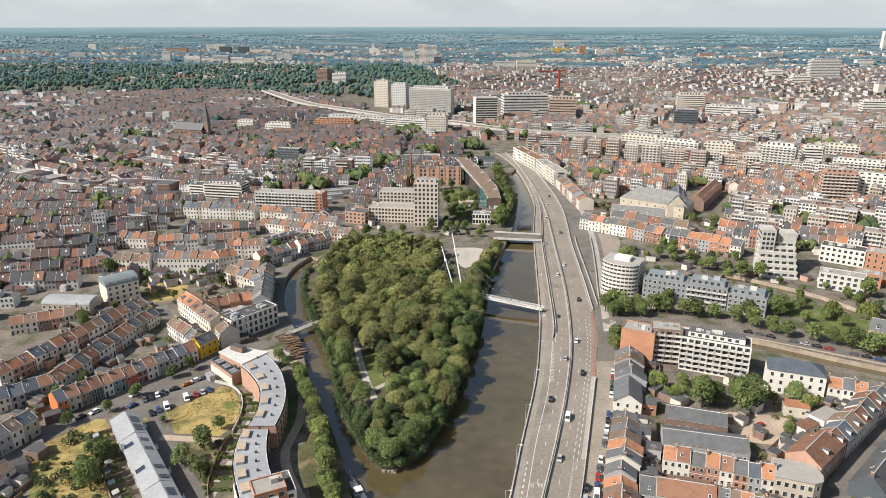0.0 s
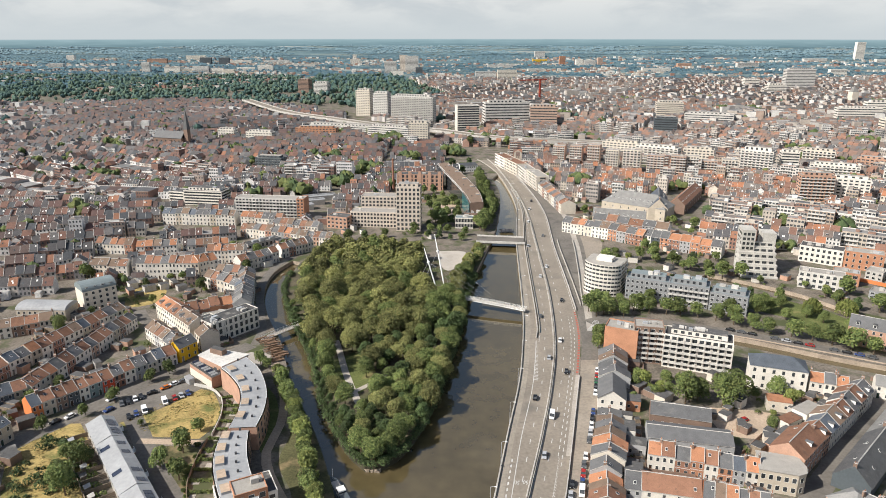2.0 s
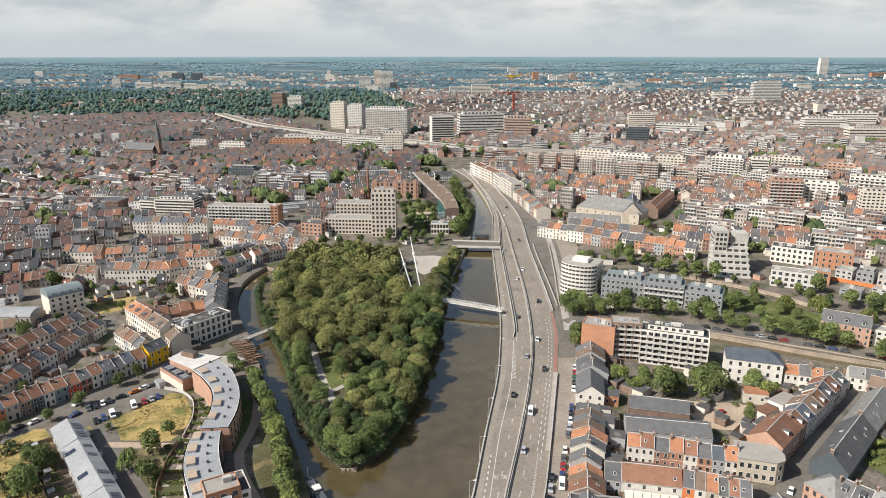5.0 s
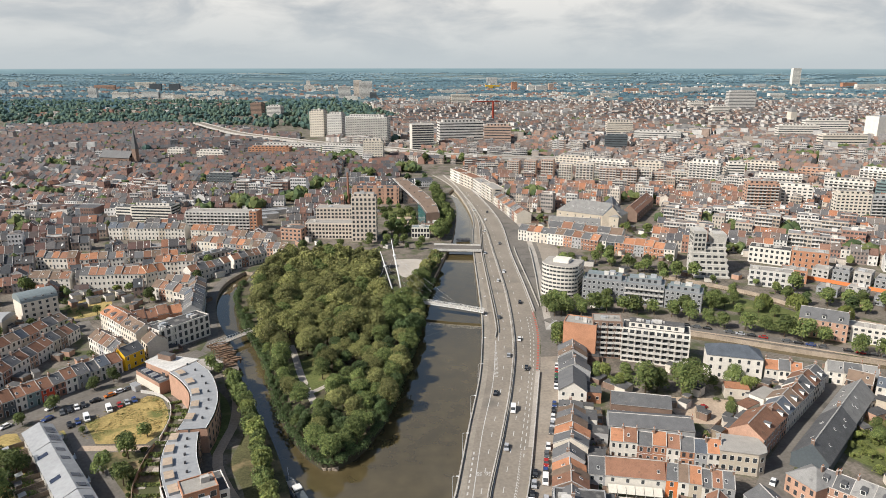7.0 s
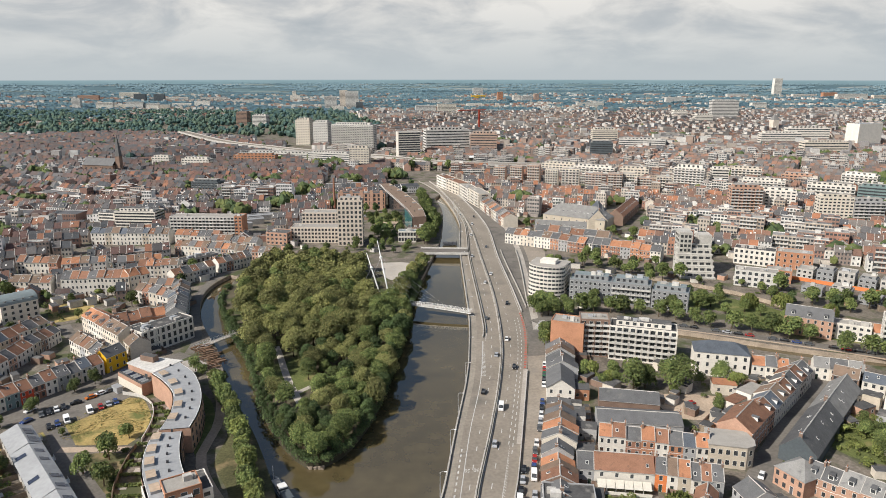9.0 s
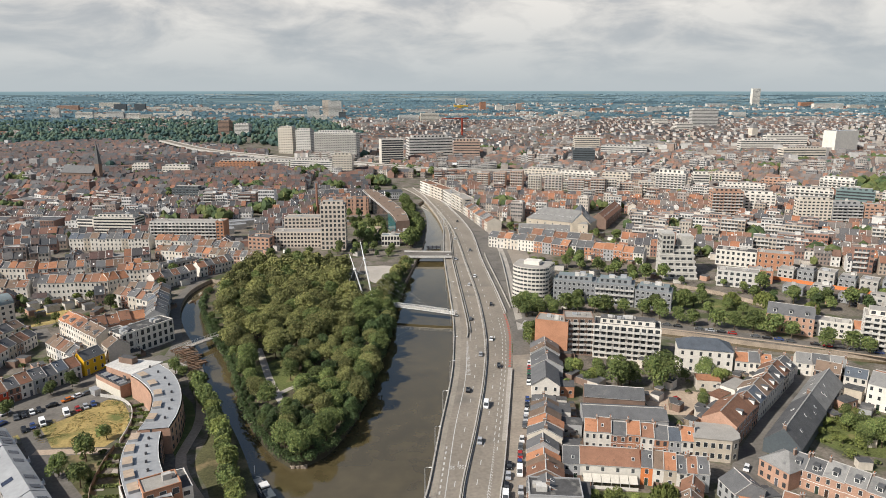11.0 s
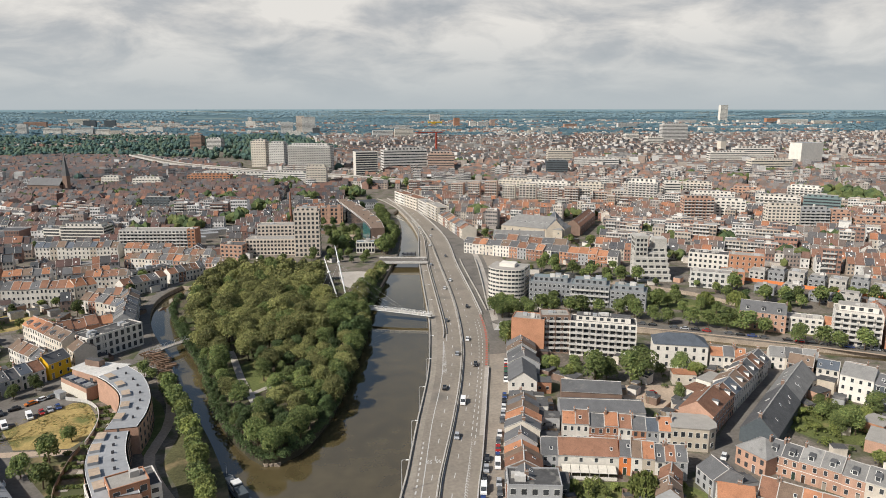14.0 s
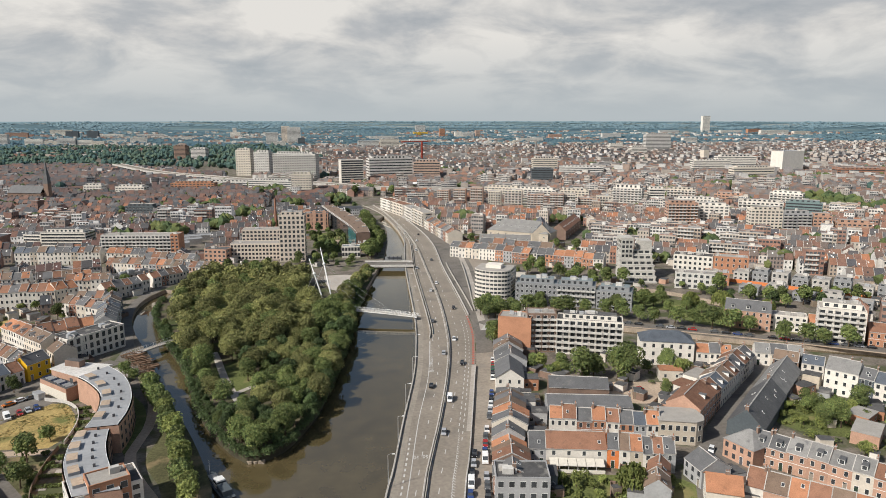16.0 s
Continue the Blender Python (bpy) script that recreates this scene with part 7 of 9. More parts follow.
for x, y, w, h, m, lab in (
    (-130, 2694, 45, 43, CONCW, "grey high-rise on the skyline"),
    (-80, 2700, 30, 66, TOWERW, "pinkish high-rise on the skyline"),
    (-48, 2690, 50, 63, CONCW, "grey-blue high-rise on the skyline"),
    (-20, 2600, 26, 26, BLUEG, "dark glazed high-rise on the skyline"),
    (-100, 2560, 46, 14, WHITE, "white block on the skyline"),
    (-318, 3252, 44, 26, WHITE, "white church-like block on the skyline"),
    (-322, 3262, 16, 44, WHITE, "white tower of a far church"),
    (2072, 3308, 42, 82, WHITE, "slender white tower on the skyline"),
    (205, 2334, 70, 24, CONCW, "pale long block on the skyline"),
    (275, 2322, 64, 30, CREAM, "pale long block on the skyline"),
    (235, 2420, 60, 16, BRICKP, "pink school block on the skyline"),
    (625, 3175, 26, 40, BRICKL, "orange brick block on the skyline"),
    (690, 3120, 30, 28, WHITE, "white block on the skyline"),
    (735, 3110, 50, 24, CONCW, "pale block on the skyline"),
    (780, 3105, 22, 34, BROWN, "brown block on the skyline"),
    (618, 3770, 55, 34, CONCW, "grey block on the skyline"),
    (560, 3400, 70, 14, YELLOW, "yellow crane hall on the skyline"),
    (-960, 2698, 60, 22, WHITE, "white industrial hall"),
    (-905, 2700, 50, 15, CREAM, "cream industrial hall"),
    (-850, 2690, 60, 25, CONCW, "pale industrial hall"),
    (-790, 2694, 50, 18, WHITE, "white industrial hall"),
    (-745, 2690, 44, 14, CREAM, "cream industrial hall"),
    (-720, 2843, 70, 12, WHITE, "white industrial hall"),
    (-640, 2840, 60, 20, WHITE, "white industrial hall"),
    (-1060, 2700, 30, 38, CONCW, "pale silo tower"),
    (-1000, 3246, 50, 30, BLUEG, "dark office block"),
    (-918, 3250, 46, 30, BLUEG, "dark office block"),
    (-1125, 3500, 94, 24, TAN_AWNING, "tan domed hall on the skyline"),
    (-1240, 3300, 90, 20, BRICKP, "pink hall on the skyline"),
    (-860, 3300, 110, 14, WHITE, "white warehouse"),
    (-700, 3350, 120, 12, CONCW, "pale warehouse"),
    (-1676, 3385, 36, 26, WHITE, "white block on the skyline"),
    (-1500, 2900, 60, 20, CONCW, "pale industrial hall"),
    (-540, 3100, 130, 12, WHITE, "white warehouse"),
    (2090, 3110, 120, 15, WHITE, "white warehouse"),
    (2190, 3070, 70, 22, BRICKL, "orange warehouse"),
    (2230, 2970, 150, 20, WHITE, "white warehouse"),
    (2350, 2930, 90, 14, CREAM, "pale warehouse"),
    (1830, 3250, 110, 14, CONCW, "pale warehouse"),
    (1500, 2500, 60, 18, WHITE, "white hall on the skyline"),
    (1350, 2900, 90, 22, CONCW, "pale block on the skyline"),
    (1120, 3000, 60, 16, BRICKP, "pink block on the skyline"),
    (430, 2700, 60, 14, WHITE, "white hall on the skyline"),
    (330, 3000, 120, 14, CONCW, "pale hall on the skyline"),
    (900, 2700, 110, 14, WHITE, "white hall on the skyline"),
):
    far_block(x, y, w, 20, h, m, lab)

# ---- the town's ordinary terraces ----


def road_gap(x, y):
    """Whether a place lies on the expressway, the ring road or the water."""
    if 90 < y < 900 and XL(min(y, 860)) - 16 < x < XR(min(y, 860)) + 14:
        return True
    return False


RING = [(-385, 1507), (-258, 1273), (-152, 1152), (-52, 1051), (19.5, 1006), (60, 962), (120, 915), (240, 880)]
ring_line = spline(RING, 20)


def near_ring(x, y, d=20):
    return y > 820 and any((p.x - x) ** 2 + (p.y - y) ** 2 < d * d for p in ring_line)


WOODS = [
    [(-1900, 1500), (-900, 1480), (-520, 1560), (-330, 1500), (-120, 1420), (-40, 1560), (60, 1700), (-100, 2500), (-2400, 2500)],
    [(560, 1290), (640, 1290), (650, 1350), (560, 1350)],
    [(520, 640), (560, 610), (640, 640), (660, 760), (580, 770)],
    [(455, 560), (478, 548), (486, 570), (466, 582)],
    [(318, 545), (338, 540), (340, 560), (322, 566)],
    [(196, 640), (214, 632), (222, 650), (204, 660)],
    [(680, 1000), (830, 1010), (1010, 1000), (1010, 1030), (700, 1030)],
]


def free(x, y):
    if road_gap(x, y) or near_ring(x, y):
        return False
    if any(inside(x, y, k) for k in KEPT_OUT) or any(inside(x, y, k) for k in WOODS):
        return False
    return not any(inside(x, y, k) for k in (river, canal, canal_b))


# groves and avenues between the houses: place, spread, trees
GROVE = []
RG = random.Random(14)
for x, y, r, n in ((950, 1455, 34, 60), (1000, 1445, 34, 50), (1060, 1440, 30, 40), (1110, 1400, 34, 50), (1160, 1370, 34, 50), (700, 985, 18, 24), (770, 975, 20, 26), (840, 985, 20, 26), (640, 960, 14, 14), (560, 980, 14, 14), (-49, 956, 22, 26), (-66, 1040, 26, 26), (-19, 1304, 30, 26), (-116, 627, 13, 14), (-133, 640, 11, 10), (-243, 864, 16, 14), (-83, 664, 14, 16), (-112, 803, 15, 14), (-153, 604, 9, 8), (240, 1257, 34, 40), (272, 1402, 34, 34), (212, 1215, 18, 16), (455, 1518, 30, 24), (654, 1581, 30, 22), (265, 517, 12, 12), (368, 765, 14, 14), (224, 954, 16, 14), (81, 955, 18, 18), (37, 841, 15, 16), (-330, 700, 16, 16), (-410, 905, 20, 18), (-60, 730, 13, 14), (150, 660, 12, 12), (310, 480, 12, 12), (420, 640, 16, 16), (470, 850, 18, 16), (600, 900, 20, 18), (300, 1120, 18, 14), (540, 1150, 24, 20), (-280, 560, 12, 12), (-20, 800, 14, 14), (330, 420, 10, 9), (400, 470, 12, 12)):
    KEPT_OUT.append([(x + r * 0.8 * math.cos(k), y + r * 0.8 * math.sin(k)) for k in range(6)])
    for _ in range(n):
        a, q_ = RG.uniform(0, 6.28), r * math.sqrt(RG.random())
        GROVE.append((x + q_ * math.cos(a), y + q_ * math.sin(a), RG.uniform(3.6, 6.2), G + 1.0))
town = {k: Build() for k in ("left", "right", "far", "far_right")}
town_trees = []
RC = random.Random(21)


def box_on(b, P, u0, u1, v0, v1, z0, z1, side, top):
    """A box in a house's own axes."""
    n = len(b.v)
    for z in (z0, z1):
        b.v += [P(u0, v0, z), P(u1, v0, z), P(u1, v1, z), P(u0, v1, z)]
    b.f += [(n, n + 1, n + 5, n + 4), (n + 1, n + 2, n + 6, n + 5), (n + 2, n + 3, n + 7, n + 6), (n + 3, n, n + 4, n + 7)]
    b.m += [side] * 4
    n = len(b.v)
    b.v += [P(u0, v0, z1), P(u1, v0, z1), P(u1, v1, z1), P(u0, v1, z1)]
    b.f.append((n, n + 1, n + 2, n + 3))
    b.m.append(top)


def pane_on(b, P, u0, u1, v, z0, z1, m):
    n = len(b.v)
    b.v += [P(u0, v, z0), P(u1, v, z0), P(u1, v, z1), P(u0, v, z1)]
    b.f.append((n, n + 1, n + 2, n + 3))
    b.m.append(m)


def plain_house(b, x, y, ca, sa, w, d, eave, rise, windows, flat_roof, near=False):
    """One ordinary house: walls, roof, windows front and back, chimney, roof lights and a back annex."""

    def P(u, v, z):
        return (x + u * ca - v * sa, y + u * sa + v * ca, z)

    n = len(b.v)
    a, z0, z1, z2 = w / 2, G - 0.2, G + eave, G + eave + rise
    if flat_roof:
        box_on(b, P, -a, a, 0, d, z0, z1, 0, 3)
        if windows:
            box_on(b, P, -a, a, 0, 0.25, z1, z1 + 0.5, 0, 5)
            box_on(b, P, -a, a, d - 0.25, d, z1, z1 + 0.5, 0, 5)
            if eave > 7:
                s_ = RC.uniform(1.0, 2.4)
                u = RC.uniform(-a + s_, a - s_) if a > s_ else 0
                box_on(b, P, u - s_, u + s_, d * 0.35, d * 0.7, z1, z1 + RC.uniform(1.4, 2.8), 0, 3)
    else:
        b.v += [P(-a, 0, z0), P(a, 0, z0), P(a, d, z0), P(-a, d, z0), P(-a, 0, z1), P(a, 0, z1), P(a, d, z1), P(-a, d, z1), P(-a, d / 2, z2), P(a, d / 2, z2)]
        b.f += [(n, n + 1, n + 5, n + 4), (n + 2, n + 3, n + 7, n + 6), (n + 1, n + 2, n + 6, n + 9, n + 5), (n + 3, n, n + 4, n + 8, n + 7)]
        b.m += [0] * 4
        n = len(b.v)
        o, s = 0.3, rise / (d / 2) * 0.3
        b.v += [P(-a, -o, z1 - s + 0.1), P(a, -o, z1 - s + 0.1), P(a, d / 2, z2 + 0.1), P(-a, d / 2, z2 + 0.1), P(a, d + o, z1 - s + 0.1), P(-a, d + o, z1 - s + 0.1)]
        b.f += [(n, n + 1, n + 2, n + 3), (n + 3, n + 2, n + 4, n + 5)]
        b.m += [1] * 2
        if near:  # coping on the party wall, roof lights, a dormer
            n = len(b.v)
            b.v += [P(a - 0.2, -0.3, z1 + 0.2 - s), P(a, -0.3, z1 + 0.2 - s), P(a, d / 2, z2 + 0.42), P(a - 0.2, d / 2, z2 + 0.42), P(a, d + 0.3, z1 + 0.2 - s), P(a - 0.2, d + 0.3, z1 + 0.2 - s)]
            b.f += [(n, n + 1, n + 2, n + 3), (n + 3, n + 2, n + 4, n + 5)]
            b.m += [5] * 2
            for _ in range(RC.choice((0, 1, 1, 2))):
                u, f, back = RC.uniform(-a + 0.8, a - 0.8), RC.uniform(0.3, 0.7), RC.random() < 0.5
                va, vb = d / 2 * f - 0.5, d / 2 * f + 0.5
                za, zb = z1 + rise * (va / (d / 2)) + 0.2, z1 + rise * (vb / (d / 2)) + 0.2
                if back:
                    va, vb = d - va, d - vb
                n = len(b.v)
                q = [P(u - 0.45, va, za), P(u + 0.45, va, za), P(u + 0.45, vb, zb), P(u - 0.45, vb, zb)]
                b.v += q
                b.f.append((n, n + 1, n + 2, n + 3))
                # white paint on most roof lights stands in for reflected sky
                b.m.append(6 if RC.random() < 0.6 else 2)
            if RC.random() < 0.18:
                u = RC.uniform(-a + 1.2, a - 1.2) if a > 1.2 else 0
                box_on(b, P, u - 0.8, u + 0.8, d * 0.13, d * 0.4, z1 + rise * 0.2, z1 + rise * 0.2 + 1.7, 5, 1)
                pane_on(b, P, u - 0.55, u + 0.55, d * 0.13 - 0.05, z1 + rise * 0.2 + 0.4, z1 + rise * 0.2 + 1.4, 2)
        if windows and RC.random() < 0.6:
            u = RC.choice((-1, 1)) * (a - 0.4)
            box_on(b, P, u - 0.3, u + 0.3, d / 2 - 0.5, d / 2 + 0.5, z2 - 0.6, z2 + 1.1, 4, 4)
    if near and not flat_roof and RC.random() < 0.6:
        u0 = RC.choice((-a, 0.1))
        box_on(b, P, u0, u0 + a - 0.1, d, d + RC.uniform(2.5, 5.5), z0, G + RC.uniform(2.6, 4.4), 0, 3)
    if windows:
        fl, k = max(1, round(eave / 3.1)), max(1, round(w / 2.4))
        slab_like = flat_roof and w > 9 and eave > 9
        for v, sgn in ((-0.06, 1), (d + 0.06, -1)):
            for f in range(fl):
                zb = G + f * eave / fl + 0.9
                if slab_like and f and sgn > 0 and k > 3:  # balcony slabs in front of the rooms
                    box_on(b, P, -a + 0.3, a - w * 0.3, -1.0, 0, zb - 0.9, zb + 0.1, 5, 5)
                for j in range(k):
                    u = -a + (j + 0.5) * w / k
                    hw = 0.5 if not slab_like else w / k * 0.36
                    pane_on(b, P, u - hw * sgn, u + hw * sgn, v, zb, zb + 1.5, 2)


def row(b, x0, y0, ang, length, d, eave, rise, far, tall):
    ca, sa = math.cos(ang), math.sin(ang)
    near = math.hypot(x0, y0) < 780
    s, level = 0.0, 0.0
    while s < length - 3:
        w = RC.uniform(4.4, 6.8) if not tall else RC.uniform(9, 19)
        x, y = x0 + ca * (s + w / 2), y0 + sa * (s + w / 2)
        if RC.random() < 0.05:
            if free(x, y):
                town_trees.append((x - sa * 5, y + ca * 5, RC.uniform(2.0, 3.6)))
            s += w
            continue
        high = eave > 7 and not tall and RC.random() < 0.09
        if high:
            w = RC.uniform(8, 13)
        if RC.random() < 0.4:
            level = RC.uniform(-0.9, 1.3)
        if free(x, y) and free(x - sa * d, y + ca * d):
            fl = tall or high or RC.random() < 0.08
            plain_house(b, x, y, ca, sa, w - 0.02, d + (RC.uniform(0, 3) if tall else 0), eave + level + RC.uniform(-0.2, 0.2) + (RC.uniform(3, 10) if tall else RC.uniform(3, 9) if high else 0), rise + RC.uniform(-0.2, 0.3), not far, fl, near and not tall)
        s += w


def in_view(x, y):
    a = math.degrees(math.atan2(x, y))
    return -40 < a < 52


def quarter(b_near, test, ang0, A, B, x_rng, y_rng, eave, tall_rate, dd=9.0, bend=0.7):
    """Blocks of houses with gardens inside, on a gently bent grid."""
    c0, s0 = math.cos(ang0), math.sin(ang0)
    for i in range(-70, 71):
        for j in range(-90, 91):
            u, v = i * A, j * B
            x, y = u * c0 - v * s0, u * s0 + v * c0
            y += 900
            wx = noise.noise(Vector((x / 420, y / 420, 3.0))) * 70
            wy = noise.noise(Vector((x / 420, y / 420, 9.0))) * 70
            x, y = x + wx, y + wy
            if not (x_rng[0] < x < x_rng[1] and y_rng[0] < y < y_rng[1]) or not in_view(x, y) or not test(x, y):
                continue
            ang = ang0 + noise.noise(Vector((x / 300, y / 300, 5.0))) * bend
            ca, sa = math.cos(ang), math.sin(ang)
            L, W = A - RC.uniform(5, 9), B - RC.uniform(6, 9)
            dist = math.hypot(x, y)
            far = dist > 1150
            ev = eave + RC.uniform(-0.9, 1.2)
            tall = RC.random() < tall_rate

            def at(p, q):
                return x + p * ca - q * sa, y + p * sa + q * ca

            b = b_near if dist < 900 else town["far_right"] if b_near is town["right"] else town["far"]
            if RC.random() < 0.07:  # a yard of low halls instead of houses
                for k in range(3):
                    p = at(-L / 2 + (k + 0.5) * L / 3, -W * 0.3)
                    if free(*p) and free(*at(-L / 2 + (k + 0.5) * L / 3, W * 0.3)):
                        plain_house(b, *p, ca, sa, L / 3 - 1, W * 0.55, RC.uniform(4, 7.5), RC.uniform(1.0, 2.2), not far, RC.random() < 0.6)
                continue
            row(b, *at(-L / 2, -W / 2), ang, L, dd, ev, 3.7, far, tall)
            row(b, *at(L / 2, W / 2), ang + math.pi, L, dd, ev, 3.7, far, tall and RC.random() < 0.5)
            if RC.random() < 0.6:
                row(b, *at(L / 2, -W / 2 + dd + 1), ang + math.pi / 2, W - 2 * dd - 2, dd, ev, 3.0, far, False)
            if RC.random() < 0.5:
                row(b, *at(-L / 2, W / 2 - dd - 1), ang - math.pi / 2, W - 2 * dd - 2, dd, ev, 3.0, far, False)
            for _ in range(RC.choice((0, 1, 2, 3, 5, 8))):
                p = at(RC.uniform(-L / 2, L / 2) * 0.7, RC.uniform(-0.2, 0.2) * W)
                if free(*p):
                    town_trees.append((*p, RC.uniform(1.6, 3.9)))
            for _ in range(RC.choice((4, 6, 8, 9))):
                p = at(RC.uniform(-L / 2, L / 2) * 0.75, RC.uniform(-0.18, 0.18) * W)
                if free(*p) and not far:
                    gab = RC.random() < 0.45
                    plain_house(b, *p, ca, sa, RC.uniform(3, 8), RC.uniform(3.5, 6.5), RC.uniform(2.4, 4.6), RC.uniform(1.2, 2.4) if gab else 0, False, not gab)


def river_x(y):
    return (XL(y) + XR(y)) / 2 if y < 860 else 60 - (y - 860) * 0.55


quarter(town["left"], lambda x, y: x < river_x(y) - 14 and not (y < 470 and x > -84), radians(-7), 70, 41, (-1700, 200), (150, 1560), 6.3, 0.04, 8.6, 0.9)
quarter(town["right"], lambda x, y: x > river_x(y) + 14, radians(-32), 56, 38, (-80, 2300), (110, 1250), 7.4, 0.13)
quarter(town["right"], lambda x, y: x > river_x(y) + 14 and y >= 1250, radians(20), 66, 40, (-100, 3000), (1250, 2250), 8.0, 0.16)
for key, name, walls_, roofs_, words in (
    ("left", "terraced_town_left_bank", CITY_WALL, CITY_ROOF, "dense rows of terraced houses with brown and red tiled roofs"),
    ("far", "far_town_left_bank", FAR_WALL, FAR_ROOF, "distant dense town of brown-roofed houses, muted with painted haze"),
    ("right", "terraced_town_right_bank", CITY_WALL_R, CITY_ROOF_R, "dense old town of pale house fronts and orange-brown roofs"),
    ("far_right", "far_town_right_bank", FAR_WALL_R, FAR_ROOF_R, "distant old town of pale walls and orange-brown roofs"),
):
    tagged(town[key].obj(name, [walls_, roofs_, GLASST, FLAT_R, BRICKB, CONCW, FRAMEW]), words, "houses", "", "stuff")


# ---- far trees and woods ----
def blobs(name, places, leaf, label, seed, sides=1, plain=False):
    """Crowns of many trees in one mesh: faceted uneven lumps."""
    rng = np.random.default_rng(seed)
    bm = bmesh.new()
    bmesh.ops.create_icosphere(bm, subdivisions=1, radius=1)
    bm.verts.ensure_lookup_table()
    V = np.array([v.co[:] for v in bm.verts])
    F = [[v.index for v in f.verts] for f in bm.faces]
    bm.free()
    if plain:
        V = np.array([(1, 0, 0), (0, 1, 0), (-1, 0, 0), (0, -1, 0), (0, 0, 0.8), (0.7, 0.7, 0.3), (-0.7, 0.7, 0.3), (-0.7, -0.7, 0.3), (0.7, -0.7, 0.3)]) * (1.7, 1.0, 1.0)
        F = [(0, 5, 4), (5, 1, 4), (1, 6, 4), (6, 2, 4), (2, 7, 4), (7, 3, 4), (3, 8, 4), (8, 0, 4)]
    b = Build()
    for x, y, r, z in places:
        for k in range(sides):
            o = rng.normal(size=3) * r * 0.45 if k else np.zeros(3)
            s = r * (1 if k == 0 else rng.uniform(0.45, 0.7))
            P = V * (1 + rng.normal(size=(len(V), 1)) * 0.16) * (s, s, s * rng.uniform(0.8, 1.15)) + (x + o[0], y + o[1], z + r * 0.9 + abs(o[2]) * 0.6)
            n = len(b.v)
            b.v += [tuple(p) for p in P.tolist()]
            b.f += [tuple(n + i for i in f) for f in F]
            b.m += [0] * len(F)
    return tagged(b.obj(name, leaf), label, "trees", "", "stuff")


RW = random.Random(8)
blobs("garden_trees", [(x, y, r * 1.25, G + 1.4) for x, y, r in town_trees] + GROVE, LEAF_F, "garden trees among the houses", 3, 2)
wood, park_wood = [], []
for poly, n, r0, r1 in ((WOODS[0], 6500, 4, 7.5), (WOODS[1], 40, 4, 7), (WOODS[2], 160, 4, 7), (WOODS[3], 200, 4, 6)):
    xs, ys = [p[0] for p in poly], [p[1] for p in poly]
    for _ in range(n):
        x, y = RW.uniform(min(xs), max(xs)), RW.uniform(min(ys), max(ys))
        if inside(x, y, poly) and in_view(x, y) and not near_ring(x, y, 16) and noise.noise(Vector((x / 130, y / 130, 1.0))) > -0.25:
            (wood if poly is WOODS[0] else park_wood).append((x, y, RW.uniform(r0, r1), bowl(x, y)))
for _ in range(1500):  # scattered belts and parks beyond the town
    a, r = radians(RW.uniform(-38, 50)), RW.uniform(1100, 2300)
    x, y = r * math.sin(a), r * math.cos(a)
    if noise.noise(Vector((x / 200, y / 200, 7.0))) > 0.18 and not near_ring(x, y, 18) and not any(inside(x, y, k) for k in KEPT_OUT):
        wood.append((x, y, RW.uniform(4, 7), bowl(x, y)))
blobs("park_trees", park_wood, LEAF_F, "green park trees between the apartment blocks", 14, 3)
blobs("woods", wood, LEAF_W, "dense woods beyond the town, painted bluish with haze", 4, 2)
# three distance zones, each with its own painted haze colour
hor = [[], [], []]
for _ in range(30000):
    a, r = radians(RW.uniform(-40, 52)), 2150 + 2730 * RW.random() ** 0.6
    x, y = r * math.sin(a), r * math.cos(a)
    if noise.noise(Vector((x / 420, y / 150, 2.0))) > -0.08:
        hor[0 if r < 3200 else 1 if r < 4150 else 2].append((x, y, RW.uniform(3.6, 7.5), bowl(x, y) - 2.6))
for k, (leaf_, words) in enumerate(((LEAF_H, "wooded plain beyond the suburbs, blue-green with painted haze"), (LEAF_H2, "woods on the far plain painted blue with haze"), (LEAF_H3, "woods along the horizon painted pale blue with haze"))):
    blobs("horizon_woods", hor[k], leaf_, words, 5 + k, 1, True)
sub = Build()
for _ in range(6500):  # loose suburbs among the far woods
    a, r = radians(RW.uniform(-38, 50)), RW.uniform(2000, 3900)
    x, y = r * math.sin(a), r * math.cos(a)
    if noise.noise(Vector((x / 420, y / 150, 2.0))) > -0.04:
        continue
    n = len(sub.v)
    w, d, h, zb = RW.uniform(7, 16), RW.uniform(7, 12), RW.uniform(5, 9), bowl(x, y)
    sub.box(x - w / 2, x + w / 2, y - d / 2, y + d / 2, zb - 1, zb + h, 0, 1, False)
tagged(sub.obj("far_suburb_houses", [CITY_WALL_R, CITY_ROOF_R]), "small pale houses of the far suburbs", "houses", "", "stuff")

tagged(YARD_WALLS.obj("garden_walls", [BRICKB]), "low brick garden walls between back yards", "walls", "", "stuff")
tagged(YARD_SHEDS.obj("garden_sheds", [WOODF, BITUMEN]), "small wooden sheds in back yards", "sheds", "", "stuff")


def bushes_mesh(name, places, leaf, label, seed):
    rng = np.random.default_rng(seed)
    q = Build()
    for x, y, r in places:
        pts = leaf_cloud([(x, y, G + r * 0.6, r, r * 0.9), (x + r * 0.6, y + 0.3, G + r * 0.4, r * 0.6, r * 0.6)], int(26 + 26 * r * r), 0.34, rng)
        n = len(q.v)
        q.v += [tuple(p) for p in pts.tolist()]
        q.f += [(n + 4 * k, n + 4 * k + 1, n + 4 * k + 2, n + 4 * k + 3) for k in range(len(pts) // 4)]
    q.m = [0] * len(q.f)
    return tagged(q.obj(name, leaf), label, "bushes", "", "stuff")


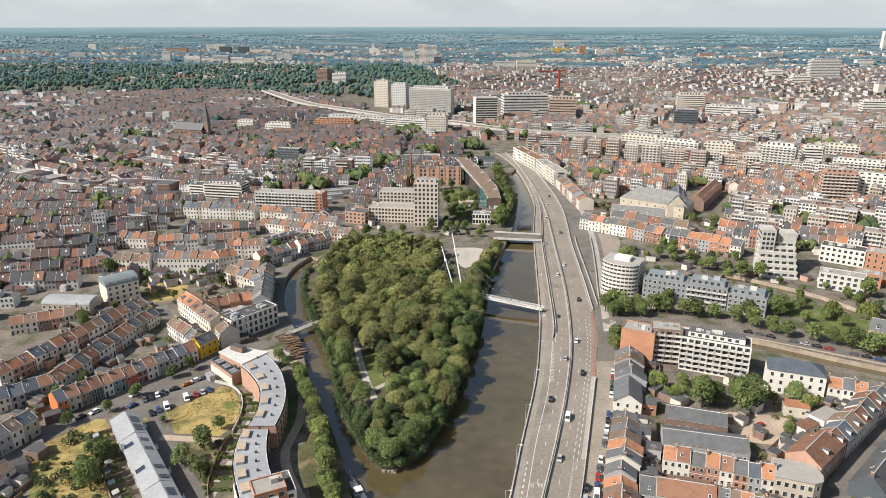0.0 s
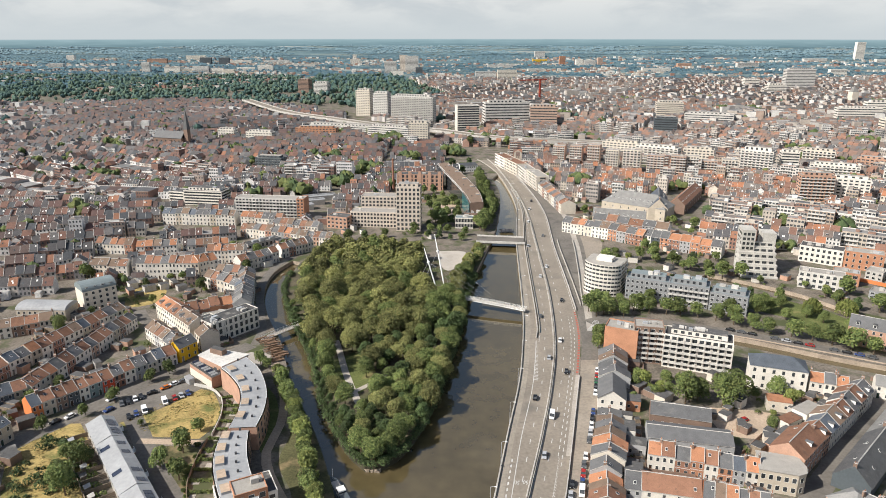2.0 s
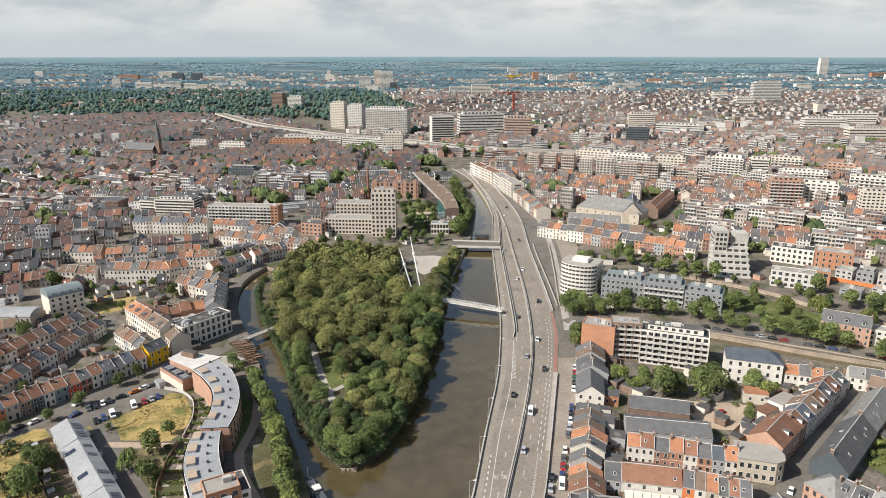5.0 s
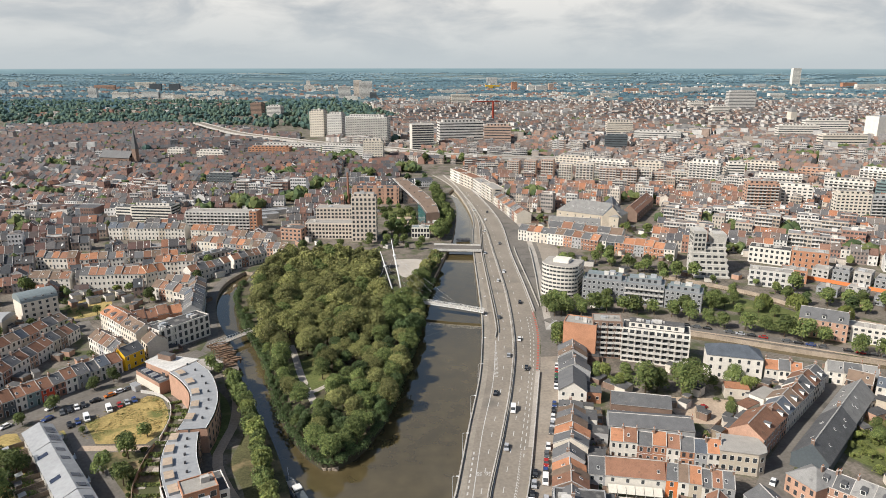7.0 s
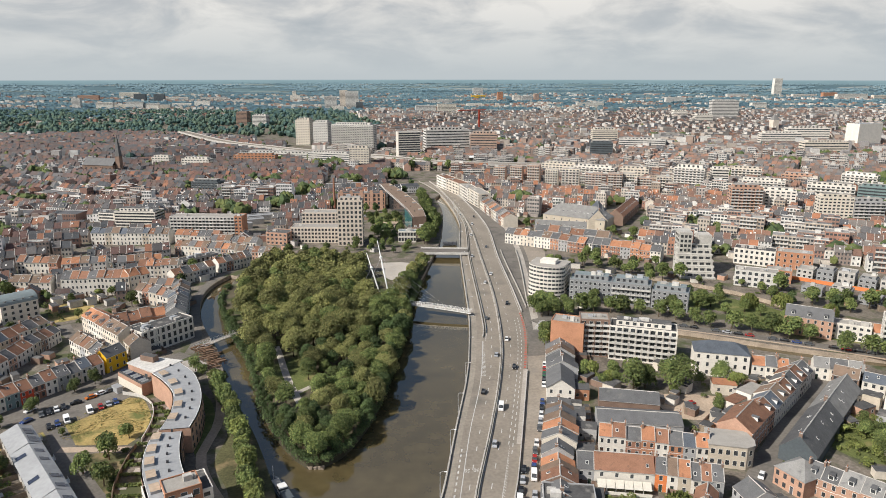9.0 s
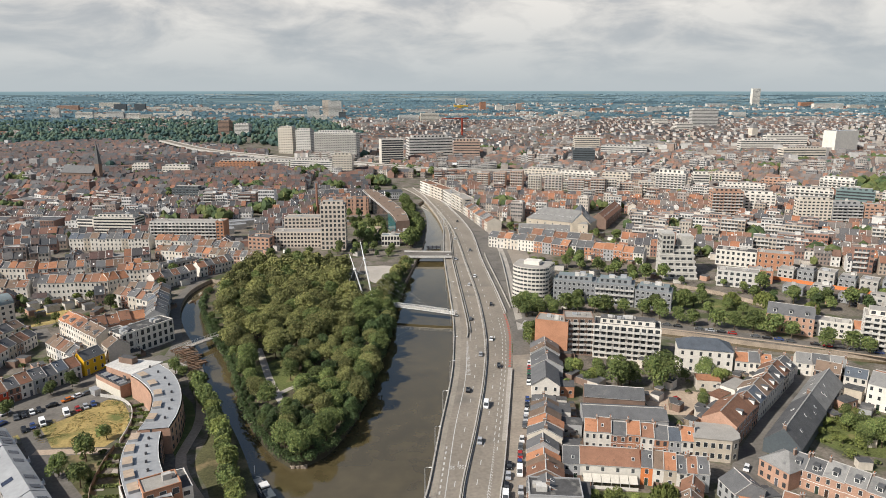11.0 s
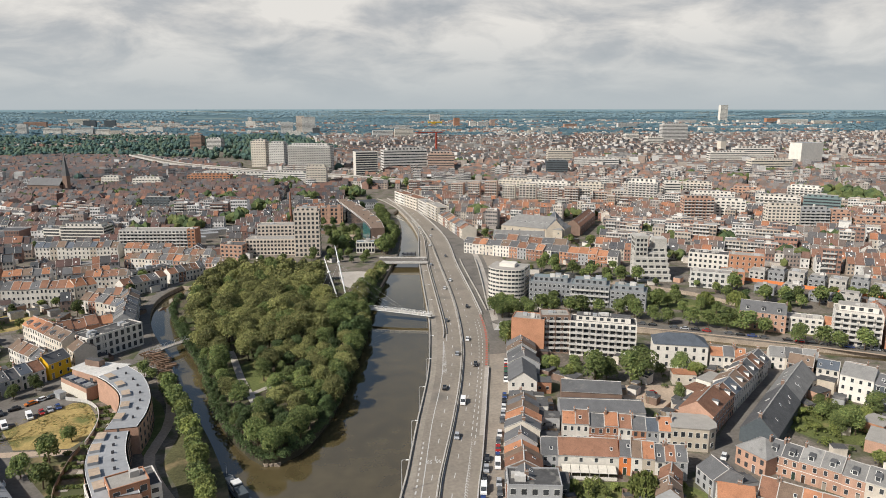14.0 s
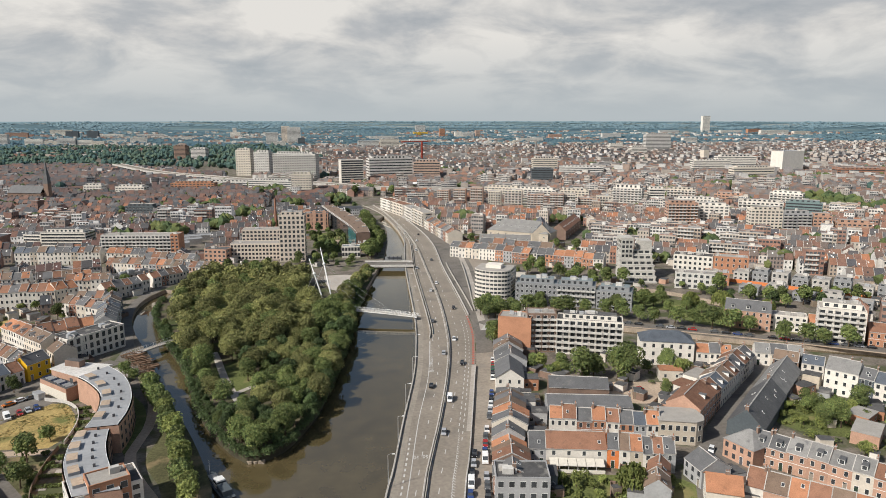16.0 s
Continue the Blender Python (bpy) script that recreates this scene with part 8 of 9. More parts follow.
bushes_mesh("plot_bushes", PLOT_BUSH, LEAF_B, "green bushes in garden plots", 83)
bushes_mesh("yard_bushes", YARD_BUSHES, LEAF_B, "small green bushes in back yards", 77)

# ---- ring road on piers ----
vb = Build()
A_, B_ = offset(ring_line, -9), offset(ring_line, 9)
strip(vb, A_, B_, 11.0, 0)
structure("ring_road", vb, [ASPH], "pale elevated ring road", "road")
vb = Build()
for off in (-9, 9):
    wall_along(vb, offset(ring_line, off), 0.6, 8.6, 12.1)
structure("ring_road_parapet", vb, [CONC], "pale concrete edge of the elevated road", "parapet")
vb = Build()
for k, p in enumerate(ring_line):
    if k % 2 == 0:
        vb.box(p.x - 4, p.x + 4, p.y - 0.8, p.y + 0.8, G - 0.5, 10.9)
structure("ring_road_piers", vb, [CONC], "concrete piers under the elevated road", "pier")
e = thing("station_canopy", 150, 985, G, -0.35, "long white canopy roof of a station", "canopy")
q = Build()
q.slab((-45, -8, 8.5), (45, -8, 8.5), (45, 8, 9.6), (-45, 8, 9.6), 1.0)
part("roof", q, WSTEEL, e)
for k in range(9):
    q = Build()
    q.tube([(-40 + k * 10, 0, 0), (-40 + k * 10, 0, 8.4)], 0.4, 6)
    part("column", q, STEEL, e)
# church with a slate spire
e = thing("church", -312, 905, G, -0.35, "dark brick church with a slender slate spire", "church")
q = Build()
q.box(-48, -4, -8, 8, -0.3, 13)
q.face([(-48, -8, 13), (-48, 8, 13), (-48, 0, 21)])
part("nave", q, BRICKB, e)
q = Build()
q.slab((-48.4, -8.6, 12.8), (-3.6, -8.6, 12.8), (-3.6, 0, 21.2), (-48.4, 0, 21.2), 0.3)
q.slab((-48.4, 0, 21.2), (-3.6, 0, 21.2), (-3.6, 8.6, 12.8), (-48.4, 8.6, 12.8), 0.3)
part("roof", q, SLATE, e)
part("tower", Build().box(-3, 3, -3, 3, -0.3, 24), BRICKB, e)
q = Build()
for a, b_ in (((-3.2, -3.2), (3.2, -3.2)), ((3.2, -3.2), (3.2, 3.2)), ((3.2, 3.2), (-3.2, 3.2)), ((-3.2, 3.2), (-3.2, -3.2))):
    q.face([(*a, 24), (*b_, 24), (0, 0, 53)])
part("spire", q, SLATE, e)
for k in range(6):
    part("window", Build().box(-44 + k * 7, -42 + k * 7, -8.08, -7.98, 4, 10), GLASS, e)
# big slate-roofed monastery on the right bank
for x0, y0, x1, y1, d, ev, rs, lab in ((148, 552, 190, 518, 22, 9.5, 9.0, "a"), (193, 520, 208, 566, 15, 9.5, 8.0, "b"), (131, 514, 169, 500, 13, 6.5, 5.0, "c"), (214, 540, 252, 600, 13, 8.0, 5.5, "d")):
    mw = house((x0, y0), (x1, y1), d, ev, rs, "b" if lab == "d" else "e", "r" if lab == "d" else "l" if lab in "ac" else "S", floors=2, bays=8, name="monastery_wing", group="monastery", annex=False, hip=lab == "a")
    ln, an = math.hypot(x1 - x0, y1 - y0), math.atan2(rs, d / 2)
    for k in range(int(ln / 3.6)):
        f_ = 0.42
        put("skylight", skylight_mesh(0), mw, Matrix.Translation((-ln / 2 + 2 + k * 3.6, d / 2 * f_, ev + rs * f_ + 0.18)) @ Matrix.Rotation(an, 4, "X"))
for x, y, h, w, m in ((600, 1750, 20, 4, CONC), (884, 1410, 30, 7, CREAM)):
    e = thing("far_church", x, y, G, 0.1, "pale stone church with a pointed tower in the distance", "church", "far churches")
    part("tower", Build().box(-w, w, -w, w, -0.3, h), m, e)
    q = Build()
    for k in range(4):
        c = [(-w, -w), (w, -w), (w, w), (-w, w)]
        q.face([(*c[k], h), (*c[(k + 1) % 4], h), (0, 0, h + (24 if w < 5 else 13))])
    part("spire", q, SLATE_L, e)
    q = Build()
    q.box(w, w + 34, -6, 6, -0.3, 12, 0)
    part("nave", q, m, e)
    q = Build()
    q.slab((w, -6.5, 11.8), (w + 34, -6.5, 11.8), (w + 34, 0, 18), (w, 0, 18), 0.3)
    q.slab((w, 0, 18), (w + 34, 0, 18), (w + 34, 6.5, 11.8), (w, 6.5, 11.8), 0.3)
    part("roof", q, SLATE, e)
e = thing("crane", 246, 1480, G, 0.4, "red tower crane over a building site", "crane")
CRANE = mat("crane_red", (0.55, 0.10, 0.06), 0.6, 0.1)
part("mast", Build().box(-1.6, 1.6, -1.6, 1.6, 0, 52), CRANE, e)
part("jib", Build().box(-52, 16, -1, 1, 50, 52.2), CRANE, e)

# ---- bridges ----
fb = thing("footbridge", 0, 0, 0, 0, "pale steel cable-stayed footbridge with two leaning masts", "bridge")
deck = [Vector((-12, 364.5, 4.2)), Vector((-4, 361, 4.8)), Vector((10, 354.8, 5.4)), Vector((24, 348.8, 5.5)), Vector((38, 342.5, 5.1)), Vector((53.5, 335.8, 4.2))]
deck = [Vector((p.x, p.y, p.z)) for p in spline(deck, 2.2)]
q = Build()
L_, R_ = offset(deck, -1.7), offset(deck, 1.7)
for k in range(len(deck)):
    z_ = deck[k].z
    q.v += [(R_[k].x, R_[k].y, z_), (L_[k].x, L_[k].y, z_), (L_[k].x, L_[k].y, z_ - 0.5), (R_[k].x, R_[k].y, z_ - 0.5)]
    if k:
        i = 4 * k
        for c in range(4):
            q.f.append((i - 4 + c, i + c, i + (c + 1) % 4, i - 4 + (c + 1) % 4))
            q.m.append(0)
part("deck", q, PAVE, fb)
for side in (L_, R_):
    q = Build()
    for k in range(len(deck) - 1):
        a, b_ = side[k], side[k + 1]
        for dz in (0.1, 0.45, 0.8, 1.15):
            q.tube([(a.x, a.y, deck[k].z + dz), (b_.x, b_.y, deck[k + 1].z + dz)], 0.05, 5)
        q.tube([(a.x, a.y, deck[k].z - 0.3), (a.x, a.y, deck[k].z + 1.2)], 0.07, 5)
        q.tube([(a.x, a.y, deck[k].z - 0.3), (b_.x, b_.y, deck[k + 1].z - 0.3)], 0.16, 6)
    part("railing", q, WSTEEL, fb)
MASTS = (((11.8, 356.2, 1.5), (5.2, 372.0, 36.0)), ((8.2, 353.2, 1.5), (-0.9, 358.0, 32.5)))
for base, top in MASTS:
    B0, T0 = Vector(base), Vector(top)
    mid = B0.lerp(T0, 0.74)
    q = Build()
    q.tube([tuple(B0), tuple(B0.lerp(T0, 0.4)), tuple(mid), tuple(T0)], [0.34, 0.42, 0.36, 0.12], 10)
    m_ = part("mast", q, WSTEEL, fb, "", True)
    q = Build()
    q.tube([tuple(B0.lerp(T0, 0.71)), tuple(mid), tuple(B0.lerp(T0, 0.77))], [0.25, 0.95, 0.25], 10)
    kn = part("cable_collar", q, WSTEEL, m_)
    for j in range(4):
        q = Build()
        d_ = deck[min(len(deck) - 1, 11 + j * 4)]
        q.tube([tuple(mid), (d_.x, d_.y, d_.z)], 0.022, 4)
        part("cable", q, STEEL, fb)
    q = Build()
    q.tube([tuple(mid), (B0.x - 16, B0.y + 12, 2.6)], 0.06, 4)
    part("cable", q, STEEL, fb)
part("abutment", Build().box(-9, -1.5, 356, 363, 0.5, 4.0), ORANGEP, fb)
part("abutment", Build().box(17.5, 20.5, 346, 354, -1, 4.6), CONC, fb)
lf = thing("side_footbridge", 0, 0, 0, 0, "small white truss footbridge over the side canal", "bridge")
dk = [Vector((-80.5, 303.0, 3.2)), Vector((-74, 310, 3.7)), Vector((-68, 317, 3.7)), Vector((-62, 324, 3.2))]
L_, R_ = offset(dk, -1.6), offset(dk, 1.6)
q = Build()
for k in range(3):
    q.slab((R_[k].x, R_[k].y, dk[k].z), (R_[k + 1].x, R_[k + 1].y, dk[k + 1].z), (L_[k + 1].x, L_[k + 1].y, dk[k + 1].z), (L_[k].x, L_[k].y, dk[k].z), 0.35)
part("deck", q, PAVE, lf)
for side in (L_, R_):
    q = Build()
    for k in range(3):
        a, b_ = side[k], side[k + 1]
        for j in range(5):
            p0, p1 = a.lerp(b_, j / 5), a.lerp(b_, (j + 1) / 5)
            q.tube([(p0.x, p0.y, p0.z - 0.1), (p0.x, p0.y, p0.z + 1.25)], 0.06, 4)
            q.tube([(p0.x, p0.y, p0.z + 1.25), (p1.x, p1.y, p1.z)], 0.04, 4)
            for dz in (0.0, 1.25):
                q.tube([(p0.x, p0.y, p0.z + dz), (p1.x, p1.y, p1.z + dz)], 0.07, 4)
    part("railing", q, WSTEEL, lf)
rbdg = thing("road_bridge", 0, 0, 0, 0, "low concrete road bridge over the river", "bridge")
q = Build()
q.slab((36, 462, 3.9), (70, 457, 3.9), (71, 471, 3.9), (38, 477, 3.9), 1.0)
part("deck", q, ASPH_S, rbdg)
for (xa, ya), (xb, yb) in (((36, 462), (70, 457)), ((38, 477), (71, 471))):
    q = Build()
    q.slab((xa, ya - 0.2, 4.9), (xb, yb - 0.2, 4.9), (xb, yb + 0.2, 4.9), (xa, ya + 0.2, 4.9), 1.6)
    part("parapet", q, CONCW, rbdg)
lk = thing("lock_jetty", 66, 500, 0, 0.05, "dark timber lock jetty in the water", "jetty")
part("deck", Build().box(-9, 1, -3, 3, 1.0, 1.4), DARKM, lk)
for k in range(4):
    part("post", Build().box(-8.5 + k * 3, -8.1 + k * 3, -3, -2.6, -1, 3.4), DARKM, lk)

# ---- boat ----
bt = thing("motor_barge", -28.5, 189.5, 0.0, radians(116), "grey and white barge moored at the bank", "boat")
q = Build()
hull = [(-9, -1.9), (6.5, -1.9), (9.2, -1.0), (10.2, 0), (9.2, 1.0), (6.5, 1.9), (-9, 1.9)]
q.prism(hull, -0.5, 1.0, 0, 1)
part("hull", q, [DARKM, BLUEG], bt)
part("cabin", Build().box(-7.5, -2.5, -1.4, 1.4, 1.0, 2.6), BLUEG, bt)
part("wheelhouse", Build().box(-2.3, 0.5, -1.3, 1.3, 1.0, 3.4), FRAMEW, bt)
part("windows", Build().box(-2.32, 0.52, -1.32, 1.32, 2.2, 3.0), GLASS, bt)
part("hatch", Build().box(1.5, 6.0, -1.2, 1.2, 1.0, 1.7), CONC, bt)
q = Build()
q.tube([(7.5, 0, 1.0), (7.5, 0, 5.5)], 0.06, 6)
part("mast", q, STEEL, bt)
# boulders at the island's point
rk = Build()
rr = np.random.default_rng(4)
for k in range(16):
    x, y, s = -19 + rr.uniform(-2.6, 2.6), 202.8 + rr.uniform(-0.9, 1.2), rr.uniform(0.35, 0.8)
    pts = [(x + s * math.cos(a) * rr.uniform(0.8, 1.2), y + s * math.sin(a) * rr.uniform(0.8, 1.2)) for a in np.linspace(0, 2 * math.pi, 7)[:-1]]
    rk.prism(pts, -0.4, 0.2 + s * 0.9, 0)
tagged(rk.obj("shore_rocks", [QUAYM]), "brown stones at the point of the island", "rocks", "", "stuff")

# timber platforms at the end of the side footbridge
tp = thing("timber_platform", -72.5, 295, G, 0.5, "weathered brown timber platform of stacked beams", "platform")
RB = random.Random(8)
for k in range(60):
    x, y, z = RB.uniform(-2.6, 2.6), -14 + k * 0.47 + RB.uniform(-0.5, 0.5), RB.choice((0.4, 0.9, 1.5, 2.0))
    q = Build()
    q.box(-2.4, 2.4, -0.3, 0.3, z - 0.25, z, 0)
    q.box(-1.9, -1.7, -0.1, 0.1, -0.1, z - 0.25, 0)
    q.box(1.7, 1.9, -0.1, 0.1, -0.1, z - 0.25, 0)
    pl = part("beam", q, WOODB, tp)
    pl.matrix_basis = Matrix.Translation((x, y, 0.02 * (k % 7))) @ Matrix.Rotation(RB.uniform(-0.25, 0.25), 4, "Z")

# ---- lamps along the parapet ----
lp = thing("street_lamp", 0, 0, 0, 0, "slim grey street lamp on the parapet", "street lamp", "parapet lamps")
q = Build()
q.tube([(0, 0, -0.3), (0, 0, 6), (0, 0, 9.5)], [0.13, 0.1, 0.07], 7)
part("pole", q, STEEL, lp)
q = Build()
q.tube([(0, 0, 9.5), (0.5, 0, 9.8), (1.3, 0, 9.85)], 0.05, 6)
part("arm", q, STEEL, lp)
part("lamp_head", Build().box(1.2, 2.0, -0.16, 0.16, 9.76, 9.94), WSTEEL, lp)
first = True
for y in (150, 176, 200, 226, 253, 280, 308, 336, 366, 398, 430, 490, 520, 552, 585, 620):
    m = Matrix.Translation((XL(y) + 0.1, y, G + 0.6)) @ Matrix.Rotation(-0.2, 4, "Z")
    if first:
        lp.matrix_basis, first = m, False
    else:
        copy_thing(lp, m)

# ---- trees ----
isle = [(-22, 204), (-16, 203.5), (-5, 219), (3, 241), (10, 274), (18, 318), (19, 346), (4, 352), (-8, 372), (-4, 400), (-4, 436), (-30, 450), (-62, 446), (-71, 420), (-74, 388), (-67, 348), (-55.5, 305), (-46.5, 278), (-39, 252), (-31, 228)]
keep = spline([(-44, 304), (-40.9, 292.5), (-36, 272), (-31, 255), (-26, 240)], 3) + spline([(-30, 254), (-20, 264), (-12, 273)], 3)
placed = []
tries = 0
while len(placed) < 240 and tries < 12000:
    tries += 1
    x, y = RT.uniform(-82, 20), RT.uniform(204, 452)
    if not inside(x, y, isle) or any((p.x - x) ** 2 + (p.y - y) ** 2 < 30 for p in keep):
        continue
    north = y > 300
    gap = 6.3 if north else 4.9
    if any((a - x) ** 2 + (b_ - y) ** 2 < gap * gap for a, b_ in placed):
        continue
    if inside(x, y, [(-40, 285), (-30, 290), (-27, 262), (-34, 258)]) and RT.random() < 0.5:
        continue
    placed.append((x, y))
    edge = x > 0.16 * (y - 300) + 6 - 6 or y < 240
    kind = RT.choice("aaab") if north and not edge else RT.choice("bcbca") if edge else RT.choice("aabbc")
    plant(kind, x, y, RT.uniform(0.75, 1.05) if north else RT.uniform(0.6, 0.85), where="in the island park", group="island trees")
k_ = 0
for p in offset(isl, -2.4):  # trees leaning over the water's edge
    k_ += 1
    if p.y < 352 and (k_ % 1 == 0):
        plant(RT.choice("bcbc"), p.x, p.y, RT.uniform(0.36, 0.5) if p.x < 25 - 0.25 * p.y else RT.uniform(0.55, 0.78), where="at the island's edge", group="island edge trees")
EDGE = [(p.x + RT.uniform(-0.6, 0.6), p.y + RT.uniform(-0.6, 0.6), RT.uniform(1.1, 2.2)) for p in spline([(p.x, p.y) for p in offset(isl, 0.5)], 1.7)]
bushes_mesh("bank_shrubs", EDGE, LEAF_C, "dark shrubs hanging over the island bank", 79)
for k in range(15):  # trees on the tongue of land by the second bridge
    t = k / 14
    x, y = 17 + 19 * t, 366 + 72 * t
    plant(RT.choice("bba"), x + RT.uniform(-2.5, 2.5), y, RT.uniform(0.62, 0.8), where="on the river bank", group="river bank trees")
for k in range(14):
    t = k / 13
    plant(RT.choice("bc"), 25 - 3.5 * math.sin(t * 3) + 14 * t, 372 + 66 * t, 0.6, where="on the river bank", group="river bank trees")
for k in range(38):  # clipped row along the upper river
    t = k / 37
    p = Vector((46, 494, 0)).lerp(Vector((58, 560, 0)), t * 2) if t < 0.5 else Vector((58, 560, 0)).lerp(Vector((57, 690, 0)), t * 2 - 1)
    plant("p" if k % 2 else "b", p.x + RT.uniform(-2.5, 2), p.y, RT.uniform(0.9, 1.1) if k % 2 else RT.uniform(0.68, 0.85), where="in a clipped row on the river bank", group="clipped bank trees")
for k in range(26):  # second, inner row behind the clipped bank trees
    t = k / 25
    p = Vector((42, 496, 0)).lerp(Vector((53, 560, 0)), t * 2) if t < 0.5 else Vector((53, 560, 0)).lerp(Vector((53, 690, 0)), t * 2 - 1)
    plant("b", p.x + RT.uniform(-1.5, 1.5), p.y, RT.uniform(0.75, 0.95), where="in a clipped row on the river bank", group="clipped bank trees")
for x, y in ((30, 510), (20, 514), (12, 506), (2, 508), (26, 531), (18, 536), (10, 534), (26, 546), (8, 596), (16, 606), (24, 580), (2, 584), (28, 568), (-2, 620), (8, 624), (16, 488), (4, 490), (-8, 490)):
    plant(RT.choice("bbc"), x, y, RT.uniform(0.55, 0.8), where="on the slope by the office", group="slope trees")
for k in range(34):  # slim row between path and side canal
    t = k / 33
    x, y = -64.2 + 29 * t + 3 * math.sin(t * 3.1), 268 - 92 * t
    plant(RT.choice("sds"), x + RT.uniform(-0.8, 1.1), y, RT.uniform(0.82, 1.08), where="in a row along the side canal", group="side canal trees")
for x, y, s in ((-84.7, 225.0, 0.78), (-86.8, 211.5, 1.12), (-92.0, 203.5, 0.90), (-83.0, 196.0, 0.92), (-108.8, 229.7, 0.3), (-118.5, 203.5, 0.9), (-121.5, 196.0, 0.95), (-117, 189, 0.8), (-125, 207, 0.6)):
    plant("s" if x > -100 else "b", x, y, s * (1.18 if x > -100 else 1), where="on the meadow", group="meadow trees")
for x, y in ((-127.0, 248.5), (-133.5, 238.0), (-118.5, 265.0), (-113.0, 271.5), (-145, 228), (-71.5, 276), (-75, 280)):
    plant("s", x, y, 0.85, where="beside the street", group="street trees left")
for x, y, s in ((104.5, 240.5, 1.05), (110.5, 243, 0.9), (118.5, 238, 1.1), (123.5, 238, 1.05), (143.0, 244.0, 0.85), (92.5, 255, 0.6), (98, 252, 0.5), (84.5, 239, 0.4), (80, 205, 0.45), (86, 199.5, 0.4)):
    plant("b" if s > 0.6 else "d", x, y, s * (1.05 if s > 0.6 else 1.3), where="in a back garden", group="garden trees right")
for k, (x, y) in enumerate(((87.5, 337), (92, 343), (98, 337), (97, 345), (106, 334.5), (112, 337.5), (119, 333), (128, 332), (134.5, 328.5), (143, 326.5), (151, 323), (158, 317.5), (165, 311), (171, 305.5), (180, 302), (188, 297.5), (194.5, 292), (201, 286.5), (207.5, 281), (217, 269), (225, 265.5), (232, 260), (240, 255))):
    plant("s", x, y, 1.25 + (k % 3) * 0.12, where="in a row on the canal quay", group="quay trees")
for x, y in ((90, 330), (94, 331.5), (99, 330), (104, 328.5), (81.5, 292), (83, 298), (84.5, 304), (86, 290)):
    plant("s", x, y, 1.15, where="at the junction", group="junction trees")
for x, y, s in ((168, 331, 0.7), (176, 330, 0.8), (186, 335, 0.8), (188, 323, 0.7), (181, 386, 0.8), (191, 385, 0.8), (150, 420, 0.9), (159, 411, 0.9), (171, 409, 0.9), (166, 400, 0.8), (176, 396, 0.7), (142, 424, 0.8), (240, 357, 1.0), (172, 384, 0.7), (200, 377, 0.5), (262, 330, 0.8), (270, 322, 0.9), (277, 316, 0.8), (205, 318, 0.6), (214, 310, 0.6), (160, 352, 0.7), (167, 348, 0.75), (174, 343, 0.7), (181, 341, 0.8), (187, 345, 0.6), (194, 340, 0.7), (200, 325, 0.6), (178, 360, 0.7), (184, 356, 0.6), (197, 350, 0.65), (226, 342, 0.7), (232, 334, 0.75), (243, 331, 0.8), (250, 322, 0.8), (256, 318, 0.7), (150, 366, 0.7), (144, 372, 0.75), (136, 380, 0.7), (130, 390, 0.7), (248, 338, 0.7), (255, 332, 0.7)):
    plant(RT.choice("bbc"), x, y, s * 1.0, where="beside the canal", group="canal trees")
for x, y, s in ((160, 195, 0.4), (166, 200, 0.45), (171, 196, 0.5), (176, 204, 0.5), (163, 188, 0.55), (168, 186, 0.5), (180, 208, 0.4), (174, 190, 0.35), (72, 166, 0.5), (76, 163, 0.5), (68, 168, 0.5), (80, 166, 0.45), (92, 163, 0.4), (75, 157, 0.6)):
    plant(RT.choice("ddb"), x, y, s * 1.15, where="in an overgrown garden", group="garden trees right")
wl = willow_parts(8.5, 4.6, 3)
wl.matrix_basis = Matrix.Translation((206, 331, G))
for x, y, s in ((222, 326.5, 1.15), (86.5, 160.5, 1.0), (240, 312, 0.9)):
    w2 = copy_thing(wl, Matrix.Translation((x, y, G)) @ Matrix.Rotation(x, 4, "Z"))
    w2.scale = (s, s, s)
for x, y, s in ((-10, 482, 0.6), (2, 478, 0.6), (10, 476, 0.55), (18, 472, 0.5), (26, 470, 0.5), (8, 520, 0.8), (14, 526, 0.9), (4, 560, 0.8), (10, 548, 0.7), (16, 512, 0.7), (-30, 480, 0.6), (-44, 474, 0.7), (-56, 470, 0.8), (-66, 466, 0.7), (24, 540, 0.7), (40, 720, 1.0), (30, 745, 1.1), (10, 760, 1.0), (-10, 770, 1.1), (-30, 790, 1.0), (50, 760, 1.0), (-40, 900, 1.1), (-60, 905, 1.2), (-20, 905, 1.1), (60, 905, 1.2), (85, 915, 1.1), (110, 900, 1.2)):
    plant(RT.choice("bc"), x, y, s, where="between buildings", group="town trees")
WILD = [(RT.uniform(-140, -112), RT.uniform(176, 222), RT.uniform(0.7, 2.2)) for _ in range(90)]
WILD = [w_ for w_ in WILD if inside(w_[0], w_[1], [(-146, 214), (-137, 228), (-131, 222), (-116, 196), (-106, 176), (-118, 168), (-136, 188)])]
bushes_mesh("wild_shrubs", WILD, LEAF_C, "dark wild shrubs on the wasteland", 84)
for k in range(12):
    bush(-94 + RT.uniform(-6, 14), 226 + RT.uniform(-40, 6), RT.uniform(0.7, 1.4), LEAF_B, "rounded green garden bush", 60 + k)
BRIGHT = [(RT.uniform(154, 186), RT.uniform(180, 216), RT.uniform(0.8, 1.9)) for _ in range(60)]
BRIGHT += [(RT.uniform(62, 102), RT.uniform(152, 171), RT.uniform(0.8, 1.7)) for _ in range(50)]
bushes_mesh("overgrown_bushes", BRIGHT, LEAF_D, "overgrown bright green garden bushes", 78)
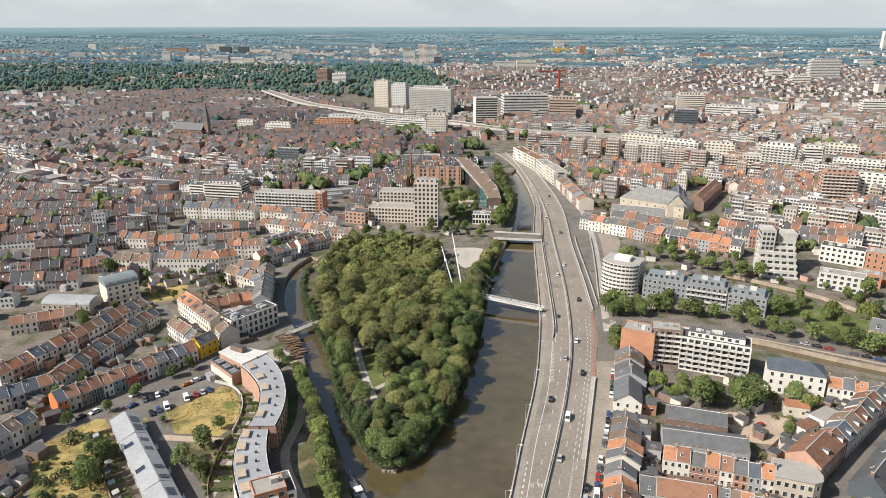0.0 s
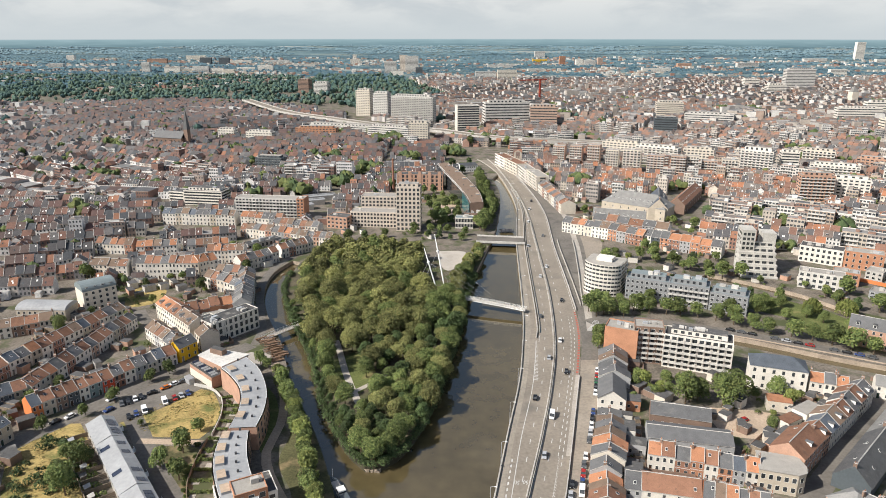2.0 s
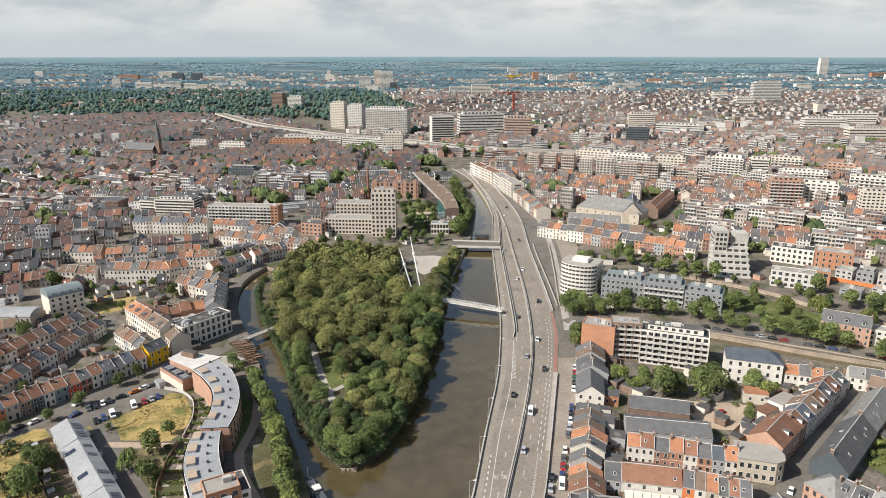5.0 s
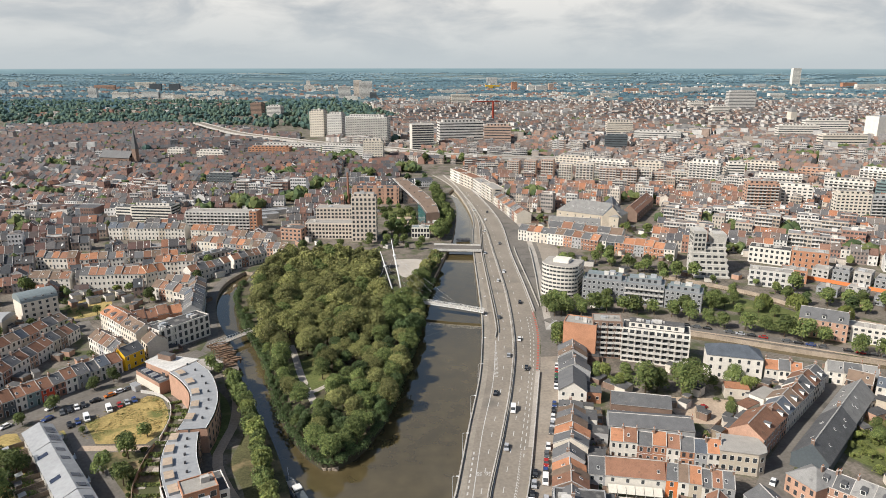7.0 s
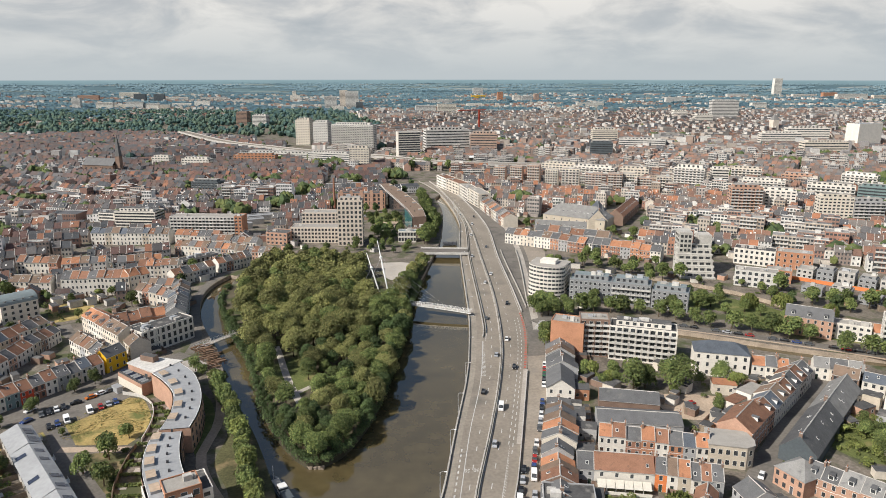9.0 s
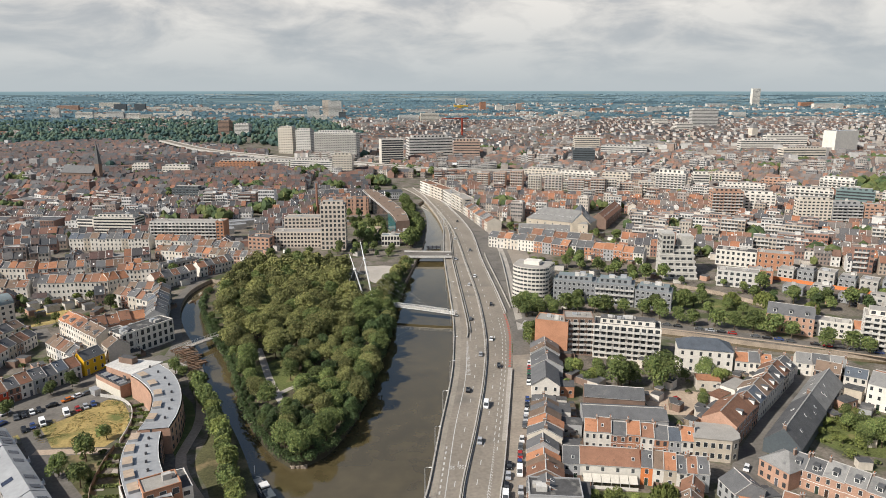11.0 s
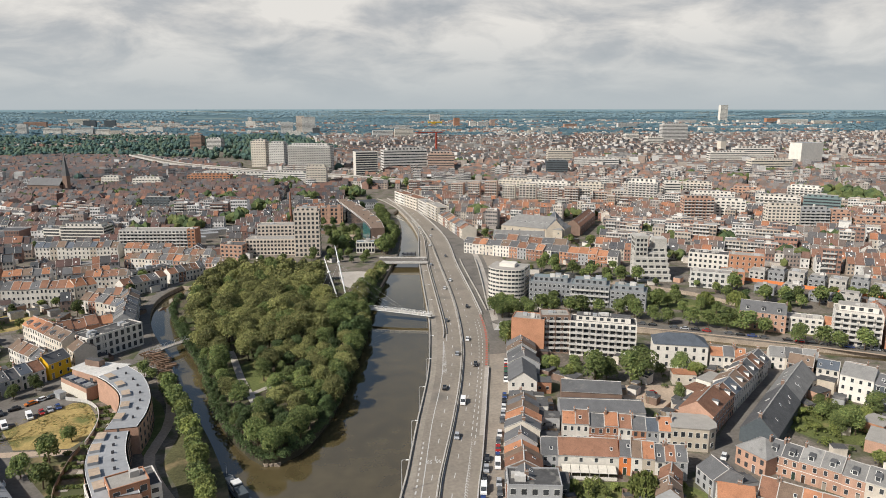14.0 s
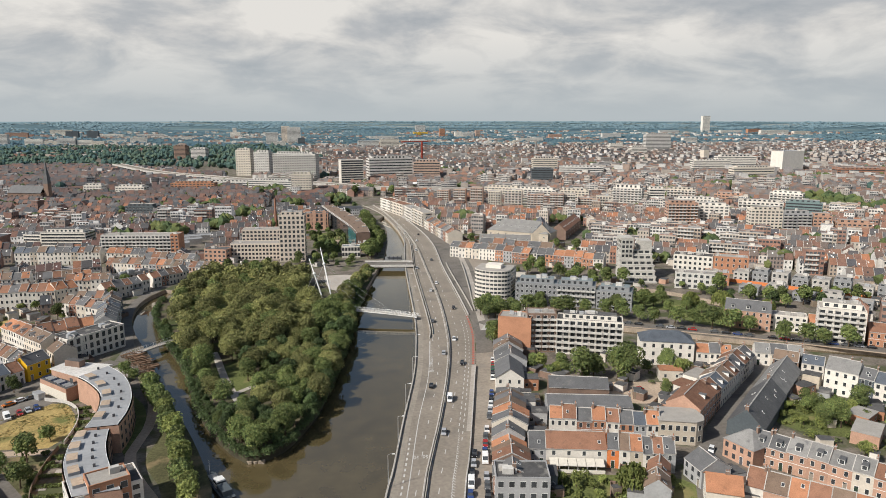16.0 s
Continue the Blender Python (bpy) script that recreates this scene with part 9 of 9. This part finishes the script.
for k in range(20):
    t = k / 20
    bush(-74 + 6 * math.sin(t * 6) - 6 * (1 - t), 246 - 62 * t, 1.0, LEAF_B, "clipped hedge bush in a small garden", 150 + k)

# ---- gardens of the curved terrace ----
cw = spline([(-98.6, 260.6), (-90.1, 256.6), (-83.9, 248.8), (-80.7, 238.7), (-79.8, 229.2), (-79.8, 222.0)], 3)
gw = Build()
wall_along(gw, cw, 0.25, G - 0.1, G + 1.3)
structure("garden_wall", gw, CONCW, "curved white garden wall beside the meadow", "wall")
gw = Build()
wall_along(gw, spline([(-80.5, 219), (-80.5, 205), (-78.5, 190), (-71, 172)], 3), 0.2, G - 0.1, G + 1.5)
structure("garden_fence", gw, WOODF, "weathered wooden garden fence", "fence")
HEDGE = []
for p, q in (((-84, 249), (-79.5, 250.5)), ((-82, 243), (-75.5, 243)), ((-81, 238), (-73.5, 237)), ((-80, 232), (-72, 231)), ((-80, 226), (-71, 226)), ((-80, 220), (-71.5, 219)), ((-80, 213), (-73, 212.5)), ((-80, 207), (-73, 206.5)), ((-79.5, 201), (-72.6, 201)), ((-79, 195), (-71.5, 195)), ((-77.5, 189), (-70, 189)), ((-75, 182), (-67.5, 182))):
    for k in range(9):
        HEDGE.append((p[0] + (q[0] - p[0]) * k / 8, p[1] + (q[1] - p[1]) * k / 8, 0.75))
bushes_mesh("garden_hedges", HEDGE, LEAF_B, "clipped green hedges between small gardens", 81)
sun_b = Build()
for k in range(8):
    x, y = -77 + 0.9 * (k % 3), 246 - k * 8.5
    sun_b.box(x - 1.3, x + 1.3, y - 1.6, y + 1.6, G, G + 0.12)
structure("garden_terraces", sun_b, PAVE, "small paved garden terraces", "paving")

# ---- back-yard clutter ----
RY = random.Random(31)


def on_street(x, y):
    if XL(y) - 3 < x < (XH(y) + 1 if y < 282 else XQ(min(y, 716)) + 13):
        return True
    if any(inside(x, y, w) for w in (river, canal, canal_b)):
        return True
    return any((p.x - x) ** 2 + (p.y - y) ** 2 < (w + 2) ** 2 for s_, w in STREETS + [(ql, 6.0)] for p in s_)


def fill(poly, n, seed, trees, sheds=0.3):
    rng = random.Random(seed)
    xs, ys = [p[0] for p in poly], [p[1] for p in poly]
    done, tries_ = 0, 0
    while done < n and tries_ < n * 40:
        tries_ += 1
        x, y = rng.uniform(min(xs), max(xs)), rng.uniform(min(ys), max(ys))
        if not inside(x, y, poly) or on_street(x, y) or any((a - x) ** 2 + (b_ - y) ** 2 < (r + 1.6) ** 2 for a, b_, r in FOOT):
            continue
        done += 1
        u = rng.random()
        if u < sheds:
            w, d, h, tn = rng.uniform(1.2, 3.4), rng.uniform(1.2, 2.6), rng.uniform(2.2, 3.6), rng.choice((-0.3, 0.7, -0.9))
            q = Build().box(-w, w, -d, d, -0.1, h, 0, 1)
            q.box(-w - 0.1, w + 0.1, -d - 0.1, d + 0.1, h, h + 0.14, 2, 1)
            ob = q.obj("outbuilding", [SHEDW[rng.randrange(len(SHEDW))], BITUMEN, CONC])
            ob.matrix_basis = Matrix.Translation((x, y, G)) @ Matrix.Rotation(tn, 4, "Z")
            tagged(ob, "small flat-roofed outbuilding in a back yard", "outbuilding", "yard outbuildings")
        elif u < sheds + 0.45 or trees <= 0:
            FILLB.append((x, y, rng.uniform(0.7, 1.8)))
        else:
            trees -= 1
            plant(rng.choice("bds"), x, y, rng.uniform(0.5, 0.85), where="in a back yard", group="yard trees")


FILLB = []
SHEDW = [CONC, BRICKB, WHITE, BRICKP, WOODF, CREAM]
fill([(82, 200), (125, 192), (180, 240), (135, 262), (110, 262), (80, 262)], 70, 1, 22)
fill([(150, 190), (186, 228), (215, 205), (200, 165), (165, 160)], 60, 2, 16)
fill([(55, 170), (64, 200), (80, 240), (92, 262), (80, 270), (60, 210)], 20, 3, 4)
fill([(190, 405), (250, 370), (330, 320), (300, 300), (240, 340), (180, 385)], 60, 4, 20)
fill([(92, 340), (120, 372), (180, 346), (176, 320), (140, 334)], 30, 5, 10)
fill([(110, 380), (125, 470), (200, 430), (185, 395)], 50, 6, 16)
fill([(-200, 330), (-176, 250), (-140, 240), (-100, 320), (-130, 390), (-180, 395)], 130, 7, 22, 0.4)
fill([(-142, 404), (-112, 400), (-94, 430), (-80, 452), (-104, 470), (-140, 440)], 80, 11, 16, 0.4)
fill([(-232, 396), (-180, 372), (-140, 380), (-142, 420), (-200, 440)], 70, 12, 12, 0.4)
fill([(-176, 175), (-150, 178), (-142, 230), (-165, 255)], 50, 8, 6, 0.45)
fill([(-75, 462), (30, 470), (30, 560), (-30, 640), (-60, 600)], 60, 9, 24, 0.2)
fill([(126, 570), (200, 540), (230, 470), (190, 440), (130, 490)], 60, 10, 12, 0.4)
bushes_mesh("yard_shrubs", FILLB, LEAF_B, "green shrubs in back yards", 80)

# ---- cars ----
RK = random.Random(17)
mixc = ["black", "grey", "silver", "white", "black", "blue", "red", "grey", "white"]
for k in range(22):  # along the service street
    y = 166 + k * 4.9
    if k in (3, 9, 15, 16):
        continue
    x = XH(y) - 2.2 if y > 200 else XH(y) - 2.0
    park(["red", "green"][k % 2] if k in (19, 20) else mixc[k % 9] if k != 4 else "van", x, y, 76, "parked along the service street")
for k in range(7):
    y = 156 + k * 5.6
    park(mixc[(k * 2 + 1) % 9] if k != 3 else "van", XR(y) + 1.6, y, 76, "parked beside the parapet")
for x, y, h, c in ((-115.8, 235.5, 120, "black"), (-113.9, 237.9, 120, "blue"), (-111.4, 239.8, 120, "van"), (-105.8, 246.4, 120, "van"), (-103.0, 249.6, 120, "red"), (-100.9, 251.5, 120, "silver"), (-98.8, 253.4, 120, "blue"), (-128.6, 249.6, 60, "white"), (-122.8, 245.6, 120, "grey"), (-120.8, 247.2, 120, "black"), (-118.9, 249.2, 120, "white"), (-117.1, 250.9, 120, "black"), (-113.8, 254.1, 30, "black"), (-109.9, 258.3, 40, "orange"), (-107.4, 261.4, 40, "white"), (-104.6, 263.6, 40, "grey"), (-126.0, 241.0, 60, "blue"), (-142.5, 232.5, 58, "black"), (-138.8, 236.5, 58, "white")):
    park(c, x, y, h, "parked on the open car park")
for k in range(26):
    t = k / 25
    p = Vector((153, 310.5, 0)).lerp(Vector((262, 243.5, 0)), t)
    if k % 5 != 3:
        park(("black", "grey", "black", "blue", "grey", "silver", "black", "red")[k % 8], p.x, p.y - 0.2, -31, "parked along the canal quay")
for x, y, c, h in ((122, 178, "white", 50), (134, 190.2, "grey", 47), (146, 201.5, "black", 45), (160, 214, "white", 43), (172, 225, "grey", 43), (118, 166, "black", 60), (116, 161.5, "grey", 60), (122, 227, "red", 15), (128, 224, "silver", 70)):
    park(c, x + (2.2 if h > 40 and y > 180 else 0), y - (2.2 if h > 40 and y > 180 else 0), h, "parked in the street")
for fr, side, y, c in ((0.26, "L", 246, "black"), (0.72, "L", 282, "silver"), (0.26, "L", 330, "grey"), (0.7, "L", 392, "white"), (0.3, "L", 455, "silver"), (0.7, "L", 520, "white"), (0.2, "R", 232, "van"), (0.2, "R", 206, "silver"), (0.5, "R", 268, "black"), (0.2, "R", 300, "white"), (0.5, "R", 352, "black"), (0.2, "R", 410, "white"), (0.5, "R", 480, "grey"), (0.2, "R", 560, "white"), (0.6, "R", 590, "black"), (0.3, "L", 600, "white")):
    x = XT(y) + (XM(y) - XT(y)) * fr if side == "L" else XM(y) + (XR(y) - XM(y)) * fr
    park(c, x, y, 76 if side == "R" else 256, "on the expressway", Z1 + 0.02, "cars on the expressway")
for src in list(CARS.values()) + [t for v in (*TREES.values(), *TREES_FAR.values()) for t in v]:
    if src not in _parked and src not in _used:
        for o in (*src.children_recursive, src):
            bpy.data.objects.remove(o)


# ---- grass tufts ----


def tufts(name, poly, n, leaf, label, seed):
    """Loose blades over a patch of rough grass."""
    rng = random.Random(seed)
    q = Build()
    xs, ys = [p[0] for p in poly], [p[1] for p in poly]
    while len(q.f) < n:
        x, y = rng.uniform(min(xs), max(xs)), rng.uniform(min(ys), max(ys))
        if inside(x, y, poly) and noise.noise(Vector((x / 6, y / 6, 4.0))) > -0.15:
            a, r, h = rng.uniform(0, 3.14), rng.uniform(0.3, 0.8), rng.uniform(0.04, 0.16)
            dx, dy = math.cos(a) * r, math.sin(a) * r
            q.face([(x - dx, y - dy, G), (x + dx, y + dy, G), (x + dx * 0.8 + 0.1, y + dy * 0.8, G + h), (x - dx * 0.8 - 0.1, y - dy * 0.8, G + h)])
    tagged(q.obj(name, leaf), label, "grass", "", "stuff")


STRAW = palette("straw_grass", [(0.40, 0.30, 0.12), (0.30, 0.24, 0.09), (0.20, 0.19, 0.07), (0.46, 0.35, 0.16), (0.14, 0.16, 0.05)], 0.9, 0.25)
GREENG = palette("rough_green_grass", [(0.10, 0.13, 0.04), (0.14, 0.16, 0.05), (0.07, 0.10, 0.03), (0.20, 0.18, 0.08)], 0.9, 0.25)
tufts("meadow_grass", [(-116, 233), (-104, 251), (-92, 258), (-83, 246), (-80, 233), (-88, 224), (-103, 224)], 1500, STRAW, "dry yellow grass tufts on the meadow", 1)
tufts("wasteland_grass", [(-150, 214), (-137, 232), (-128, 226), (-112, 196), (-100, 172), (-118, 166), (-136, 186)], 2600, STRAW, "dry overgrown grass tufts on the wasteland", 2)
